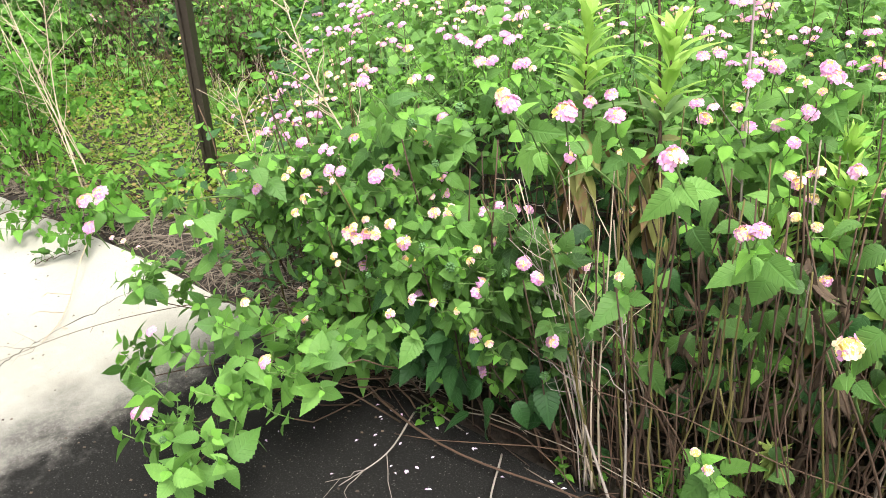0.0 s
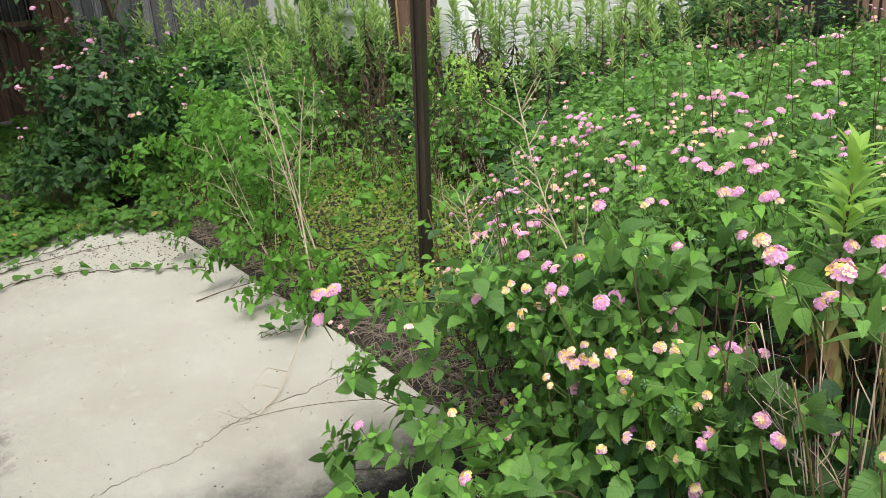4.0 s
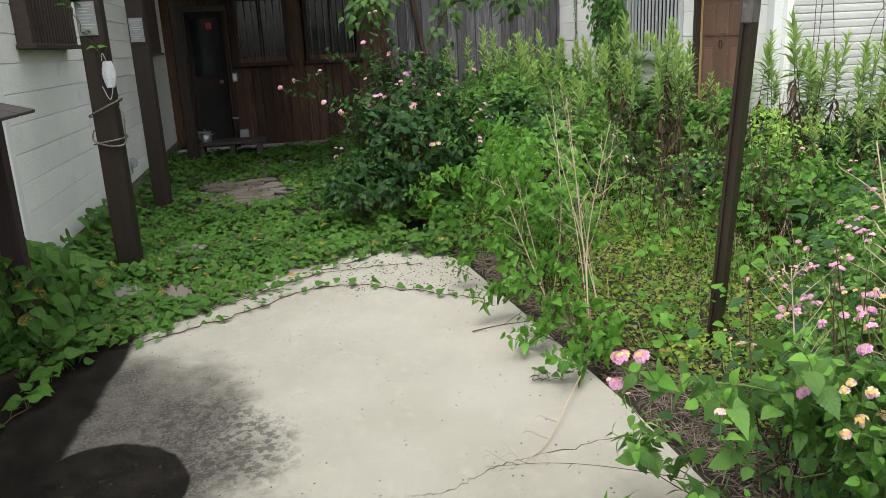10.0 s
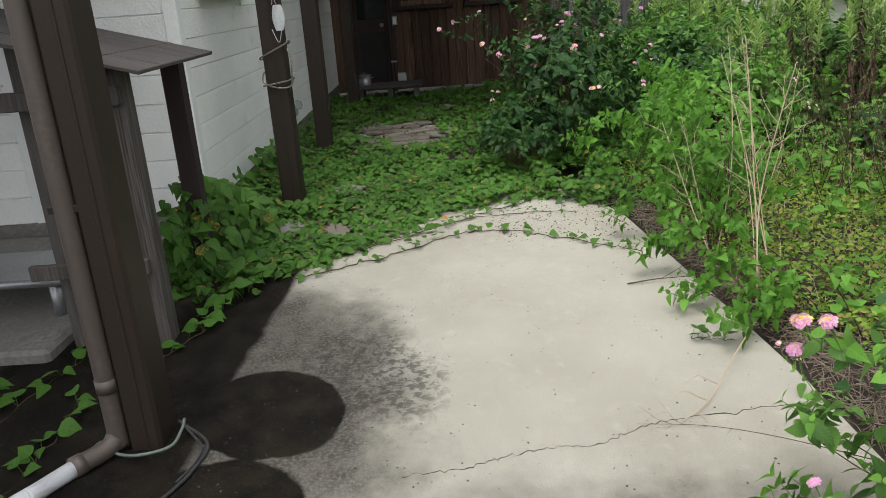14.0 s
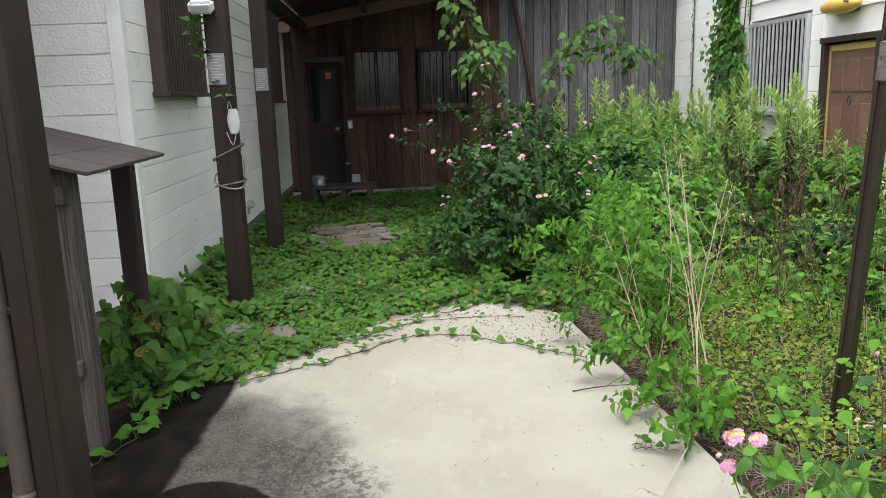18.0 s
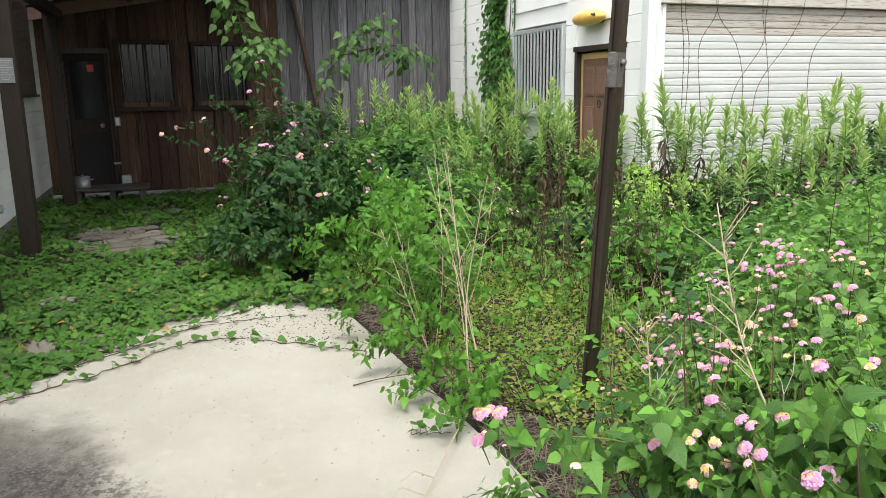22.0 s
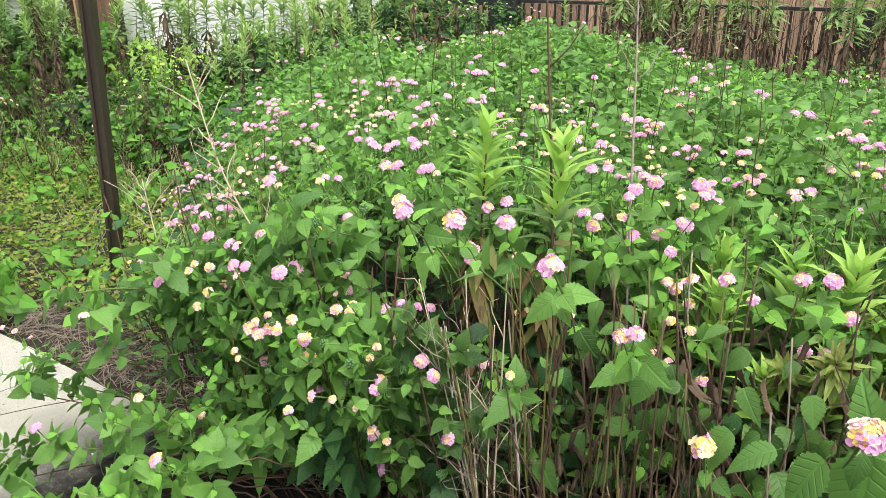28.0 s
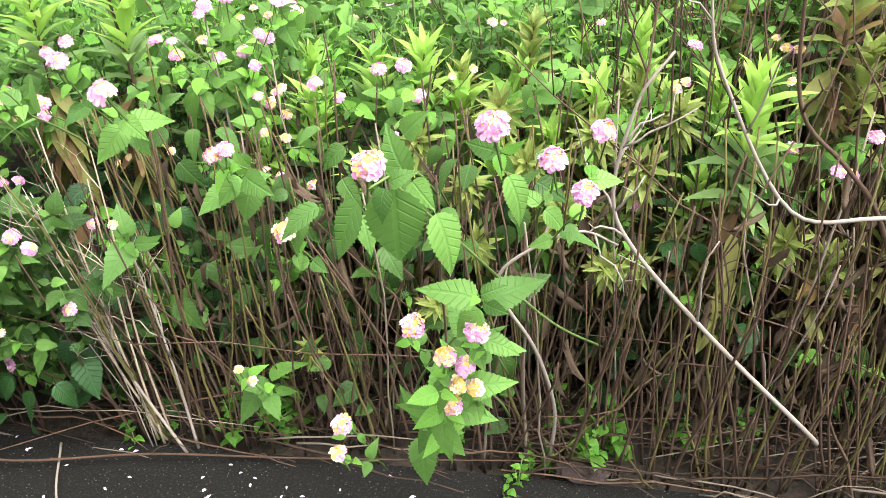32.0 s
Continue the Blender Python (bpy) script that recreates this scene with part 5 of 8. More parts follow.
def berry_mesh(seed):
    rng = np.random.default_rng(seed)
    s_ = Soup()
    bm_ = bmesh.new()
    bmesh.ops.create_icosphere(bm_, subdivisions=1, radius=1.0)
    bv = np.array([v.co[:] for v in bm_.verts])
    bf = np.array([[v.index for v in f_.verts] for f_ in bm_.faces])
    bm_.free()
    for q in range(22):
        z = 1 - 2 * (q + 0.5) / 22
        az = q * 2.4
        d_ = np.array([math.sqrt(1 - z * z) * math.cos(az), math.sqrt(1 - z * z) * math.sin(az), z])
        s_.add(bv * 0.0029 * rng.uniform(0.85, 1.15) + d_ * 0.0085, bf)
    s_.add(*tube([(0, 0, -0.05), (0, 0, 0)], 0.0012, 0.0015, 4))
    return s_.mesh("green_berry_head", M_BERRY)


BERRIES = [berry_mesh(1), berry_mesh(2)]


def tilt_to(p, d_, spin, scale=1.0):
    q = Vector(d_).to_track_quat("Z", "Y").to_matrix().to_4x4()
    return Matrix.Translation(p) @ q @ Matrix.Rotation(spin, 4, "Z") @ Matrix.Scale(scale, 4)


def add_flowers(rng, parent, tips, D, share, big=1.0, cream=0.35, berries=0.0, lift=0.0, pairs_of_heads=1):
    for p, d_ in zip(tips, D):
        r_ = rng.random()
        if lift and r_ < share:
            top_z = canopy(p[0], p[1]) + lift
            if p[2] < top_z - 0.13:
                continue
            p = np.array([p[0], p[1], max(p[2], top_z - rng.uniform(0.02, 0.12))])
        up = unit(unit(d_) + np.array([0, 0, 0.7]) + rng.normal(0, 0.25, 3))
        if r_ < share:
            me = HEADS_CREAM[rng.integers(3)] if rng.random() < cream else HEADS_PINK[rng.integers(4)]
            under("flower_head", me, parent, m=tilt_to(p + up * 0.05, up, rng.uniform(0, 6.28), big * rng.uniform(0.85, 1.2)))
            for _ in range(int(rng.choice((0, 1, 2), p=(0.45, 0.35, 0.2)) * pairs_of_heads)):
                off = unit(rng.normal(0, 1, 3) * [1, 1, 0.25]) * rng.uniform(0.035, 0.06) * big
                under("flower_head", me, parent, m=tilt_to(p + up * 0.045 + off, up, rng.uniform(0, 6.28), big * rng.uniform(0.75, 1.1)))
        elif r_ < share + berries:
            under("green_berry_head", BERRIES[rng.integers(2)], parent, m=tilt_to(p + up * 0.03, up, rng.uniform(0, 6.28), big * rng.uniform(0.8, 1.2)))


# ---- lantana field ----
def canopy(x, y):
    """Height of the lantana mass over the ground."""
    h = 0.93 - 0.06 * max(0, y - 1.6)
    h = max(h, 0.52)
    h += 0.13 * noise.noise((x * 1.1, y * 1.1, 2.0)) + 0.12 * noise.noise((x * 2.9, y * 2.9, 5.0)) + 0.05 * noise.noise((x * 6.5, y * 6.5, 7.0))
    if y > 3.4:
        h += min(1.0, (y - 3.4) / 2) * (0.05 + 0.30 * noise.noise((x * 0.55, y * 0.55, 9.0)))
    left = x - field_left(y)
    h *= float(np.interp(left, [0, 0.25, 0.55, 0.85, 1.15, 1.55], [0.2, 0.42, 0.62, 0.78, 0.9, 1.0])) if left > 0 else 0.0
    if x > -1.25 and y < 1.62:
        h *= 0.62
    if y < 1.55:
        h *= 0.55 + 0.45 * (y - 1.15) / 0.4
    return h


def field_left(y):
    if y < 1.75:
        return -2.75
    return max(-2.75 - 1.15 * (y - 1.75), -5.5 - 0.12 * (y - 4))


def lantana(name, label, seed, B, D, Ls, leaf, pairs, shape, share, stems_on=True, mats=(M_LANTANA, M_LANTANA_YOUNG), base=None, n_base=10, big=1.0, berries=0.05, cream=0.35, r=0.0022, group="lantana bushes", lift=0.0):
    rng = np.random.default_rng(seed)
    root = thing(name, label, "shrub", group)
    old, young, st, bark = Soup(), Soup(), Soup(), Soup()
    tips = shoots(rng, B, D, Ls, leaf, pairs, old, young, shape, st if stems_on else None, r=r, tip_young=0.35 if stems_on else 0.40)
    under("foliage", old.mesh("foliage", mats[0]), root, kind="stuff")
    under("young_foliage", young.mesh("young_foliage", mats[1]), root, "bright young leaves", kind="stuff")
    if base is not None and len(B):
        for q in rng.choice(len(B), min(n_base, len(B)), replace=False):
            g = np.array([base[0], base[1], -0.05]) + np.append(rng.normal(0, 0.12, 2), 0)
            bark.add(*tube(curve_pts(g, B[q], rng.uniform(0.02, 0.12), 7, 0.02, rng), 0.0030, 0.0016, 5))
    under("stem_tangle", bark.mesh("stem_tangle", M_STEM), root, kind="stuff")
    if stems_on:
        under("shoot_tangle", st.mesh("shoot_tangle", M_GREENSTEM), root, "thin green shoot stems", kind="stuff")
    add_flowers(rng, root, tips, D, share, big, cream, berries, lift)
    return root


rngF = np.random.default_rng(21)
near_pts, far_pts = [], []
while len(near_pts) < 1400:
    x, y = rngF.uniform(-3.9, 1.6), rngF.uniform(1.18, 2.7)
    h = canopy(x, y)
    if h > 0.05 and not (x > -0.55 and y < 1.55) and not (x > -1.35 and y < 1.42) and not (-3.2 < x < -1.55 and y < 1.62 - 0.14 * (x + 1.55) and rngF.random() < 0.93) and rngF.random() < (1.0 if x < -0.5 or y > 1.85 else 0.5):
        near_pts.append((x, y, h - rngF.exponential(0.09)))
while len(far_pts) < 5000:
    x, y = rngF.uniform(-6.6, 4.2), rngF.uniform(2.7, 8.6)
    h = canopy(x, y)
    if x > -3.3 and y > 6.5 and rngF.random() < 0.85:
        continue
    if h > 0.1:
        far_pts.append((x, y, h - rngF.exponential(0.06)))
near_pts, far_pts = np.array(near_pts), np.array(far_pts)


def upward(rng, P, lean_out=0.35):
    e = 0.12
    g = np.array([[canopy(x - e, y) - canopy(x + e, y), canopy(x, y - e) - canopy(x, y + e), 2 * e] for x, y, _ in P])
    g = np.clip(g, -0.5, 0.5)
    g[:, 2] = 0.24
    return unit(unit(g) * np.array([lean_out * 2, lean_out * 2, 1]) + rng.normal(0, 0.32, (len(P), 3)) * [1, 1, 0.5])


centres = [(-2.55, 1.75), (-1.75, 1.65), (-1.0, 1.7), (-0.3, 1.9), (0.5, 2.1), (1.2, 2.2), (-2.1, 2.4), (-1.2, 2.4), (-3.2, 2.35)]
pick = np.argmin(((near_pts[:, None, :2] - np.array(centres)[None]) ** 2).sum(-1), 1)
for q, c in enumerate(centres):
    P = near_pts[pick == q]
    if len(P):
        lantana("lantana_bush", "green lantana bush with pink and cream flower heads", 100 + q, P - [0, 0, 0.2], upward(rngF, P), rngF.uniform(0.15, 0.28, len(P)), 0.061, 5, LF_NEAR, 0.40, base=c, n_base=16, lift=0.03, big=0.85, berries=0.04)
centres = [(x, y) for y in (3.3, 4.4, 5.5, 6.7, 7.9) for x in (-5.6, -4.4, -3.2, -2.0, -0.8, 0.4, 1.6, 2.9)]
pick = np.argmin(((far_pts[:, None, :2] - np.array(centres)[None]) ** 2).sum(-1), 1)
for q, c in enumerate(centres):
    P = far_pts[pick == q]
    if len(P) > 3:
        lantana("lantana_bush", "green lantana bush in the overgrown field, dotted with flowers", 200 + q, P - [0, 0, 0.16], upward(rngF, P), rngF.uniform(0.14, 0.24, len(P)), 0.068, 4, LF_MID, 0.075, stems_on=False, base=c, n_base=8, big=1.1, berries=0.0, cream=0.45, lift=0.04)

# the front of the mass, leaning over the slab's edge
P, D = [], []
for _ in range(430):
    x = rngF.uniform(-1.75, -0.80)
    z = rngF.uniform(0.06, 0.92) * float(np.interp(x + 2.75, [0.25, 0.55, 0.85, 1.15, 1.55], [0.22, 0.42, 0.62, 0.8, 0.9])) * (0.75 if x > -1.15 else 1.0)
    y = 1.28 + 0.10 * rngF.random() - 0.16 * math.sin(min(1, z / 0.8) * 3.0) - (0.10 if z > 0.45 else 0) + 0.16 * max(0, (-x - 1.9))
    P.append((x, y + 0.16, z)), D.append((rngF.normal(0, 0.45), -0.75 + rngF.normal(0, 0.25), 0.45 + rngF.normal(0, 0.3)))
P, D = np.array(P), np.array(D)
for q, (a, b) in enumerate(((-1.8, -1.35), (-1.35, -0.95), (-0.95, -0.5))):
    sel = (P[:, 0] >= a) & (P[:, 0] < b)
    # the last front bush gets the dimmed leaf colour in place of shade
    lantana("lantana_bush", "lantana bush spilling over the edge of the concrete", 300 + q, P[sel], D[sel], rngF.uniform(0.10, 0.18, sel.sum()), 0.070, 4, LF_NEAR, 0.07, base=((a + b) / 2, 1.45), n_base=20, berries=0.05, mats=(M_LANTANA_DIM, M_LANTANA) if q == 2 else (M_LANTANA, M_LANTANA_YOUNG))

# the long low branch lying out over the slab
rngB = np.random.default_rng(8)
P, D = [], []
for line_ in ([(-1.45, 1.30, 0.10), (-1.70, 1.05, 0.24), (-1.98, 0.92, 0.28), (-2.20, 0.85, 0.24)], [(-1.45, 1.25, 0.10), (-1.58, 1.0, 0.24), (-1.78, 0.78, 0.22), (-1.92, 0.66, 0.15)], [(-1.4, 1.28, 0.1), (-1.40, 1.0, 0.24), (-1.42, 0.76, 0.22), (-1.42, 0.58, 0.13)], [(-1.5, 1.30, 0.1), (-1.50, 0.95, 0.28), (-1.56, 0.72, 0.2), (-1.58, 0.60, 0.12)], [(-1.40, 1.3, 0.1), (-1.36, 1.05, 0.24), (-1.34, 0.86, 0.2)]):
    cp = chain_pts(line_, 6)
    for a in range(2, len(cp)):
        for _ in range(1):
            P.append(cp[a] + rngB.normal(0, 0.03, 3))
            D.append(unit(cp[min(a + 1, len(cp) - 1)] - cp[a - 1]) * 0.5 + [rngB.normal(0, 0.5), rngB.normal(0, 0.5), 0.7])
P, D = np.array(P), np.array(D)
lantana("lantana_branch", "leafy lantana branch sprawling over the concrete", 77, P, D, rngB.uniform(0.07, 0.14, len(P)), 0.076, 4, LF_NEAR, 0.05, base=(-1.45, 1.32), n_base=26, berries=0.05, group="")

# higher branch with pink heads hanging over the slab
P = np.column_stack([rngB.uniform(-2.0, -1.5, 36), np.zeros(36), rngB.uniform(0.42, 0.62, 36)])
P[:, 1] = np.where(rngB.random(36) < 0.72, rngB.uniform(1.12, 1.5, 36), rngB.uniform(0.85, 1.1, 36))
P[:, 2] += np.where(P[:, 1] < 1.1, 0.06, 0.0)
D = np.array([(0.0, -0.6, 0.55)] * len(P)) + rngB.normal(0, 0.4, P.shape)
high_branch = lantana("lantana_branch", "lantana branch with pink flower heads arching over the concrete", 78, P, D, np.full(len(P), 0.13), 0.078, 4, LF_NEAR, 0.05, base=(-2.2, 1.5), n_base=20, berries=0.08, group="")
for p, k, sc in (((-1.815, 0.67, 0.738), 2, 1.2), ((-1.86, 0.68, 0.722), 0, 1.0), ((-1.71, 0.67, 0.785), 1, 1.1), ((-1.835, 0.67, 0.66), 3, 1.15), ((-2.07, 0.80, 0.625), 1, 0.9)):
    under("flower_head", HEADS_PINK[k], high_branch, m=tilt_to(p, (0.1, -0.4, 0.9), k, sc))

twig_ = chain_pts([(-1.85, 1.35, 0.42), (-1.76, 1.05, 0.62), (-1.76, 0.82, 0.68), (-1.79, 0.70, 0.68)], 6)
tube_part("arching_stem", twig_, 0.0032, 0.0018, M_GREENSTEM, high_branch, sides=6)
spray, spray2 = Soup(), Soup()
for q in (5, 8, 11, 14, 17):
    shoots(rngB, twig_[q][None], np.array([[0.15, -0.5, 0.35]]) + rngB.normal(0, 0.15, (1, 3)), np.array([0.06]), 0.095, 2, spray, spray2, LF_HERO)
for p in ((-1.815, 0.67, 0.738), (-1.86, 0.68, 0.722), (-1.71, 0.67, 0.785), (-1.835, 0.67, 0.66)):
    spray2.add(*tube(curve_pts(twig_[-1], np.array(p) - [0, 0, 0.02], 0.01, 5), 0.0018, 0.0012, 5))
under("spray_leaves", spray.mesh("spray_leaves", M_LANTANA), high_branch, kind="stuff")
under("young_spray_leaves", spray2.mesh("young_spray_leaves", M_LANTANA_YOUNG), high_branch, "bright young leaves", kind="stuff")

# flower heads that stand out near the path, each on its own stalk
heads = thing("lantana_bush", "lantana shoots with large pink and yellow flower heads", "shrub", "lantana bushes")
old, young, st = Soup(), Soup(), Soup()
SPOTS = [
    (-1.337, 1.20, 0.963, 0, 1.1), (-0.833, 1.09, 1.029, 8, 1.35), (-1.031, 1.227, 0.584, 6, 1.1), (-0.416, 1.249, 0.787, 2, 1.15), (-0.663, 1.038, 1.036, 2, 1.3), (-0.472, 1.051, 0.987, 1, 1.4), (0.035, 0.597, 1.117, 2, 1.05), (-0.143, 0.827, 0.896, 5, 1.45), (0.026, 0.849, 0.732, 2, 1.2), (-0.745, 0.995, 1.05, 0, 1.2), (-0.458, 1.239, 0.249, 6, 1.0), (-0.42, 1.22, 0.235, 5, 1.0), (-0.649, 1.224, 0.634, 8, 1.0), (-1.211, 1.083, 0.41, 5, 1.1), (-1.12, 1.15, 0.44, 5, 1.0),
]
SPOTS += [
    (-1.068, 1.183, 0.419, 6, 1.1), (-1.00, 1.16, 0.39, 5, 1.1), (-1.02, 1.19, 0.35, 0, 1.1), (-0.97, 1.18, 0.36, 6, 1.0), (-1.06, 1.22, 0.52, 7, 1.1), (-1.05, 1.22, 0.55, 6, 1.0), (-0.717, 1.305, 0.944, 0, 1.3), (-0.39, 1.25, 0.80, 0, 1.1), (0.14, 0.66, 1.13, 3, 1.1), (0.20, 0.80, 1.03, 3, 1.1), (0.24, 0.80, 0.99, 0, 1.1), (0.27, 0.86, 1.04, 1, 1.0), (0.12, 0.85, 0.73, 1, 1.2), (0.07, 0.87, 0.66, 6, 1.6), (0.10, 0.87, 0.645, 0, 1.1),
]
SPOTS += [(0.112, 0.9, 0.571, 6, 1.45), (0.085, 0.9, 0.575, 5, 1.4), (0.075, 0.9, 0.53, 2, 1.1), (-0.125, 0.92, 0.442, 2, 1.2), (-0.138, 0.92, 0.366, 5, 1.35)]
for q, p in enumerate(((-1.28, 1.41, 0.82), (-1.47, 1.5, 0.87), (-1.25, 1.54, 0.94), (-1.25, 1.59, 0.93), (-1.26, 1.79, 0.86), (-1.25, 1.74, 0.89), (-1.01, 1.6, 0.70), (-0.86, 1.6, 0.74), (-1.25, 1.36, 0.68), (-1.25, 1.36, 0.63), (-1.25, 1.31, 0.64), (-1.17, 1.42, 0.57), (-1.08, 1.37, 0.53))):
    SPOTS.append((*p, (0, 5, 2, 1, 6, 3)[q % 6], 1.1))
for q, p in enumerate(((-0.63, 1.81, 0.78), (-0.56, 1.81, 0.8), (-0.49, 1.8, 0.84), (-0.74, 1.8, 0.79), (-0.66, 1.8, 0.83), (-0.58, 1.8, 0.94), (-0.47, 1.81, 0.95), (-0.45, 1.81, 0.93), (-0.46, 1.7, 0.71), (-0.43, 1.7, 0.68), (-0.35, 1.71, 0.76), (-0.19, 1.71, 0.80), (-0.13, 1.71, 0.81), (-0.87, 1.81, 0.82))):
    SPOTS.append((*p, (1, 0, 3, 2, 5)[q % 5], 1.25))
rngH = np.random.default_rng(12)
for x, y, z, k, sc in SPOTS:
    x, y, z = np.array([x, y, z]) + 0.10 * unit(np.array([-0.05 - x, -y, 1.45 - z])) * (1 if y > 0.95 else 0.45 if y > 0.84 else 0)
    d_ = unit(np.array([rngH.normal(0, 0.2), -0.45, 0.9]))
    me = (HEADS_PINK + HEADS_CREAM + [HEADS_CREAM[1], HEADS_CREAM[2]])[k]
    under("flower_head", me, heads, m=tilt_to((x, y, z), d_, rngH.uniform(0, 6), 0.88 * sc))
    tip = np.array([x, y, z]) - d_ * 0.035
    root_ = np.array([x + rngH.normal(0, 0.04), max(y + 0.16, 0.95), max(z - 0.22, 0.03)])
    cp = curve_pts(root_, tip, 0.02, 6, 0.008, rngH)
    st.add(*tube(cp, 0.0022, 0.0014, 5))
    shoots(rngH, cp[2:3], tip[None] - cp[2:3], np.array([np.linalg.norm(tip - cp[2]) * 0.9]), 0.075 if y > 0.93 else 0.05, 3 if y > 0.93 else 2, old, young, LF_NEAR)
# the stalk that hangs near the lens, with one broad leaf
st.add(*tube(chain_pts([(0.35, 1.35, 0.30), (0.22, 1.05, 0.60), (0.09, 0.82, 0.90), (0.03, 0.70, 1.05)], 6), 0.0026, 0.0018, 6))
st.add(*tube(chain_pts([(-0.05, 1.15, 0.28), (0.0, 1.0, 0.5), (0.08, 0.88, 0.70)], 6), 0.003, 0.002, 6))
put_leaves(old, LF_HERO, np.array([(0.09, 0.68, 1.06), (0.06, 0.66, 1.05), (0.02, 0.66, 1.04), (0.13, 0.68, 1.03), (0.09, 0.74, 1.08), (-0.06, 0.84, 0.93), (0.02, 0.8, 0.95), (0.2, 0.75, 1.04)]) - [0.052, 0, 0], np.array([(0.02, -0.10, -1), (-0.5, -0.3, -0.9), (-0.6, -0.4, -0.2), (0.5, -0.4, -0.8), (0.3, -0.3, 0.5), (-0.4, -0.4, -0.5), (0.3, -0.5, -0.4), (0.5, -0.3, -0.7)]), np.array([(0.1, -1, 0.3), (-0.5, -0.6, 0.6), (-0.3, -0.5, 0.9), (0.5, -0.6, 0.5), (0.2, -0.7, 0.7), (-0.4, -0.8, 0.6), (0.3, -0.5, 0.8), (0.5, -0.7, 0.5)]), np.array([0.105, 0.075, 0.055, 0.075, 0.045, 0.065, 0.055, 0.065]))
P = np.array([(0.02, 1.0, 0.40), (0.05, 0.95, 0.48), (0.08, 0.9, 0.58), (0.09, 0.88, 0.66), (0.12, 0.84, 0.78), (-0.02, 1.02, 0.33)])
shoots(rngH, P, np.array([(0.1, -0.5, 0.6)] * 6) + rngH.normal(0, 0.3, (6, 3)), np.full(6, 0.1), 0.085, 3, old, young, LF_HERO)
under("foliage", old.mesh("foliage", M_LANTANA), heads, kind="stuff")
under("young_foliage", young.mesh("young_foliage", M_LANTANA_YOUNG), heads, "bright young leaves", kind="stuff")
under("stem_tangle", st.mesh("stem_tangle", M_GREENSTEM), heads, kind="stuff")


# ---- separate round bushes ----
def round_bush(centre, radius, height, n_, seed, label, leaf=0.07, share=0.08, mats=(M_LANTANA_DARK, M_LANTANA), shape=LF_MID, pairs=4, big=1.15, cream=0.1, name="lantana_bush", group="lantana bushes", squash=1.0, uneven=0.35):
    rng = np.random.default_rng(seed)
    az, th = rng.uniform(0, 6.28, n_), np.arccos(rng.uniform(-0.15, 1, n_))
    dirs = np.stack([np.sin(th) * np.cos(az), np.sin(th) * np.sin(az) * squash, np.cos(th)], 1)
    lump = np.array([1 + uneven * noise.noise((d_[0] * 2 + seed, d_[1] * 2, d_[2] * 2)) for d_ in dirs])
    rad = rng.uniform(0.55, 1.0, n_) ** 0.5 * lump
    P = np.array([centre[0], centre[1], height * 0.42]) + dirs * rad[:, None] * np.array([radius, radius, height * 0.56])
    P[:, 2] = np.maximum(P[:, 2], 0.05)
    D = unit(dirs + np.array([0, 0, 0.4]) + rng.normal(0, 0.35, dirs.shape))
    return lantana(name, label, seed + 1, P - D * 0.12, D, rng.uniform(0.12, 0.24, n_), leaf, pairs, shape, share, stems_on=False, mats=mats, base=centre, n_base=min(40, n_), big=big, cream=cream, berries=0.0, group=group)


round_bush((-7.0, 1.02), 0.66, 1.30, 400, 501, "dark green lantana bush dotted with pink flower heads", share=0.055, big=1.25, cream=0.0, leaf=0.078, mats=(M_LANTANA_DARK, M_LANTANA_DIM), uneven=0.85)
rngK = np.random.default_rng(58)
P, D = [], []
for tip_ in ((-7.05, 0.22, 1.28), (-7.2, 0.10, 1.12), (-6.95, 0.42, 1.45), (-6.8, 0.72, 1.52), (-6.7, 1.30, 1.42), (-6.75, 1.62, 1.22), (-6.65, 0.38, 1.0), (-7.2, 0.9, 1.6)):
    cp = curve_pts((-7.0, 0.95, 0.55), tip_, 0.12, 9, 0.02, rngK)
    for q in range(2, 9):
        P.append(cp[q])
        D.append(cp[min(q + 1, 8)] - cp[q - 1] + rngK.normal(0, 0.05, 3))
lantana("lantana_bush", "dark lantana branches arching out with pink flower heads at their tips", 504, np.array(P), np.array(D), rngK.uniform(0.08, 0.15, len(P)), 0.072, 3, LF_MID, 0.30, stems_on=False, mats=(M_LANTANA_DARK, M_LANTANA_DIM), base=(-7.0, 1.0), n_base=30, big=1.15, cream=0.05, berries=0.0)
round_bush((-6.75, 0.62), 0.50, 0.60, 170, 503, "low dark skirt of a lantana bush spreading over the creepers", share=0.05, cream=0.0, leaf=0.075, mats=(M_LANTANA_DARK, M_LANTANA_DIM))
round_bush((-6.1, 7.75), 0.95, 1.35, 420, 505, "tall lantana bush growing against the shutter corner", leaf=0.08, share=0.05)
round_bush((-5.1, 8.1), 0.7, 1.0, 200, 507, "lantana bush in front of the black fence", leaf=0.08, share=0.05)
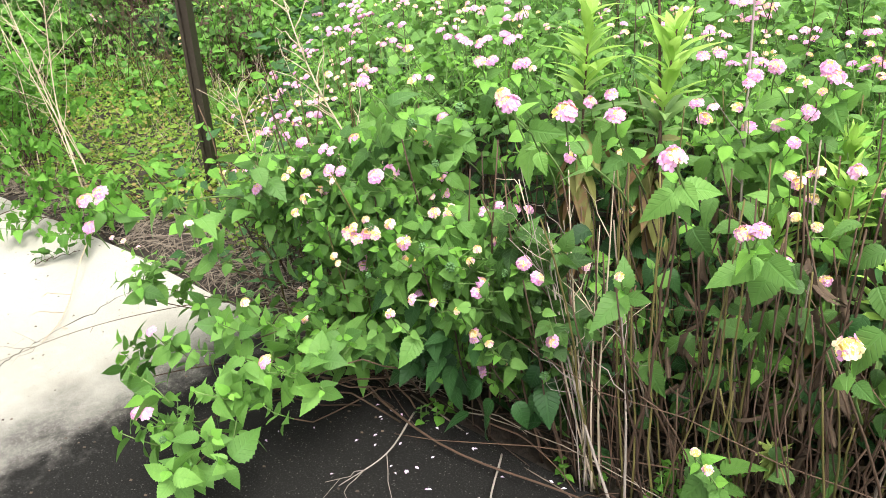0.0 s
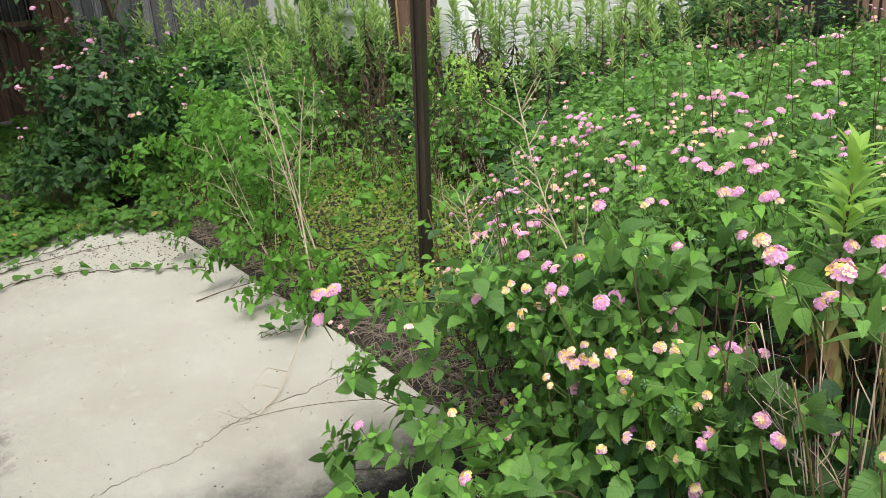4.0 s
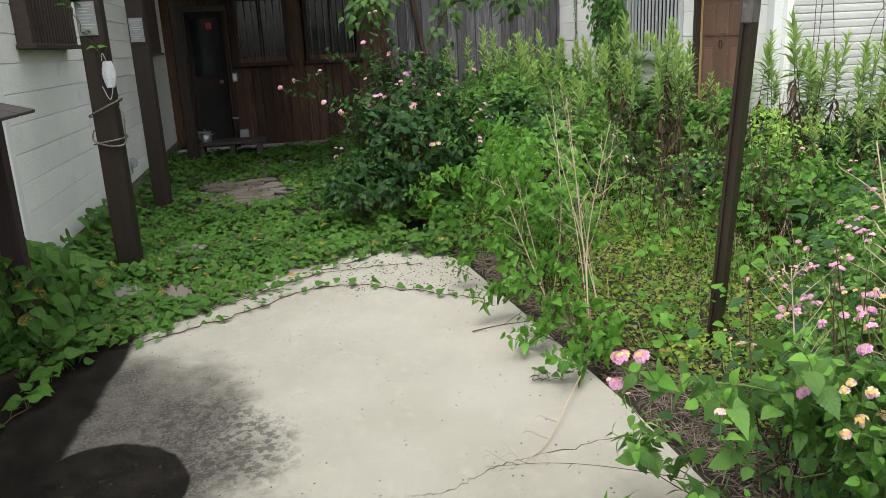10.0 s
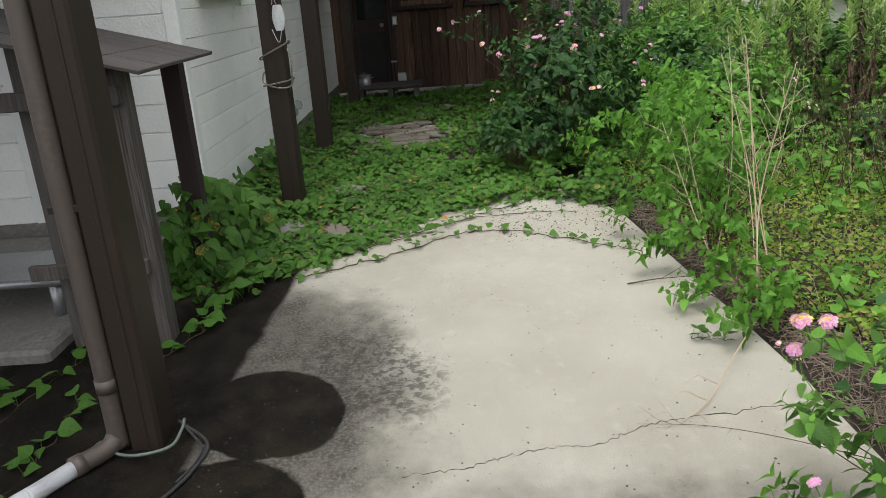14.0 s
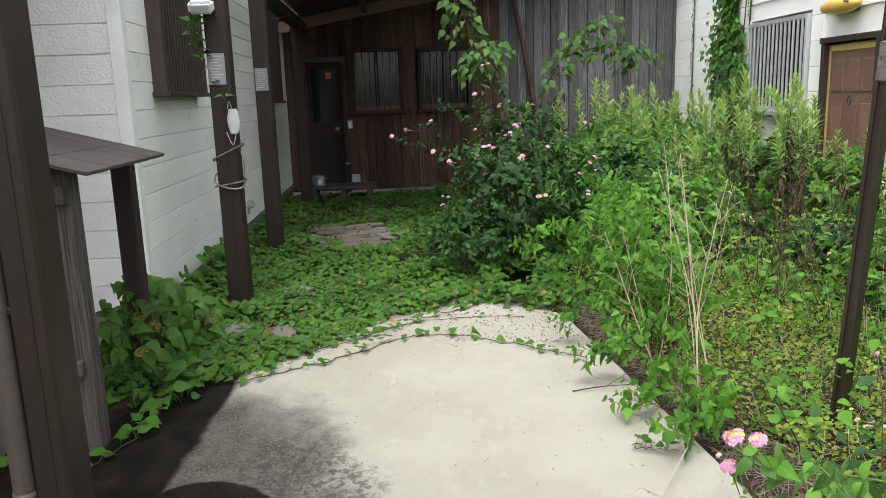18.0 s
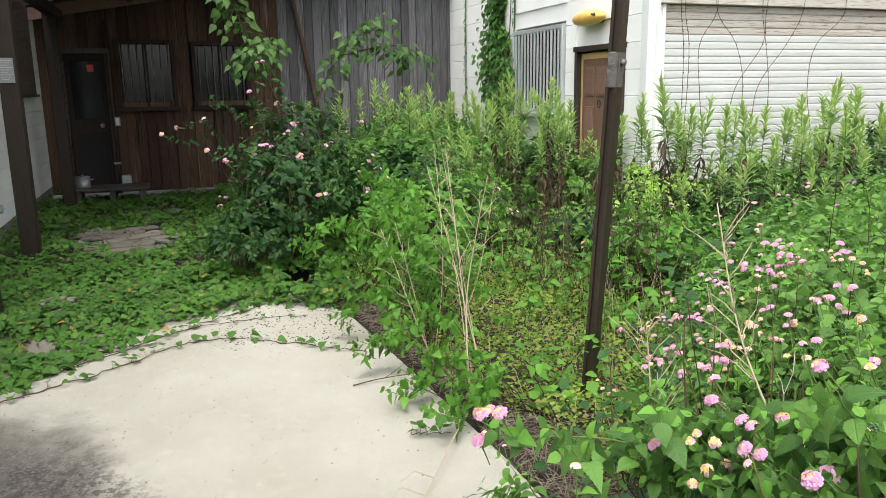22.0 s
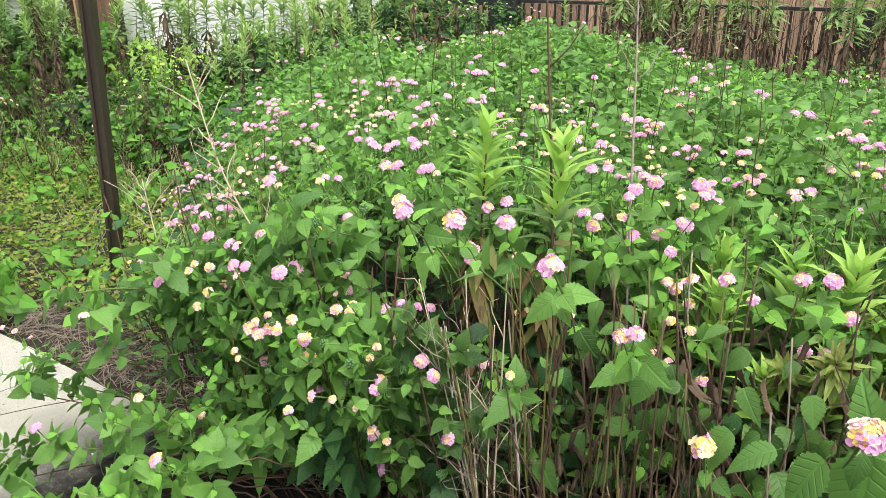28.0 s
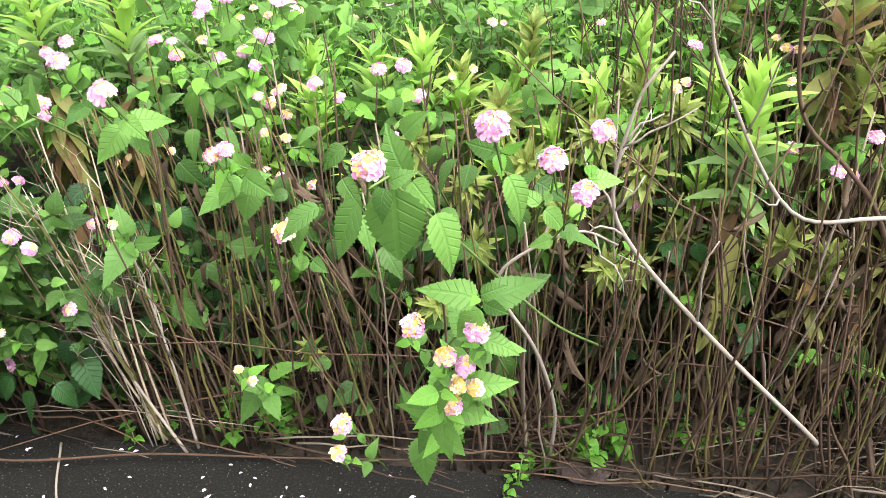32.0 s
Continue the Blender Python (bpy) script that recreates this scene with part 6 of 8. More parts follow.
# leafy weeds between the clearing and the buildings
for q, (x, y, r_, h_) in enumerate(((-6.5, 2.2, 0.62, 0.85), (-7.4, 2.1, 0.7, 1.05), (-7.0, 2.9, 0.5, 0.7), (-8.6, 2.9, 0.9, 1.1), (-6.0, 3.5, 0.5, 0.5), (-5.3, 4.0, 0.5, 0.5), (-9.6, 2.6, 0.9, 1.2), (-5.6, 4.8, 0.6, 0.72), (-8.2, 1.7, 0.6, 1.0), (-4.9, 3.3, 0.40, 0.62), (-5.5, 5.9, 0.7, 0.85), (-6.1, 5.3, 0.5, 0.85), (-6.2, 6.4, 0.55, 0.9), (-6.3, 4.4, 0.45, 0.8), (-7.9, 3.9, 0.6, 0.95), (-7.3, 4.2, 0.4, 0.9), (-8.6, 4.1, 0.5, 1.0), (-10.9, 3.6, 0.9, 1.3))):
    round_bush((x, y), r_, h_, int(230 * r_ / 0.7), 520 + 3 * q, "tangled leafy green weeds growing waist-high", leaf=0.098, share=0.018, mats=((M_LANTANA, M_SHRUB), (M_LANTANA_DARK, M_LANTANA), (M_LANTANA_DIM, M_SHRUB))[q % 3], name="weed_clump", group="weed clumps", cream=0.6)


# ---- goldenrods ----
def rod_parts(seed, h, leaf=0.13, bare=0.25, near=True, wither=0.5, spread=1.0):
    """One tall leafy stalk: stem, bright top tuft, green leaves, limp withered ones below."""
    rng = np.random.default_rng(seed)
    st, top_, mid, low, dry = Soup(), Soup(), Soup(), Soup(), Soup()
    bend = rng.normal(0, 0.05, 2)
    zz = np.linspace(0, h, 9)
    line_ = np.stack([bend[0] * (zz / h) ** 2 * h, bend[1] * (zz / h) ** 2 * h, zz], 1)
    st.add(*tube(line_, 0.0055, 0.0025, 6 if near else 4))
    n_ = int((h * (1 - bare)) / (0.0085 if near else 0.0165))
    f_ = bare + (1.0 - bare) * np.linspace(0, 1, n_) ** 0.75
    az = np.arange(n_) * 2.4 + rng.normal(0, 0.3, n_)
    P = np.stack([np.interp(f_ * h, zz, line_[:, 0]), np.interp(f_ * h, zz, line_[:, 1]), f_ * h], 1)
    up = np.where(f_ > 0.965, 1.1, np.where(f_ > 0.75, 0.55 + (f_ - 0.75) * 3, -0.25 + (f_ - bare) * 0.9)) + rng.normal(0, 0.18, n_)
    rad = np.stack([np.cos(az), np.sin(az), 0 * az], 1)
    A = rad * np.cos(up)[:, None] + np.array([0, 0, 1.0]) * np.sin(up)[:, None]
    N = np.array([0, 0, 1.0]) * np.cos(up)[:, None] - rad * np.sin(up)[:, None] + rng.normal(0, 0.15, (n_, 3))
    L = leaf * spread * rng.uniform(0.75, 1.15, n_) * np.where(f_ > 0.97, 0.85, 1.0) * (0.75 + 0.25 * np.sin(np.clip((f_ - bare) / (1 - bare), 0, 1) * 3.0))
    shape = LF_LANCE if near else LF_LANCE_LOW
    a, b, c = f_ > 0.82, (f_ <= 0.82) & (f_ > bare + wither * 0.45), f_ <= bare + wither * 0.45
    put_leaves(top_, shape, P[a], A[a], N[a], L[a], 1.05)
    put_leaves(mid, shape, P[b], A[b], N[b], L[b], 1.1 if near else 1.2)
    lowA = A[c] - np.array([0, 0, 0.8])
    dead = rng.random(c.sum()) < 0.3
    put_leaves(low, shape, P[c][~dead], lowA[~dead], N[c][~dead], L[c][~dead], 1.15)
    put_leaves(dry, LF_WITHER, P[c][dead], lowA[dead] - [0, 0, 0.9], N[c][dead], L[c][dead] * (0.6 if near else 0.4))
    m = int(h * bare / (0.03 if near else 0.06))
    Pd = np.stack([0 * np.arange(m), 0 * np.arange(m), np.linspace(0.1 * h, bare * h, m)], 1)
    azd = rng.uniform(0, 6.28, m)
    put_leaves(dry, LF_WITHER, Pd, np.stack([np.cos(azd) * 0.5, np.sin(azd) * 0.5, -np.ones(m)], 1), np.stack([np.cos(azd), np.sin(azd), 0.3 * np.ones(m)], 1), rng.uniform(0.04, 0.09, m))
    return st, top_, mid, low, dry


def goldenrod(seed, h, label, mats=None, **more):
    st, top_, mid, low, dry = rod_parts(seed, h, **more)
    g = thing("goldenrod", label, "plant", "goldenrods")
    under("stem", st.mesh("stem", M_STEM), g)
    under("top_leaves", top_.mesh("top_leaves", M_ROD_TOP if mats is None else mats[0]), g, "bright yellow-green top leaves")
    under("leaves", mid.mesh("leaves", M_ROD if mats is None else mats[1]), g)
    under("lower_leaves", low.mesh("lower_leaves", M_ROD_LOW if more.get("near", True) else M_DRYLEAF), g, "yellowing spotted lower leaves" if more.get("near", True) else "browned lower leaves")
    under("withered_leaves", dry.mesh("withered_leaves", M_DRYLEAF), g, "brown withered hanging leaves")
    return g


PLACED = set()


def scatter_copies(proto, spots, rng, tilt=6):
    """The first spot takes the prototype, the rest copies."""
    for q, (k, x, y, sc) in enumerate(spots):
        g = proto[k]
        m = pose(x, y, -0.04, rng.uniform(-tilt, tilt), rng.uniform(-tilt, tilt), rng.uniform(0, 360))
        if g.name not in PLACED:
            PLACED.add(g.name)
            g.matrix_basis = m @ Matrix.Scale(sc, 4)
        else:
            c = copy_thing(g, m)
            c.matrix_basis = m @ Matrix.Scale(sc, 4)


rngG = np.random.default_rng(31)
big = [goldenrod(600 + q, h, "goldenrod stalk with a bright green leaf tuft and browned lower leaves", mats=(M_ROD_TOP, M_ROD_FAR), leaf=0.122, bare=b, wither=0.78) for q, (h, b) in enumerate(((1.12, 0.40), (1.10, 0.42), (0.82, 0.30), (0.9, 0.35)))]
scatter_copies(big, [(0, -0.945, 1.50, 1.0), (1, -0.80, 1.575, 1.0), (2, -0.34, 1.60, 0.98), (2, -0.24, 1.74, 1.04), (3, -0.16, 1.70, 1.0), (2, 0.02, 1.66, 1.0), (3, -0.42, 1.78, 0.92), (2, 0.16, 1.80, 1.02), (3, 0.06, 1.95, 0.80), (2, 0.30, 1.72, 1.0), (3, 0.38, 1.86, 1.0), (2, 0.24, 2.05, 0.85), (3, 0.48, 2.05, 0.85), (2, -0.05, 2.15, 0.85), (3, -0.28, 2.1, 0.75), (2, 0.56, 1.8, 1.0), (3, 0.16, 2.3, 0.75), (2, 0.62, 2.3, 0.9), (3, 0.40, 2.45, 0.8), (2, -0.10, 1.58, 0.86), (3, 0.10, 1.56, 0.80), (2, 0.22, 1.62, 0.90), (3, 0.36, 1.58, 0.84), (2, 0.46, 1.70, 0.96), (3, -0.22, 1.56, 0.74), (2, 0.10, 1.74, 0.95), (3, 0.52, 1.60, 0.74), (2, -0.46, 1.66, 0.84), (3, 0.30, 1.95, 0.92), (3, 0.60, 1.46, 1.03)], rngG, 3)
# the thicket of browned stalks
thick = [goldenrod(620 + q, h, "old goldenrod stalk, withered brown below, pale green on top", mats=(M_ROD, M_ROD_LOW), leaf=0.105, bare=b, wither=0.45) for q, (h, b) in enumerate(((0.95, 0.55), (1.05, 0.6), (0.85, 0.5), (1.2, 0.62), (0.62, 0.45)))]
spots = []
while len(spots) < 190:
    x, y = rngG.uniform(-0.3, 2.3), 1.52 + 1.4 * rngG.random() ** 1.5
    if rngG.random() < min(1, 0.35 + 0.75 * x):
        spots.append((int(rngG.integers(5)), x, y, rngG.uniform(0.85, 1.12) * (0.85 if y < 1.6 else 1.0) * float(np.interp(x, [-0.3, 0.55, 1.0], [0.66, 0.78, 1.15]))))
scatter_copies(thick, spots, rngG, 7)
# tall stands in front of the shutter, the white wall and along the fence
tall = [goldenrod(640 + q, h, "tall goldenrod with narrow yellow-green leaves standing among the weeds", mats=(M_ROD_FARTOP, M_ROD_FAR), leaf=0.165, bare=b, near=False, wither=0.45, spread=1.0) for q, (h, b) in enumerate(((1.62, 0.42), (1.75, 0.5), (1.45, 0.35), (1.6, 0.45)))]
spots = [(int(rngG.integers(4)), rngG.uniform(-6.8, -5.7), 4.3 + 0.75 * int(rngG.integers(5)) + rngG.normal(0, 0.22), rngG.uniform(0.5, 0.96)) for _ in range(50)]
spots += [(int(rngG.integers(4)), rngG.uniform(-6.9, -5.0), rngG.uniform(4.4, 7.6), rngG.uniform(0.55, 0.92)) for _ in range(46)]
spots += [(int(rngG.integers(4)), x, rngG.uniform(2.6, 3.9), rngG.uniform(0.5, 0.86)) for x in np.linspace(-10.8, -6.6, 38)]
scatter_copies(tall, spots, rngG, 5)
# far stands, joined
far_spots = [(x + rngG.normal(0, 0.2), rngG.uniform(3.6, 4.55), rngG.uniform(0.52, 1.0)) for x in np.linspace(-12.2, -6.8, 56)]
far_spots += [(rngG.uniform(-9.2, -6.9), rngG.uniform(3.3, 4.6), rngG.uniform(0.5, 0.85)) for _ in range(24)]
far_spots += [(rngG.uniform(-12.3, -9.0), rngG.uniform(1.7, 3.6), rngG.uniform(0.75, 0.98)) for _ in range(34)]
far_spots += [(rngG.uniform(-3.4, 5.0), rngG.uniform(7.4, 8.6), rngG.uniform(0.7, 0.98)) for _ in range(80)]
far_spots += [(rngG.uniform(-3.6, 3.5), rngG.uniform(6.9, 8.6), rngG.uniform(0.72, 1.05)) for _ in range(90)]
far_spots += [(rngG.uniform(-6.0, -4.2), rngG.uniform(3.6, 6.4), rngG.uniform(0.45, 0.62)) for _ in range(24)]
far_spots += [(rngG.uniform(0.6, 4.5), rngG.uniform(3.2, 6.0), rngG.uniform(0.5, 0.75)) for _ in range(26)]
kinds = [rod_parts(660 + q, h, leaf=0.16, bare=b, near=False, wither=0.5) for q, (h, b) in enumerate(((1.62, 0.42), (1.75, 0.5), (1.45, 0.35)))]
stand = [Soup() for _ in range(5)]
for q, (x, y, sc) in enumerate(far_spots):
    a_ = rngG.uniform(0, 6.28)
    turn_ = np.array([[math.cos(a_), math.sin(a_), 0], [-math.sin(a_), math.cos(a_), 0], [rngG.normal(0, 0.06), rngG.normal(0, 0.06), 1]])
    for dst, src in zip(stand, kinds[q % 3]):
        if src.V:
            dst.add(np.concatenate(src.V) @ turn_ * sc + [x, y, -0.04], np.concatenate(src.F), np.concatenate(src.U))
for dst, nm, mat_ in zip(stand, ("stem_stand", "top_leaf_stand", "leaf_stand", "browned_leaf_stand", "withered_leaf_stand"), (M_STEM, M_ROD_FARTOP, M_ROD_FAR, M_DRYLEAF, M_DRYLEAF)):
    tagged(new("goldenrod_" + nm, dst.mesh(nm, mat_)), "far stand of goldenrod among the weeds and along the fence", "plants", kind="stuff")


# small fresh tufts on the old stalks
tuft_src = None
for q, (x, y, z, sc) in enumerate(((0.71, 1.48, 0.50, 1.0), (0.42, 1.50, 0.42, 0.9), (0.50, 1.55, 0.47, 0.8), (0.56, 1.52, 0.33, 0.9), (0.36, 1.58, 0.50, 0.9), (-0.02, 1.32, 0.40, 0.8), (0.62, 1.62, 0.52, 0.8), (-0.32, 1.34, 0.22, 0.7), (0.02, 1.48, 0.60, 0.9), (0.14, 1.50, 0.66, 1.0), (0.24, 1.46, 0.56, 0.9), (0.30, 1.55, 0.70, 1.0), (0.10, 1.60, 0.74, 1.0), (-0.08, 1.52, 0.68, 0.9), (0.40, 1.50, 0.64, 1.0), (0.20, 1.62, 0.62, 0.9), (0.48, 1.62, 0.72, 1.0), (0.34, 1.42, 0.46, 0.8), (-0.18, 1.58, 0.62, 0.8), (0.06, 1.42, 0.50, 0.8))):
    if tuft_src is None:
        rngT = np.random.default_rng(5)
        s1 = Soup()
        k = 34
        up = np.linspace(-0.45, 1.25, k) + rngT.normal(0, 0.12, k)
        az = np.arange(k) * 2.4
        rad = np.stack([np.cos(az), np.sin(az), 0 * az], 1)
        A = rad * np.cos(up)[:, None] + np.array([0, 0, 1.0]) * np.sin(up)[:, None]
        N = np.array([0, 0, 1.0]) * np.cos(up)[:, None] - rad * np.sin(up)[:, None]
        put_leaves(s1, LF_LANCE, np.stack([0 * up, 0 * up, np.linspace(0.0, 0.05, k)], 1), A, N, rngT.uniform(0.045, 0.075, k), 1.05)
        tuft_src = thing("leaf_tuft", "fresh yellow-green side tuft on an old goldenrod stalk", "plant", "leaf tufts")
        under("leaves", s1.mesh("leaves", M_ROD), tuft_src)
        s1 = Soup()
        s1.add(*tube([(0, 0.02, -0.14), (0, 0.0, -0.03), (0, 0, 0.05)], 0.003, 0.003, 5))
        under("stem", s1.mesh("stem", M_STEM), tuft_src)
        tuft_src.matrix_basis = pose(x, y, z, 35, 0, 10)
    else:
        copy_thing(tuft_src, pose(x, y, z, rngT.uniform(10, 50), rngT.uniform(-20, 20), rngT.uniform(-40, 40))).scale = (sc, sc, sc)

# ---- dry stems and twigs ----
rngD = np.random.default_rng(41)
tangle, green_tangle = Soup(), Soup()
thicket = thing("dead_stalk_thicket", "thicket of brown dead stalks at the slab's edge", "dead stalks")
singles = 0
for _ in range(1000):
    x = rngD.uniform(-0.85, 2.2) if rngD.random() < 0.9 else rngD.uniform(-2.2, -0.85)
    a = np.array([x, 1.25 + 0.9 * rngD.random() ** 1.6, -0.05])
    b = a + [rngD.normal(-0.03, 0.10), rngD.normal(-0.02, 0.09), rngD.uniform(0.4, 0.95)]
    cp, r_ = curve_pts(a, b, rngD.normal(0, 0.02), 8, 0.010, rngD), rngD.uniform(0.0016, 0.0046)
    if singles < 280 and -0.7 < x < 1.3 and a[1] < 1.62:
        singles += 1
        tube_part("dead_stalk", cp, r_, 0.0018, M_LITTER if singles % 11 == 0 else M_OLIVESTEM if singles % 4 == 1 else M_DEADSTEM, thicket, sides=5)
    else:
        (green_tangle if rngD.random() < 0.35 else tangle).add(*tube(cp, r_, 0.0018, 5))
for _ in range(260):
    x = rngD.uniform(-0.6, 3.0)
    a = np.array([x, rngD.uniform(1.25, 1.9), rngD.uniform(0.03, 0.5)])
    b = a + [rngD.normal(0, 0.45), rngD.normal(0, 0.15), rngD.normal(0, 0.16)]
    b[2] = max(b[2], 0.02)
    tangle.add(*tube(curve_pts(a, b, rngD.normal(0, 0.05), 7, 0.02, rngD), rngD.uniform(0.0012, 0.0032), 0.001, 4))
for _ in range(70):
    a = np.array([rngD.uniform(0.1, 1.7), rngD.uniform(1.4, 2.3), rngD.uniform(0.2, 0.6)])
    b = a + [rngD.normal(-0.15, 0.28), rngD.normal(0, 0.12), rngD.uniform(0.4, 0.85)]
    cp = curve_pts(a, b, rngD.normal(0, 0.02), 8, 0.025, rngD)
    tangle.add(*tube(cp, rngD.uniform(0.0022, 0.0036), 0.0012, 4))
    for k in (4, 6):
        e = cp[k] + [rngD.normal(0, 0.10), rngD.normal(0, 0.06), rngD.uniform(0.05, 0.2)]
        tangle.add(*tube(curve_pts(cp[k], e, 0.0, 4, 0.01, rngD), 0.0014, 0.0008, 4))
for _ in range(300):
    a = np.array([rngD.uniform(0.35, 2.3), rngD.uniform(1.5, 2.4), -0.04])
    tangle.add(*tube(curve_pts(a, a + [rngD.normal(0, 0.10), rngD.normal(0, 0.08), rngD.uniform(0.7, 1.3)], 0.0, 6, 0.012, rngD), rngD.uniform(0.0022, 0.0042), 0.0016, 5))
tagged(new("dead_stem_tangle", tangle.mesh("dead_stem_tangle", M_DEADSTEM)), "thicket of thin brown dead stems under the plants", "dead stems", kind="stuff")
tagged(new("green_stem_tangle", green_tangle.mesh("green_stem_tangle", M_OLIVESTEM)), "old olive-green stalks among the dead brown ones", "stems", kind="stuff")
bare_stems = Soup()
for _ in range(260):
    x, y = 3.6 - 6.6 * rngD.random() ** 0.8, rngD.uniform(1.9, 6.5)
    h = canopy(x, y)
    if h > 0.3:
        a = np.array([x, y, h * 0.4])
        b = a + [rngD.normal(0, 0.08), rngD.normal(0, 0.08), h * 0.6 + rngD.uniform(0.0, 0.38)]
        cp = curve_pts(a, b, rngD.normal(0, 0.02), 7, 0.012, rngD)
        bare_stems.add(*tube(cp, rngD.uniform(0.0018, 0.0034), 0.0012, 5))
        for k in (3, 4, 5):
            e = cp[k] + [rngD.normal(0, 0.06), rngD.normal(0, 0.06), rngD.uniform(0.03, 0.12)]
            bare_stems.add(*tube(curve_pts(cp[k], e, 0.0, 4, 0.006, rngD), 0.0012, 0.0007, 4))
tagged(new("bare_stems", bare_stems.mesh("bare_stems", M_STEM)), "thin bare brown stems standing out of the lantana field", "stems", kind="stuff")
litter = Soup()


def slab_side(x):
    """The line of the slab's long edge, y for each x."""
    return float(np.interp(x, [-5.6, -5.1, -4.1, -2.9], [0.98, 1.08, 1.15, 1.22]))


mulch = Soup()
for _ in range(750):
    x, y = rngD.uniform(-3.4, 2.2), 1.26 + abs(rngD.normal(0, 0.28))
    a = np.array([x, y, rngD.uniform(-0.035, 0.03)])
    an = rngD.uniform(0, 3.14)
    ln = rngD.uniform(0.06, 0.32)
    b = a + [ln * math.cos(an), max(-(y - 1.2), ln * math.sin(an) * 0.7), rngD.normal(0, 0.015)]
    (litter if x < -1.3 or rngD.random() < 0.06 else mulch).add(*tube(curve_pts(a, b, abs(rngD.normal(0, 0.012)), 5, 0.006, rngD), rngD.uniform(0.001, 0.0028), 0.001, 4))
for _ in range(1900):
    x = rngD.uniform(-5.5, -1.3)
    y = slab_side(x) + 0.01 + abs(rngD.normal(0, 0.20))
    a = np.array([x, y, rngD.uniform(-0.035, 0.03)])
    an, ln = rngD.uniform(0, 3.14), rngD.uniform(0.04, 0.2)
    b = a + [ln * math.cos(an), max(slab_side(x) - 0.03 - y, ln * math.sin(an)), rngD.normal(0, 0.012)]
    litter.add(*tube(curve_pts(a, b, abs(rngD.normal(0, 0.008)), 4, 0.004, rngD), rngD.uniform(0.001, 0.0026), 0.0008, 4))
for q in range(80):
    x, y = rngD.uniform(-1.7, 2.2), 1.20 + abs(rngD.normal(0, 0.10))
    ln, an = rngD.uniform(0.2, 0.7), rngD.normal(0, 0.35)
    a = np.array([x, y, rngD.uniform(0.0, 0.05)])
    b = a + [ln * math.cos(an), max(1.12 - y, ln * math.sin(an) * 0.5), rngD.normal(0, 0.02)]
    (litter if q % 3 == 0 else mulch).add(*tube(curve_pts(a, b, abs(rngD.normal(0, 0.02)), 7, 0.012, rngD), rngD.uniform(0.0015, 0.0036), 0.0012, 5))
tagged(new("twig_litter", litter.mesh("twig_litter", M_LITTER)), "fallen dry twigs and stalks along the slab's edge", "twigs", kind="stuff")
tagged(new("brown_litter", mulch.mesh("brown_litter", M_DEADSTEM)), "dark brown twigs on the soil under the stalks", "twigs", kind="stuff")


def branchy(name, label, trunk, r0, forks, mat, seed, group="dry twigs"):
    """A dry twig: a main line with forked side shoots, each a part."""
    rng = np.random.default_rng(seed)
    t_ = thing(name, label, "twig", group)
    main = chain_pts(trunk, 6)
    tube_part("main_stem", main, r0, r0 * 0.4, mat, t_, sides=7)
    for q in range(forks):
        k = int(rng.uniform(0.35, 0.97) * (len(main) - 1))
        d_ = unit(main[min(k + 1, len(main) - 1)] - main[max(k - 1, 0)])
        side = unit(np.cross(d_, rng.normal(0, 1, 3)))
        ln = rng.uniform(0.10, 0.26) * (1.25 - 0.8 * k / len(main))
        e = main[k] + (d_ * 0.75 + side * 0.7) * ln
        cp = curve_pts(main[k], e, 0.0, 5, 0.01, rng)
        tube_part("side_twig", cp, r0 * 0.45, r0 * 0.2, mat, t_, sides=5)
        if rng.random() < 0.6:
            f_ = cp[3] + (d_ * 0.5 + unit(rng.normal(0, 1, 3)) * 0.7) * ln * 0.5
            tube_part("side_twig", curve_pts(cp[3], f_, 0, 4), r0 * 0.25, r0 * 0.12, mat, t_, sides=4)
    return t_


branchy("dry_twig", "pale forked dry stalk rising through the lantana", [(-1.33, 1.42, 0.25), (-1.50, 1.42, 0.5), (-1.68, 1.40, 0.72), (-1.785, 1.384, 0.92), (-1.90, 1.40, 1.20)], 0.0042, 22, M_STRAW, 3)
branchy("dry_twig", "small bleached dry twig in the lantana", [(-1.90, 1.25, 0.40), (-1.96, 1.26, 0.62), (-2.03, 1.28, 0.84)], 0.0034, 16, M_STRAW, 4)
branchy("dry_stalk", "dark straight dead stalk standing above the bushes", [(-0.62, 1.42, 0.1), (-0.73, 1.55, 0.7), (-0.80, 1.62, 1.15), (-0.88, 1.70, 1.62)], 0.005, 2, M_STEM, 5)
branchy("dry_stalk", "pale dead stalk standing above the bushes", [(-0.52, 1.62, 0.1), (-0.58, 1.66, 0.7), (-0.62, 1.70, 1.2), (-0.66, 1.75, 1.55)], 0.004, 6, M_DRYTWIG, 6)
branchy("bleached_branch", "long bleached dry branch crossing the thicket", [(0.89, 1.40, 0.0), (0.76, 1.18, 0.25), (0.522, 1.15, 0.505), (0.356, 1.15, 0.695), (0.311, 1.15, 0.805), (0.333, 1.15, 0.966), (0.38, 1.17, 1.04)], 0.0055, 8, M_DRYTWIG, 7)
branchy("bleached_branch", "tall crooked bleached branch in the thicket", [(1.1, 1.42, 0.66), (0.79, 1.25, 0.722), (0.637, 1.25, 0.727), (0.489, 1.25, 0.95), (0.437, 1.25, 1.10), (0.40, 1.26, 1.45)], 0.0048, 4, M_DRYTWIG, 8)
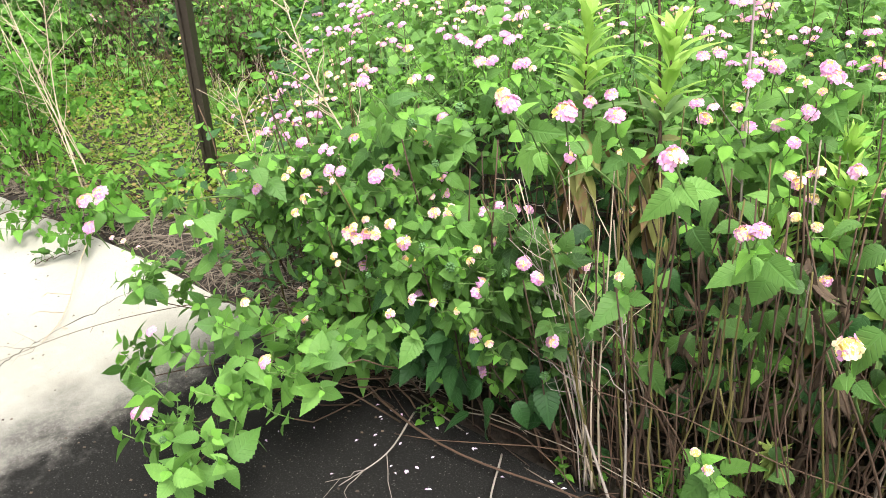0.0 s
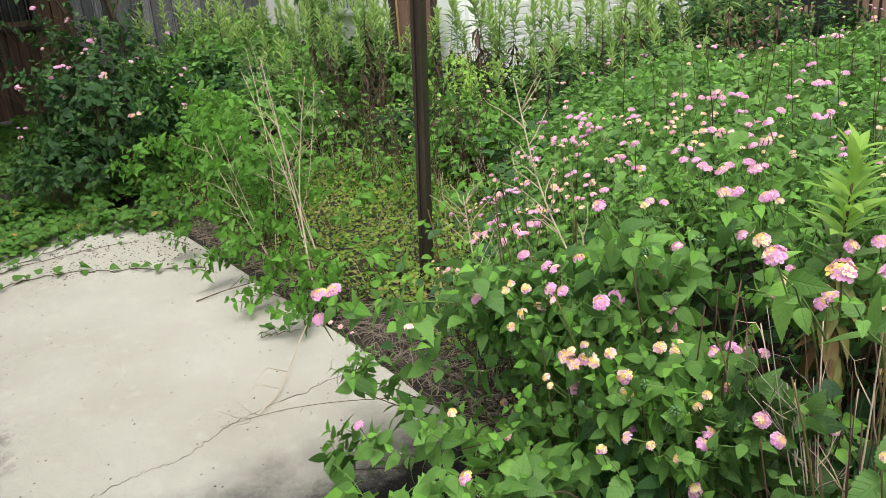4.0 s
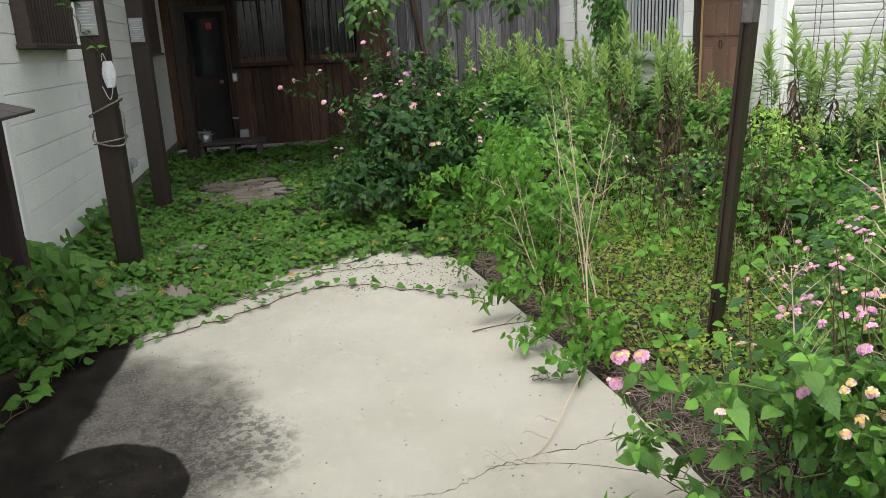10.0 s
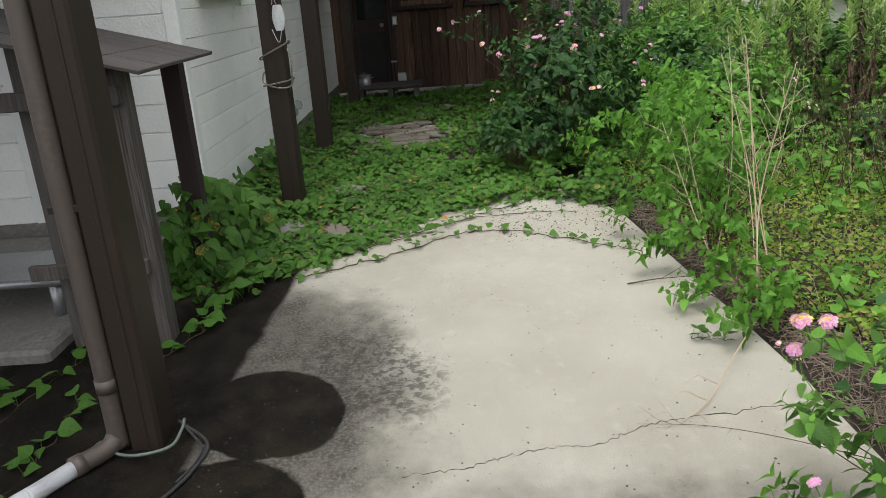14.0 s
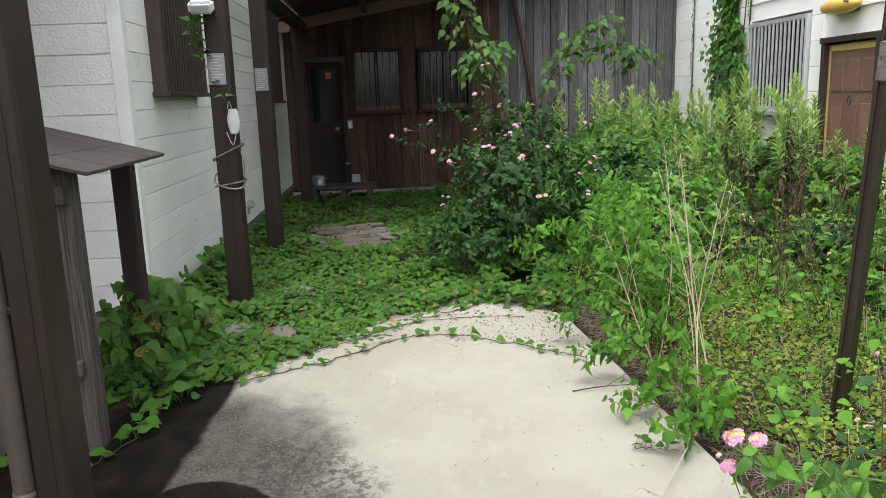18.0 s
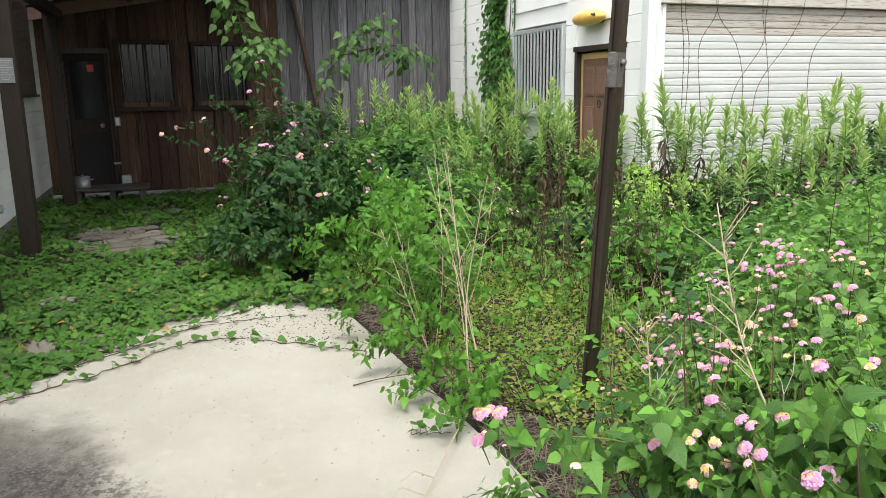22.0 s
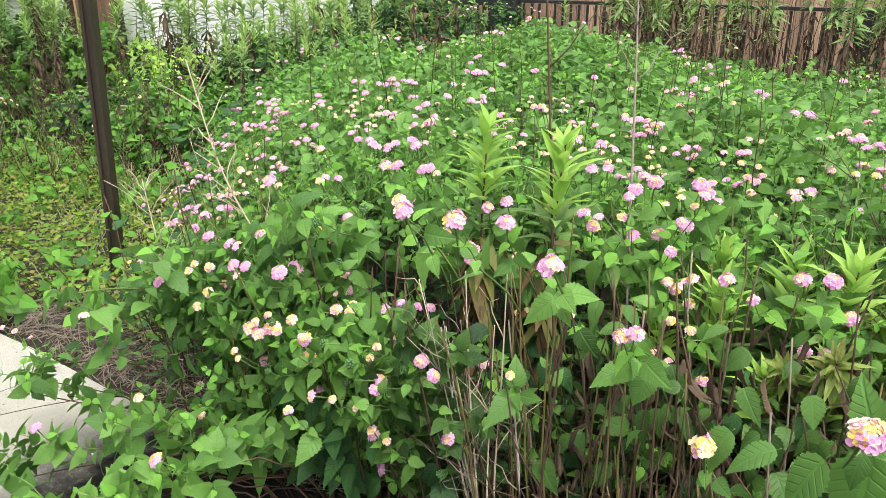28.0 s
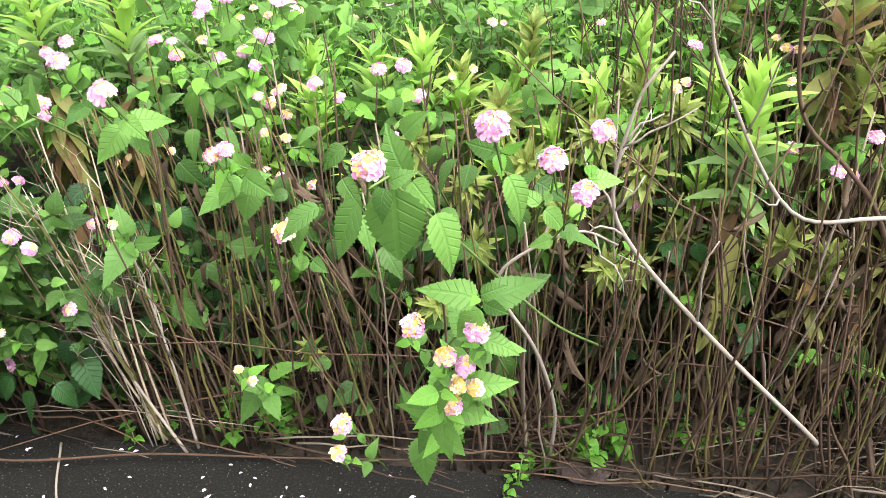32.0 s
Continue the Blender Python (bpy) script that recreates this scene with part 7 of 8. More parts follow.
branchy("bleached_branch", "arched grey dead stem in the thicket", [(0.25, 1.28, 0.0), (0.25, 1.24, 0.2), (0.20, 1.18, 0.42), (0.12, 1.15, 0.60), (0.19, 1.15, 0.69), (0.266, 1.15, 0.724), (0.33, 1.15, 0.70)], 0.0048, 1, M_DRYTWIG, 9)
branchy("bleached_branch", "crooked brown branch at the edge of the thicket", [(1.12, 1.45, 0.0), (1.0, 1.36, 0.32), (0.82, 1.30, 0.678), (0.732, 1.30, 0.791), (0.631, 1.30, 0.895), (0.591, 1.30, 1.085), (0.56, 1.30, 1.4)], 0.0062, 4, M_STEM, 10)
branchy("dry_twig", "pale dry twigs standing at the slab's edge", [(-0.62, 1.18, 0.02), (-0.72, 1.2, 0.25), (-0.80, 1.22, 0.5), (-0.86, 1.25, 0.68)], 0.004, 9, M_DRYTWIG, 11)
branchy("dry_twig", "pale dry twig standing at the slab's edge", [(-0.60, 1.20, 0.02), (-0.62, 1.22, 0.3), (-0.66, 1.25, 0.55)], 0.004, 6, M_DRYTWIG, 13)
branchy("fallen_twig", "thin dry twig lying on the concrete", [(-0.95, 1.18, 0.015), (-0.85, 1.0, 0.02), (-0.7, 0.9, 0.012), (-0.55, 0.98, 0.012)], 0.003, 5, M_DRYTWIG, 14)
branchy("fallen_twig", "thin dry twig lying on the concrete", [(-1.25, 1.16, 0.02), (-1.18, 0.98, 0.04), (-1.22, 0.84, 0.012)], 0.003, 3, M_DRYTWIG, 15)
branchy("fallen_twig", "long dry runner lying across the concrete", [(-3.31, 1.22, 0.03), (-3.0, 1.02, 0.06), (-2.70, 0.80, 0.02), (-2.58, 0.66, 0.012)], 0.004, 3, M_STRAW, 16)
branchy("fallen_twig", "thin dark runner lying across the concrete", [(-2.2, 1.22, 0.05), (-2.42, 0.96, 0.03), (-2.55, 0.75, 0.012), (-2.60, 0.52, 0.006)], 0.0018, 5, M_STEM, 17)
branchy("fallen_twig", "dry twig lying on the concrete", [(-3.89, 0.80, 0.008), (-3.90, 0.95, 0.02), (-3.86, 1.12, 0.04)], 0.004, 2, M_STEM, 18)
branchy("fallen_branch", "fallen dead branch at the end of the slab", [(-5.76, 0.60, 0.02), (-5.68, 0.82, 0.035), (-5.50, 1.10, 0.03)], 0.014, 3, M_DRYTWIG, 19)
branchy("fallen_branch", "thick runner stem lying along the slab's edge", [(-1.6, 1.18, 0.03), (-1.1, 1.10, 0.03), (-0.7, 1.16, 0.03), (-0.3, 1.2, 0.02), (0.4, 1.27, 0.02)], 0.004, 6, M_STEM, 20)
for q in range(9):
    bx, by = rngD.uniform(-4.15, -3.45), 1.36 + rngD.normal(0, 0.06)
    tx, ty, th_ = bx - rngD.uniform(0.0, 0.75), by + rngD.uniform(-0.2, 0.45), rngD.uniform(0.65, 1.3)
    bow = rngD.normal(0, 0.07)
    branchy("straw_stalk", "dry straw-coloured stalk with thin forked top", [(bx, by, 0.0), (bx * 0.65 + tx * 0.35 + bow, by * 0.6 + ty * 0.4, th_ * 0.40), (bx * 0.3 + tx * 0.7 + bow * 0.6, by * 0.25 + ty * 0.75, th_ * 0.75), (tx, ty, th_)], (0.0042, 0.0022, 0.0030)[q % 3], 8, M_STRAW, 50 + q, "straw stalks")
for q in range(15):
    bx, by = -0.71 + rngD.normal(0, 0.022), 1.245 + rngD.normal(0, 0.02)
    th_ = rngD.uniform(0.55, 0.98)
    tx, ty = -0.70 - 0.10 * th_ + rngD.normal(0, 0.055) - (0.16 if q % 4 == 0 else 0), by + rngD.uniform(-0.03, 0.10)
    branchy("straw_stalk", "pale dry stalk in a bundle leaning at the slab's edge", [(bx, by, 0.0), (bx * 0.7 + tx * 0.3 + rngD.normal(0, 0.012), by, th_ * 0.35), (bx * 0.35 + tx * 0.65, (by + ty) / 2, th_ * 0.7), (tx, ty, th_)], (0.0032, 0.0018, 0.0024)[q % 3], 3, (M_STRAW, M_DRYTWIG, M_DEADSTEM)[q % 3], 80 + q, "straw stalks")
stone_lump = thing("dark_stone", "dark rounded stone lying at the slab's edge", "stone")
bm = bmesh.new()
bmesh.ops.create_icosphere(bm, subdivisions=3, radius=1.0)
for v in bm.verts:
    v.co = Vector((v.co.x * 0.06, v.co.y * 0.03, v.co.z * 0.018)) * (1 + 0.25 * noise.noise(v.co * 2.1))
me = bpy.data.meshes.new("stone_body")
bm.to_mesh(me)
bm.free()
under("stone_body", set_mats(me, M_BLACKWOOD), stone_lump, m=pose(0.325, 1.235, 0.012, 0, 0, -6))

# ---- bright shrub along the slab's right edge ----
rngS = np.random.default_rng(61)
P, D = [], []
for _ in range(240):
    f_ = 0.24 + 0.76 * rngS.random()
    x, y = -3.55 - 2.3 * f_ + rngS.normal(0, 0.13), 1.40 + 0.12 * f_ + rngS.normal(0, 0.16)
    hmax = (0.30 + 0.62 * math.sin(min(1, f_ * 1.25) * 1.57)) * (1 - 0.5 * abs(y - 1.45))
    P.append((x, y, rngS.uniform(0.08, 1.0) ** 0.7 * hmax)), D.append((rngS.normal(0, 0.5), -0.25 + rngS.normal(0, 0.5), 0.6))
for line_ in ([(-3.9, 1.4, 0.25), (-3.95, 1.18, 0.22), (-4.0, 0.98, 0.10)], [(-3.6, 1.38, 0.2), (-3.58, 1.2, 0.16), (-3.55, 1.05, 0.05)], [(-4.3, 1.4, 0.3), (-4.5, 1.15, 0.3), (-4.62, 0.95, 0.16)], [(-3.35, 1.4, 0.15), (-3.25, 1.25, 0.16), (-3.12, 1.12, 0.08)], [(-5.2, 1.4, 0.5), (-5.4, 1.1, 0.55), (-5.5, 0.85, 0.42)]):
    for p in chain_pts(line_, 5):
        for _ in range(2):
            P.append(p + rngS.normal(0, 0.03, 3)), D.append((rngS.normal(0, 0.4), -0.6, 0.3))
P, D = np.array(P), np.array(D)
for q, (a, b) in enumerate(((-3.95, -2.9), (-4.7, -3.95), (-6.6, -4.7))):
    sel = (P[:, 0] >= a) & (P[:, 0] < b)
    lantana("edge_shrub", "bright green leafy shrub leaning over the slab's edge", 700 + q, P[sel], D[sel], rngS.uniform(0.08, 0.18, sel.sum()), 0.070, 4, LF_MID, 0.0, mats=(M_SHRUB, M_SHRUB), base=((a + b) / 2, 1.45), n_base=30, berries=0.0, group="edge shrubs")

# ---- low weeds in the clearing ----
rngW = np.random.default_rng(71)


def weed_patch(name, label, n_, rx, ry, hmax, size, mat, shape, keep, lift=0.0, tiltn=0.45):
    s_ = Soup()
    P = []
    while len(P) < n_:
        x, y = rngW.uniform(*rx), rngW.uniform(*ry)
        if keep(x, y):
            P.append((x, y, rngW.random() ** 1.5 * hmax * (0.6 + 0.6 * noise.noise((x * 2.5, y * 2.5, 1.0)) + 0.4) + lift))
    P = np.array(P)
    az = rngW.uniform(0, 6.28, n_)
    A = np.stack([np.cos(az), np.sin(az), rngW.normal(0.15, 0.3, n_)], 1)
    N = np.stack([rngW.normal(0, tiltn, n_), rngW.normal(0, tiltn, n_), np.ones(n_)], 1)
    put_leaves(s_, shape, P, A, N, size * rngW.uniform(0.6, 1.3, n_))
    return tagged(new(name, s_.mesh(name, mat)), label, "weeds", kind="stuff")


def clearing(x, y):
    return x < field_left(y) + 0.25 and not (x > -3.3 and y < 1.5) and y > 1.30


weed_patch("low_weeds", "low yellow-green weeds covering the clearing floor", 24000, (-6.6, -2.3), (1.3, 4.3), 0.16, 0.024, M_WEED, LF_OVAL, clearing, -0.03, 0.9)
weed_patch("taller_weeds", "taller soft green weeds in the clearing", 3000, (-7.4, -2.6), (1.5, 5.5), 0.38, 0.070, M_SHRUB, LF_MID, lambda x, y: clearing(x, y) and noise.noise((x * 1.3, y * 1.3, 8.0)) > -0.05 + (0.25 if x > -4.6 and y < 2.9 else -0.25), 0.0)
# undergrowth takes the darker leaf, so its shade is in the colour
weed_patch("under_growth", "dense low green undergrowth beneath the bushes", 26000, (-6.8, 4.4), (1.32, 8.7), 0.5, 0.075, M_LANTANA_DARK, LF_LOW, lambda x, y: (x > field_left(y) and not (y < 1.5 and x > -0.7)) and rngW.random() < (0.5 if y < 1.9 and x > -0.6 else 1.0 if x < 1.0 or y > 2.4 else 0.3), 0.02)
weed_patch("canopy_leaves", "mass of lantana leaves filling the overgrown field", 36000, (-6.8, 4.4), (1.9, 8.7), 0.06, 0.056, M_LANTANA, LF_MID, lambda x, y: x > field_left(y) + 0.1 and (x < -3.3 or y < 6.6), 0.0, 0.95)
me = bpy.data.objects["canopy_leaves"].data
co = np.empty(len(me.vertices) * 3, np.float32)
me.vertices.foreach_get("co", co)
co = co.reshape(-1, 15 + 2, 3) if len(LF_MID[0]) == 17 else co.reshape(-1, len(LF_MID[0]), 3)
lift_ = np.array([canopy(*c[1, :2].tolist()) for c in co]) - np.abs(rngW.normal(0, 0.15, len(co)))
co[:, :, 2] += lift_[:, None]
me.vertices.foreach_set("co", co.ravel())
clear_stems, brown_stems = Soup(), Soup()
for _ in range(420):
    x, y = rngW.uniform(-6.4, -2.7), rngW.uniform(1.4, 3.9)
    if clearing(x, y):
        a = np.array([x, y, -0.04])
        b = a + [rngW.normal(0, 0.10), rngW.normal(0, 0.10), rngW.uniform(0.08, 0.5) * (1 if y > 2.4 else 0.5)]
        clear_stems.add(*tube(curve_pts(a, b, 0.02, 5, 0.01, rngW), 0.0022, 0.001, 4))
for _ in range(170):
    a = np.array([rngW.uniform(-7.6, -4.6), rngW.uniform(2.3, 4.3), -0.04])
    if a[0] < field_left(a[1]):
        cp = curve_pts(a, a + [rngW.normal(0, 0.16), rngW.normal(0, 0.16), rngW.uniform(0.45, 1.1)], 0.0, 7, 0.02, rngW)
        brown_stems.add(*tube(cp, 0.0034, 0.0014, 4))
        for k in (3, 4, 5):
            brown_stems.add(*tube(curve_pts(cp[k], cp[k] + [rngW.normal(0, 0.09), rngW.normal(0, 0.09), rngW.uniform(0.05, 0.2)], 0, 4, 0.01, rngW), 0.0016, 0.0009, 4))
for _ in range(420):
    a = np.array([rngW.uniform(-3.4, 4.6), rngW.uniform(6.7, 8.6), -0.04])
    cp = curve_pts(a, a + [rngW.normal(0, 0.14), rngW.normal(0, 0.10), rngW.uniform(0.6, 1.5)], 0.0, 6, 0.02, rngW)
    brown_stems.add(*tube(cp, rngW.uniform(0.004, 0.008), 0.002, 4))
    if rngW.random() < 0.4:
        brown_stems.add(*tube(curve_pts(cp[3], cp[3] + [rngW.normal(0, 0.2), rngW.normal(0, 0.1), rngW.uniform(0.1, 0.35)], 0, 4, 0.01, rngW), 0.003, 0.0012, 4))
tagged(new("brown_weed_stems", brown_stems.mesh("brown_weed_stems", M_DEADSTEM)), "tall thin brown stems standing behind the clearing", "stems", kind="stuff")
tagged(new("clearing_stems", clear_stems.mesh("clearing_stems", M_STRAW)), "thin dry and brown stems among the low weeds", "stems", kind="stuff")
blades = Soup()
for cx, cy, k, hh in ((-4.35, 2.65, 110, 0.34), (-4.1, 2.9, 80, 0.30), (-4.7, 2.3, 60, 0.26), (-5.3, 2.7, 60, 0.36), (-3.9, 2.3, 60, 0.25), (2.2, 6.8, 60, 0.4)):
    for _ in range(k):
        b = np.array([cx + rngW.normal(0, 0.11), cy + rngW.normal(0, 0.11), -0.04])
        az, ln = rngW.uniform(0, 6.28), hh * rngW.uniform(0.6, 1.25)
        out = np.array([math.cos(az), math.sin(az), 0]) * ln * rngW.uniform(0.15, 0.55)
        sd = np.array([-math.sin(az), math.cos(az), 0]) * 0.0035
        V = []
        for f_ in (0, 0.4, 0.75, 1.0):
            c = b + out * f_**2 + np.array([0, 0, ln * (f_ - 0.25 * f_**3)])
            V += [c - sd * (1 - f_), c + sd * (1 - f_)]
        blades.add(V, [t3 for r_ in range(3) for t3 in ((2 * r_, 2 * r_ + 1, 2 * r_ + 3), (2 * r_, 2 * r_ + 3, 2 * r_ + 2))])
tagged(new("grass_tufts", blades.mesh("grass_tufts", M_GRASS)), "tufts of thin green grass in the clearing", "grass", kind="stuff")

# ---- creeping vine over the passage and the slab's end ----
rngV = np.random.default_rng(81)


def slab_curve(y):
    """Where the creeper's edge crosses the slab, as x for each y."""
    return float(np.interp(y, [-1.7, -1.15, -0.95, -0.66, -0.1, 0.3, 0.6, 1.1], [-3.9, -4.05, -4.36, -4.62, -5.38, -5.50, -5.55, -5.20]))


s_ = Soup()
P = []
while len(P) < 21000:
    x, y = rngV.uniform(-12.6 if rngV.random() < 0.66 else -7.2, -3.9), rngV.uniform(-1.72, 2.4)
    if x > slab_curve(min(y, 1.1)) - abs(rngV.normal(0, 0.12)) or (y > 1.2 and x > -6.3):
        continue
    if x < -8 and rngV.random() < 0.25:
        continue
    bare_ = noise.noise((x * 1.7, y * 1.7, 4.0)) + (0.62 if -9.6 < x < -8.1 and -1.05 < y < -0.15 else 0) + (0.3 if -11.3 < x < -10 and -0.7 < y < 0.4 else 0)
    if bare_ > 0.50:
        continue
    hill = 0.05 + 0.13 * max(0, noise.noise((x * 2.2, y * 2.2, 6.0))) + 0.32 * max(0, (-1.35 - y)) + (0.10 if y > 0.6 else 0)
    P.append((x, y, -0.02 + rngV.random() ** 0.6 * hill))
P = np.array(P)
az = rngV.uniform(0, 6.28, len(P))
near_ = P[:, 0] > -8
A = np.stack([np.cos(az) + 0.5, np.sin(az), rngV.normal(-0.1, 0.25, len(P))], 1)
N = np.stack([0.35 + rngV.normal(0, 0.35, len(P)), 0.1 + rngV.normal(0, 0.35, len(P)), np.ones(len(P))], 1)
put_leaves(s_, LF_HEART, P[near_], A[near_], N[near_], rngV.uniform(0.036, 0.070, near_.sum()))
put_leaves(s_, LF_HEART_LOW, P[~near_], A[~near_], N[~near_], rngV.uniform(0.042, 0.07, (~near_).sum()))
tagged(new("creeping_vine", s_.mesh("creeping_vine", M_VINE)), "creeping vine with heart-shaped leaves covering the passage ground", "vine", kind="stuff")


def runner(label, pts, n_leaf, leaf, r_, seed, mat=M_VINE, both=0.35):
    """A trailing stem with leaves standing along it, each leaf a part."""
    rng = np.random.default_rng(seed)
    t_ = thing("vine_runner", label, "vine", "vine runners")
    cp = chain_pts(pts, 8)
    cp[1:-1] += rng.normal(0, 0.012, cp[1:-1].shape) * [1, 1, 0.2]
    tube_part("stem", cp, r_, r_ * 0.6, M_STEM, t_, sides=5)
    for q in range(n_leaf):
        p = cp[int((q + rng.uniform(0.1, 0.9)) / n_leaf * (len(cp) - 1))]
        for _ in range(1 + (rng.random() < both)):
            az = rng.uniform(0, 6.28)
            one = Soup()
            base_ = p + np.array([math.cos(az) * 0.02, math.sin(az) * 0.02, rng.uniform(0.015, 0.04)])
            put_leaves(one, LF_HEART, base_[None], np.array([[math.cos(az), math.sin(az), rng.normal(0.0, 0.25)]]), np.array([[0.3 + rng.normal(0, 0.3), rng.normal(0, 0.3), 1.0]]), leaf * rng.uniform(0.6, 1.25))
            one.add(*tube(np.stack([p, base_]), 0.0012, 0.001, 4))
            under("leaf", one.mesh("leaf", mat), t_)


runner("thin vine trailing across the concrete", [(-4.28, -0.98, 0.01), (-4.45, -0.66, 0.01), (-4.69, -0.31, 0.01), (-4.92, -0.03, 0.012), (-4.93, 0.26, 0.01), (-4.76, 0.53, 0.01), (-4.56, 0.78, 0.01), (-4.33, 0.99, 0.02)], 34, 0.055, 0.0035, 1)
runner("thin vine trailing across the concrete", [(-4.5, -0.95, 0.01), (-4.75, -0.6, 0.01), (-5.05, -0.2, 0.012), (-5.35, 0.15, 0.01), (-5.6, 0.5, 0.01)], 26, 0.055, 0.0035, 2)
runner("thin vine trailing across the concrete", [(-4.3, -1.05, 0.01), (-4.6, -0.8, 0.012), (-4.9, -0.45, 0.01), (-5.2, -0.05, 0.01), (-5.3, 0.4, 0.01), (-5.25, 0.8, 0.01)], 22, 0.05, 0.003, 3)
runner("small sprig of vine on the concrete", [(-3.23, 0.91, 0.01), (-3.20, 0.98, 0.02), (-3.16, 1.08, 0.02)], 7, 0.045, 0.002, 4)
runner("young vine creeping on the damp concrete", [(-2.05, -1.75, 0.0), (-2.45, -1.62, 0.0), (-2.8, -1.62, 0.0), (-3.1, -1.68, 0.0)], 11, 0.085, 0.003, 5, both=0.7)
runner("young vine creeping on the damp concrete", [(-2.2, -2.1, 0.0), (-2.7, -1.95, 0.0), (-3.2, -1.85, 0.0), (-3.5, -1.75, 0.02)], 10, 0.085, 0.003, 6, both=0.7)
runner("young vine creeping on the damp concrete", [(-1.9, -1.62, 0.0), (-2.15, -1.5, 0.0), (-2.4, -1.62, 0.0)], 5, 0.08, 0.003, 7, both=0.7)
runner("young vine creeping on the damp concrete", [(-1.95, -1.95, 0.0), (-2.3, -1.85, 0.0), (-2.75, -1.8, 0.0)], 9, 0.085, 0.003, 11, both=0.7)
runner("young vine creeping on the damp concrete", [(-2.5, -2.35, 0.0), (-2.9, -2.2, 0.0), (-3.3, -2.05, 0.0)], 9, 0.085, 0.003, 12, both=0.7)
runner("vine leaves at the foot of the lean-to post", [(-3.35, -1.45, 0.0), (-3.6, -1.32, 0.02), (-3.85, -1.26, 0.04)], 9, 0.08, 0.003, 13, both=0.7)
runner("vine climbing out beside the lean-to post", [(-3.75, -1.32, 0.0), (-3.95, -1.28, 0.05), (-4.15, -1.22, 0.08), (-4.35, -1.25, 0.12)], 14, 0.085, 0.003, 8, both=0.8)
# heap of vine at the corner of the lean-to and up the wall
s_, st = Soup(), Soup()
k = 800
P = np.column_stack([rngV.normal(-4.95, 0.42, k), -1.66 + np.abs(rngV.normal(0, 0.14, k)), rngV.random(k)])
P[:, 0] = np.minimum(P[:, 0], -4.2 - 0.1 * rngV.random(k))
P[:, 2] = P[:, 2] ** 0.8 * np.clip(0.62 - 0.35 * np.abs(P[:, 0] + 4.6) - 0.55 * np.abs(P[:, 1] + 1.6), 0.06, 1)
A = np.column_stack([0.5 + rngV.normal(0, 0.45, k), 0.45 + rngV.normal(0, 0.45, k), -0.55 + rngV.normal(0, 0.3, k)])
N = np.column_stack([0.7 + rngV.normal(0, 0.25, k), 0.4 + rngV.normal(0, 0.25, k), np.full(k, 1.1)])
put_leaves(s_, LF_HEART, P, A, N, rngV.uniform(0.06, 0.115, k), 0.85)
for q in range(26):
    a = P[rngV.integers(k)]
    st.add(*tube(curve_pts([a[0] - 0.1, -1.7, 0.0], a, 0.06, 6, 0.015, rngV), 0.003, 0.002, 4))
heap = thing("vine_heap", "thick heap of heart-leaved vine at the foot of the wall", "vine")
under("foliage", s_.mesh("foliage", M_VINE), heap, kind="stuff")
under("stem_tangle", st.mesh("stem_tangle", M_STEM), heap, kind="stuff")
s_ = Soup()
k = 260
P = np.column_stack([rngV.uniform(-8.0, -5.3, k), np.full(k, WY + 0.05) + np.abs(rngV.normal(0, 0.07, k)), rngV.random(k) ** 1.6 * 0.32])
put_leaves(s_, LF_HEART, P, np.column_stack([rngV.normal(0.2, 0.5, k), np.abs(rngV.normal(0.5, 0.3, k)), rngV.normal(-0.3, 0.4, k)]), np.column_stack([np.full(k, 0.5), np.full(k, 0.6), np.full(k, 0.8)]), rngV.uniform(0.06, 0.1, k))
tagged(new("wall_foot_vine", s_.mesh("wall_foot_vine", M_VINE)), "vine leaves climbing the foot of the white wall", "vine", kind="stuff")
runner("vine hanging down the steel post", [(-5.93, -1.40, 2.15), (-5.93, -1.42, 1.98), (-5.93, -1.38, 1.80)], 14, 0.07, 0.003, 9, both=0.8)
runner("vine stalk holding the hung mask", [(-5.93, -1.40, 1.90), (-5.93, -1.33, 1.70), (-5.92, -1.25, 1.55), (-5.91, -1.22, 1.50)], 3, 0.075, 0.003, 10, both=0.5)

# ---- paving stones in the passage ----
paving = thing("passage_paving", "broken pale paving stones half covered by vine", "paving", kind="structure")
for q in range(11):
    x, y = (rngV.uniform(-9.7, -8.0), rngV.uniform(-1.15, -0.1)) if q < 7 else (rngV.uniform(-11.3, -10.1), rngV.uniform(-0.6, 0.3))
    under("paving_stone", bevel_box("paving_stone", rngV.uniform(0.25, 0.5), rngV.uniform(0.22, 0.4), 0.04, M_STONE, 0.012), paving, m=pose(x, y, -0.03 + 0.004 * q * 0.3, rngV.normal(0, 1), rngV.normal(0, 1), rngV.uniform(0, 90)))
for q in range(7):
    under("paving_board", bevel_box("paving_board", 0.17, rngV.uniform(0.7, 1.05), 0.03, M_PALEBOARD, 0.006), paving, "old grey board lying on the ground", m=pose(-9.45 + 0.2 * q, -0.6 + rngV.normal(0, 0.08), -0.012 + 0.004 * (q % 2), rngV.normal(0, 1.0), rngV.normal(0, 1.0), rngV.normal(8, 12)))
for x, y in ((-5.3, -1.2), (-6.3, -0.9)):
    under("paving_stone", bevel_box("paving_stone", 0.26, 0.22, 0.05, M_STONE, 0.012), paving, m=pose(x, y, 0.0, 1, -1, rngV.uniform(0, 90)))

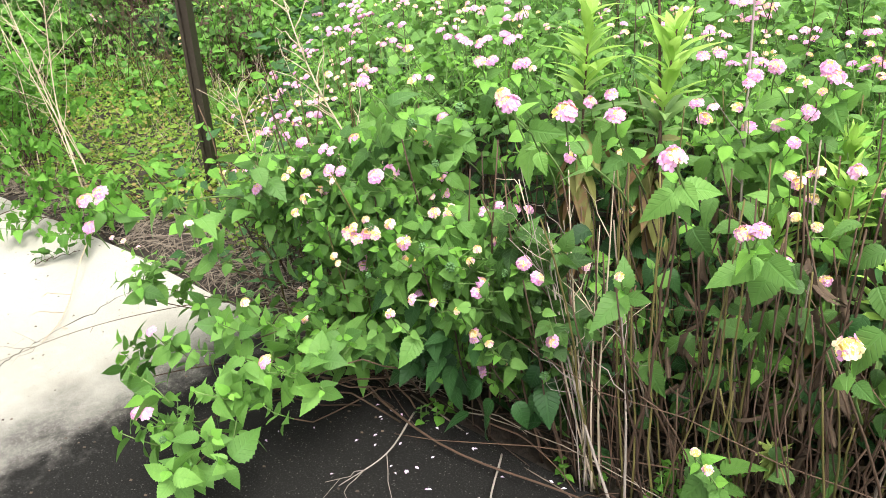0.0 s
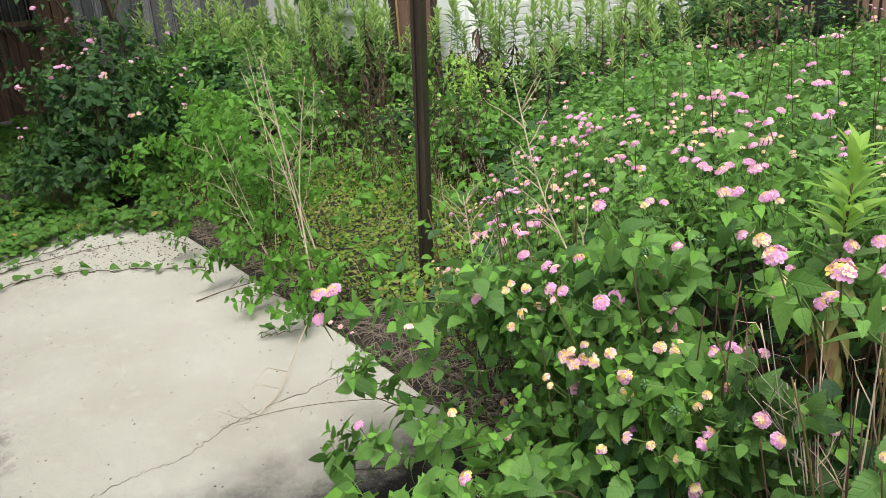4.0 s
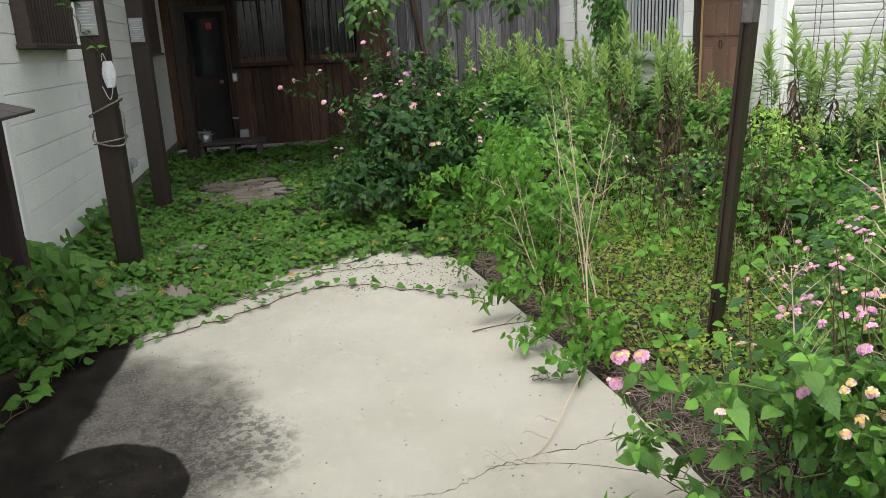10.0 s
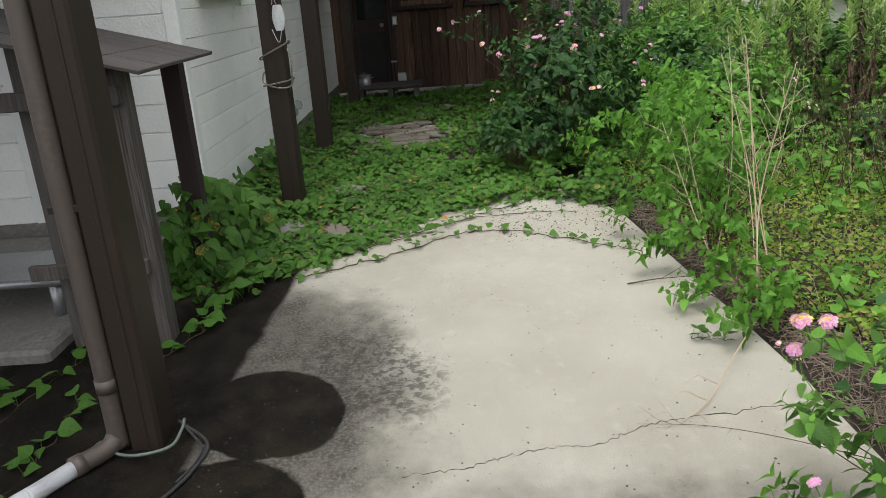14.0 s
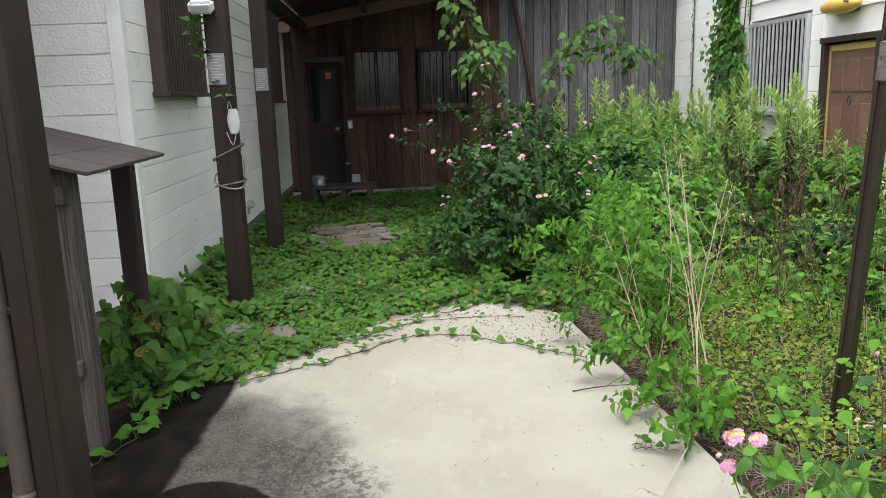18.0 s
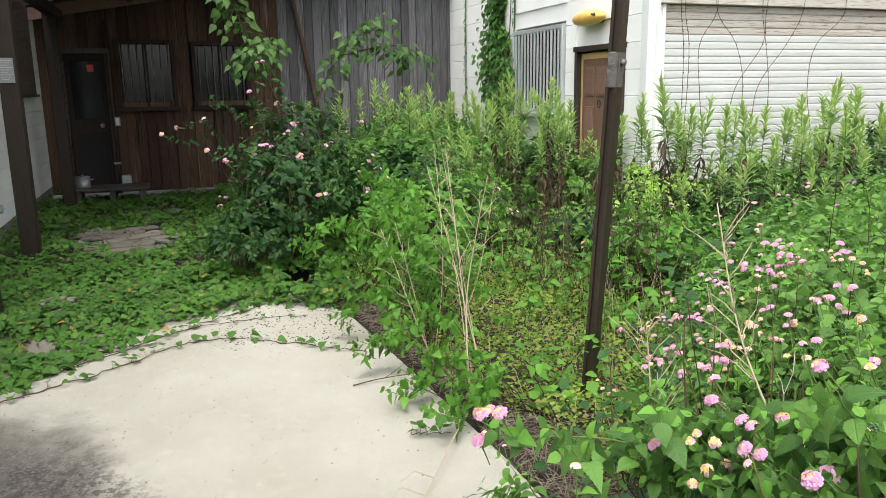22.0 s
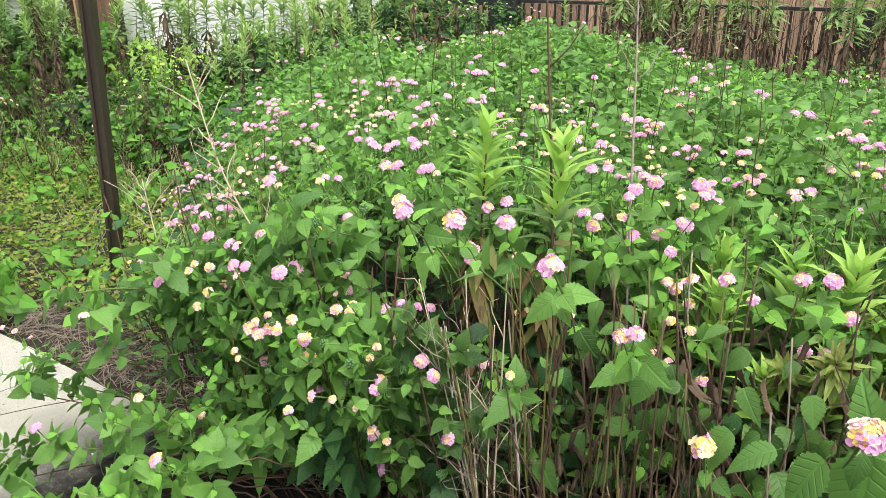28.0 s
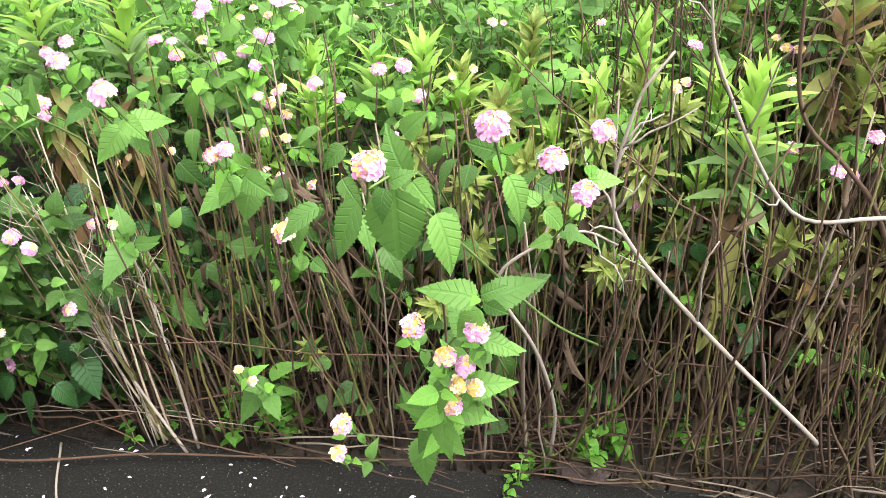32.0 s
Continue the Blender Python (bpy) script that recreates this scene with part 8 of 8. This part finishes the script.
# ---- ivy and vines on the outbuilding ----
s_, st = Soup(), Soup()
k = 2600
z = rngV.uniform(0.75, 4.1, k)
mid_ = -10.72 + 0.12 * np.sin(z * 2.1)
half_ = 0.27 + 0.30 * np.exp(-((z - 1.75) / 0.55) ** 2) - 0.10 * (z > 2.4)
P = np.column_stack([mid_ + half_ * rngV.uniform(-1, 1, k), DY - 0.05 - np.abs(rngV.normal(0, 0.10, k)), z])
put_leaves(s_, LF_HEART_LOW, P, np.column_stack([rngV.normal(0.2, 0.4, k), rngV.normal(-0.35, 0.3, k), -0.8 + rngV.normal(0, 0.3, k)]), np.column_stack([rngV.normal(0.2, 0.3, k), np.full(k, -1.0), np.full(k, 0.4)]), rngV.uniform(0.045, 0.095, k))
for q in range(8):
    x = -10.72 + rngV.normal(0, 0.2)
    st.add(*tube(chain_pts([(x, DY - 0.04, 0), (x + rngV.normal(0, 0.1), DY - 0.05, 1.4), (x + rngV.normal(0, 0.12), DY - 0.04, 2.8), (x, DY - 0.04, 4.1)], 4), 0.010, 0.006, 5))
ivy = thing("climbing_ivy", "column of green ivy climbing the white wall beside the window", "ivy")
under("foliage", s_.mesh("foliage", M_IVY), ivy, kind="stuff")
under("stem_tangle", st.mesh("stem_tangle", M_STEM), ivy, kind="stuff")
s_ = Soup()
for x, zt, zb in ((-12.2, 4.1, 1.4), (-10.3, 4.1, 2.45)):
    for z in np.arange(zb, zt, 0.045):
        p = np.array([[x + 0.015 * math.sin(z * 9), DY - 0.05, z]])
        put_leaves(s_, LF_LOW, p, np.array([[rngV.normal(0, 0.8), -0.3, -0.6]]), np.array([[0, -1, 0.3]]), rngV.uniform(0.05, 0.09))
    s_.add(*tube([(x, DY - 0.04, zb - 0.1), (x + 0.01, DY - 0.04, (zb + zt) / 2), (x, DY - 0.04, zt)], 0.008, 0.008, 5))
tagged(new("hanging_vine", s_.mesh("hanging_vine", M_IVY)), "thin strings of vine hanging down the white wall", "vine", kind="stuff")
s_ = Soup()
for q, (yb, yt, kink) in enumerate(((5.2, 5.15, 0.04), (5.45, 5.55, -0.15), (5.9, 5.55, 0.1), (5.75, 6.2, 0.2), (6.3, 6.15, 0.0), (6.1, 6.7, 0.1), (6.95, 7.3, -0.2), (5.15, 5.1, 0.02))):
    pts = chain_pts([(SX + 0.03, yb, 1.0), (SX + 0.03, yb + kink * 0.5, 1.5), (SX + 0.03, (yb + yt) / 2 + kink, 1.95), (SX + 0.03, yt, 2.3), (SX + 0.03, yt + kink * 0.3, 2.75)], 6)
    runner_ = thing("dry_vine", "thin dark dry vine stem on the white shutter", "vine", "dry vines")
    tube_part("stem", pts, 0.0035, 0.0025, M_STEM, runner_, sides=5)
    for p in pts[::2]:
        tube_part("bud", [p, p + np.array([0.008, 0.008, 0.014])], 0.007, 0.002, M_STEM, runner_, sides=5)

# ---- broad-leaved sapling ----
sap = thing("sapling", "young sapling with broad pale-veined leaves on thin arching branches", "tree")
old = Soup()
tw = [[(-7.55, 1.25, 0.0), (-7.6, 1.2, 0.9), (-7.7, 0.95, 1.55), (-7.65, 0.70, 2.15), (-7.6, 0.55, 2.5)], [(-7.6, 1.2, 0.95), (-7.6, 1.45, 1.6), (-7.55, 1.75, 2.05), (-7.5, 2.0, 2.2)], [(-7.68, 0.9, 1.6), (-7.5, 0.75, 1.85), (-7.4, 0.95, 2.0)], [(-7.58, 1.6, 1.85), (-7.5, 2.1, 1.95), (-7.45, 2.35, 1.85)]]
for q, t_ in enumerate(tw):
    cp = chain_pts(t_, 7)
    tube_part("trunk" if q == 0 else "branch", cp, 0.016 if q == 0 else 0.009, 0.004, M_STEM, sap, sides=6)
    i0 = int(len(cp) * (0.62 if q == 0 else 0.35))
    for p in cp[i0:]:
        for _ in range(7):
            az = rngV.uniform(0, 6.28)
            A = np.array([[math.cos(az), math.sin(az), -0.9 + rngV.normal(0, 0.3)]])
            b_ = p + (A[0] + [0, 0, 0.5]) * rngV.uniform(0.06, 0.24)
            put_leaves(old, LF_HEART, b_[None], A, np.array([[0.9, 0, 0.6]]) + rngV.normal(0, 0.3, (1, 3)), rngV.uniform(0.06, 0.10), 0.82)
            old.add(*tube(np.stack([p, b_]), 0.002, 0.002, 4))
under("crown", old.mesh("crown", M_LANTANA_DIM), sap)

# ---- seedlings at the slab's edge ----
for q, (x, y, hh, n_, sz) in enumerate(((0.16, 1.20, 0.10, 5, 0.032), (0.22, 1.25, 0.07, 4, 0.03), (0.33, 1.33, 0.22, 6, 0.045), (0.42, 1.40, 0.14, 4, 0.05), (-0.42, 1.30, 0.16, 5, 0.04), (-0.55, 1.33, 0.14, 5, 0.035), (0.55, 1.36, 0.12, 4, 0.03), (0.02, 1.36, 0.10, 4, 0.03), (-0.75, 1.24, 0.10, 4, 0.035), (0.75, 1.42, 0.16, 4, 0.035), (-1.2, 1.20, 0.09, 4, 0.035))):
    sd = thing("seedling", "small bright green seedling at the edge of the concrete", "plant", "seedlings")
    s1, st = Soup(), Soup()
    for _ in range(4):
        b_ = np.array([x + rngV.normal(0, 0.03), y + rngV.normal(0, 0.03), -0.03])
        d_ = np.array([rngV.normal(0, 0.25), rngV.normal(0, 0.25), 1.0])
        shoots(rngV, b_[None], d_[None], np.array([hh * rngV.uniform(0.6, 1.2)]), sz, n_, s1, None, LF_MID, st, width=1.3)
    under("foliage", s1.mesh("foliage", M_SHRUB), sd, kind="stuff")
    under("stem", st.mesh("stem", M_GREENSTEM), sd, kind="stuff")

# ---- crumbs on the concrete ----
crumb, petal = Soup(), Soup()
for _ in range(800):
    x, y = rngV.uniform(-6.0, -1.0), rngV.uniform(-1.0, 1.2)
    r_ = rngV.uniform(0.002, 0.006)
    V = np.array([(0, 0, r_), (r_, 0, 0), (0, r_ * 0.8, 0), (-r_ * 0.9, 0, 0), (0, -r_, 0)]) * [1.2, 1, 0.6] + [x, y, 0.001]
    crumb.add(V, [(0, 1, 2), (0, 2, 3), (0, 3, 4), (0, 4, 1)])
for _ in range(420):
    x, y = rngV.uniform(-5.6, -4.7), rngV.uniform(0.2, 1.08)
    r_ = rngV.uniform(0.003, 0.009)
    V = np.array([(0, 0, r_), (r_, 0, 0), (0, r_ * 0.8, 0), (-r_ * 0.9, 0, 0), (0, -r_, 0)]) * [1.3, 1, 0.6] + [x, y, 0.001]
    crumb.add(V, [(0, 1, 2), (0, 2, 3), (0, 3, 4), (0, 4, 1)])
for _ in range(80):
    x, y = rngV.normal(-0.85, 0.55), 1.2 - abs(rngV.normal(0, 0.22))
    az, r_ = rngV.uniform(0, 6.28), rngV.uniform(0.003, 0.006)
    V = [(x + r_ * math.cos(az + t_) * s2, y + r_ * math.sin(az + t_) * s2, 0.003 + 0.002 * (q % 2)) for q, (t_, s2) in enumerate(((0, 1.4), (1.6, 0.7), (3.14, 1.4), (4.7, 0.7)))]
    petal.add(V, [(0, 1, 2), (0, 2, 3)])
tagged(new("dark_crumbs", crumb.mesh("dark_crumbs", M_CHIP, False)), "dark crumbs and seeds scattered on the concrete", "litter", kind="stuff")
tagged(new("fallen_petals", petal.mesh("fallen_petals", M_PETAL, False)), "fallen pale pink petals on the dark concrete", "petals", kind="stuff")


# ---- withered brown growth at the back of the clearing ----
rngX = np.random.default_rng(97)
for cx, cy, rad_, hh, k in ((-4.75, 3.05, 0.30, 0.66, 260), (-5.5, 3.6, 0.28, 0.5, 160)):
    wd = thing("withered_shrub", "withered brown shrub with curled leaves among the weeds", "shrub", "withered shrubs")
    s1, st = Soup(), Soup()
    P = np.column_stack([cx + rngX.normal(0, rad_ * 0.6, k), cy + rngX.normal(0, rad_ * 0.6, k), rngX.random(k) * hh])
    D = np.column_stack([rngX.normal(0, 0.6, (k, 2)), rngX.normal(-0.2, 0.5, k)])
    put_leaves(s1, LF_LOW, P, D, rngX.normal(0, 1, (k, 3)) + [0, 0, 0.5], rngX.uniform(0.025, 0.055, k), 0.8)
    for _ in range(45):
        a = np.array([cx + rngX.normal(0, rad_ * 0.35), cy + rngX.normal(0, rad_ * 0.35), -0.04])
        st.add(*tube(curve_pts(a, a + [rngX.normal(0, 0.16), rngX.normal(0, 0.16), rngX.uniform(0.5, 1.15) * hh], 0.02, 6, 0.02, rngX), 0.0035, 0.0015, 4))
    under("foliage", s1.mesh("foliage", M_DRYLEAF), wd, kind="stuff")
    under("stem_tangle", st.mesh("stem_tangle", M_STEM), wd, kind="stuff")
yl = thing("yellow_shrub", "small shrub with yellow-green leaves in the clearing", "shrub")
s1, st = Soup(), Soup()
k = 90
P = np.column_stack([rngX.normal(-5.6, 0.18, k), rngX.normal(3.75, 0.18, k), rngX.uniform(0.25, 0.85, k)])
shoots(rngX, P, rngX.normal(0, 0.5, (k, 3)) + [0, 0, 0.7], rngX.uniform(0.08, 0.14, k), 0.06, 3, s1, None, LF_MID, st)
for q in range(16):
    st.add(*tube(curve_pts([-5.6 + rngX.normal(0, 0.05), 3.75 + rngX.normal(0, 0.05), -0.04], P[q], 0.03, 6, 0.015, rngX), 0.004, 0.002, 4))
under("foliage", s1.mesh("foliage", M_ROD_TOP), yl, kind="stuff")
under("stem_tangle", st.mesh("stem_tangle", M_STEM), yl, kind="stuff")


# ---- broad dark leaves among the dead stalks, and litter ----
# shade among the stalks is put into these leaves' dark colour
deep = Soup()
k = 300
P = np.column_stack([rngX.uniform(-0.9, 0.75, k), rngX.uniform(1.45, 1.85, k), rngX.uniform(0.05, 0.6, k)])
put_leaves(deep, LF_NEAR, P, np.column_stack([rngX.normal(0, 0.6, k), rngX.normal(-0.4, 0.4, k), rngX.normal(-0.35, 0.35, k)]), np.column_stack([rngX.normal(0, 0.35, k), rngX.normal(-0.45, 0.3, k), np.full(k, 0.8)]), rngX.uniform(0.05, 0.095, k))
tagged(new("shaded_leaves", deep.mesh("shaded_leaves", M_LANTANA_DARK)), "broad lantana leaves among the dead stalks, coloured dark for shade", "leaves", kind="stuff")
wilted = Soup()
k = 1500
P = np.column_stack([rngX.uniform(-0.6, 2.0, k), 1.32 + 0.6 * rngX.random(k) ** 1.4, 0.03 + 0.72 * rngX.random(k) ** 1.2])
put_leaves(wilted, LF_WITHER, P, np.column_stack([rngX.normal(0, 0.35, k), rngX.normal(0, 0.35, k), -np.ones(k)]), rngX.normal(0, 1, (k, 3)) * [1, 1, 0.3], rngX.uniform(0.04, 0.10, k), 1.3)
tagged(new("wilted_leaves", wilted.mesh("wilted_leaves", M_DRYLEAF)), "brown crumpled leaves hanging among the dead stalks", "leaves", kind="stuff")
hung = Soup()
k = 150
P = np.column_stack([rngX.uniform(-0.62, 0.2, k), rngX.uniform(1.28, 1.48, k), rngX.uniform(0.10, 0.78, k)])
put_leaves(hung, LF_NEAR, P, np.column_stack([rngX.normal(0, 0.6, k), rngX.normal(-0.5, 0.3, k), rngX.normal(-0.3, 0.4, k)]), np.column_stack([rngX.normal(0, 0.35, k), rngX.normal(-0.4, 0.3, k), np.full(k, 0.8)]), rngX.uniform(0.035, 0.080, k))
tagged(new("hanging_leaves", hung.mesh("hanging_leaves", M_LANTANA_DIM)), "green lantana leaves hanging in front of the dead stalks", "leaves", kind="stuff")
# low front leaves, shade painted by the darker leaf colour
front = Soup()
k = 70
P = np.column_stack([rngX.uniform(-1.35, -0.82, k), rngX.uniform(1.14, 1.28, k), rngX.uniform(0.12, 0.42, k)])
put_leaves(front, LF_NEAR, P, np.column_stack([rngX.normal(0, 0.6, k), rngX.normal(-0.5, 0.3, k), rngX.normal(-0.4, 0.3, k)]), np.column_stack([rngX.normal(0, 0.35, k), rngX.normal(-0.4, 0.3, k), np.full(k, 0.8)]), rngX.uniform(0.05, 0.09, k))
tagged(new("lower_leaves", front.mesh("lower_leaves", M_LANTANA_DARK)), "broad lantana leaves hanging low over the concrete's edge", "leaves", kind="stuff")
for q in range(16):
    s1 = Soup()
    x, y = (rngX.normal(-4.35, 0.14), rngX.normal(-1.18, 0.08)) if q < 10 else (rngX.uniform(-6.8, -4.8), rngX.uniform(-1.2, 0.2))
    az = rngX.uniform(0, 6.28)
    put_leaves(s1, LF_HEART, np.zeros((1, 3)), np.array([[1.0, 0.0, rngX.normal(0.1, 0.15)]]), np.array([[rngX.normal(0, 0.25), rngX.normal(0, 0.25), 1.0]]), rngX.uniform(0.045, 0.07), 0.8)
    fl = thing("fallen_leaf", "dry orange-brown fallen vine leaf", "leaf", "fallen leaves", at=(x, y, 0.012 if q < 10 else 0.09))
    fl.matrix_basis = pose(x, y, 0.014 if q < 10 else 0.09, 0, 0, math.degrees(az))
    under("leaf_blade", s1.mesh("leaf_blade", M_ORANGELEAF), fl)
flake = Soup()
k = 900
P = np.column_stack([rngX.uniform(-11.5, -5.0, k), rngX.uniform(-1.6, 0.6, k), rngX.uniform(0.0, 0.05, k)])
P = P[P[:, 0] < np.array([slab_curve(y) - 0.1 for y in P[:, 1]])]
k = len(P)
put_leaves(flake, LF_LOW, P, rngX.normal(0, 1, (k, 3)) * [1, 1, 0.2], np.column_stack([rngX.normal(0, 0.4, (k, 2)), np.ones(k)]), rngX.uniform(0.03, 0.07, k), 0.7)
tagged(new("leaf_litter", flake.mesh("leaf_litter", M_DRYLEAF)), "brown withered leaf litter on the passage ground", "litter", kind="stuff")


# ---- small pieces that sit on a part ----
def nest(part_name, *pieces):
    """Hangs each named piece under the part of its own thing."""
    for ob in list(bpy.data.objects):
        if ob.parent and not ob.parent.parent and ob.name.split(".")[0] in pieces:
            hosts = [c for c in ob.parent.children if c.name.split(".")[0] == part_name]
            if hosts:
                ob.matrix_basis = hosts[0].matrix_basis.inverted() @ ob.matrix_basis
                ob.parent = hosts[0]


nest("door_leaf", "door_panel", "sticker", "door_knob")
nest("joint_sleeve", "bolt")
nest("plate", "text_bar")
nest("housing", "lens")
nest("cloth", "ear_loop")
nest("hood", "backplate")
nest("pipe", "collar", "clip")
nest("tube_wall", "ribs")
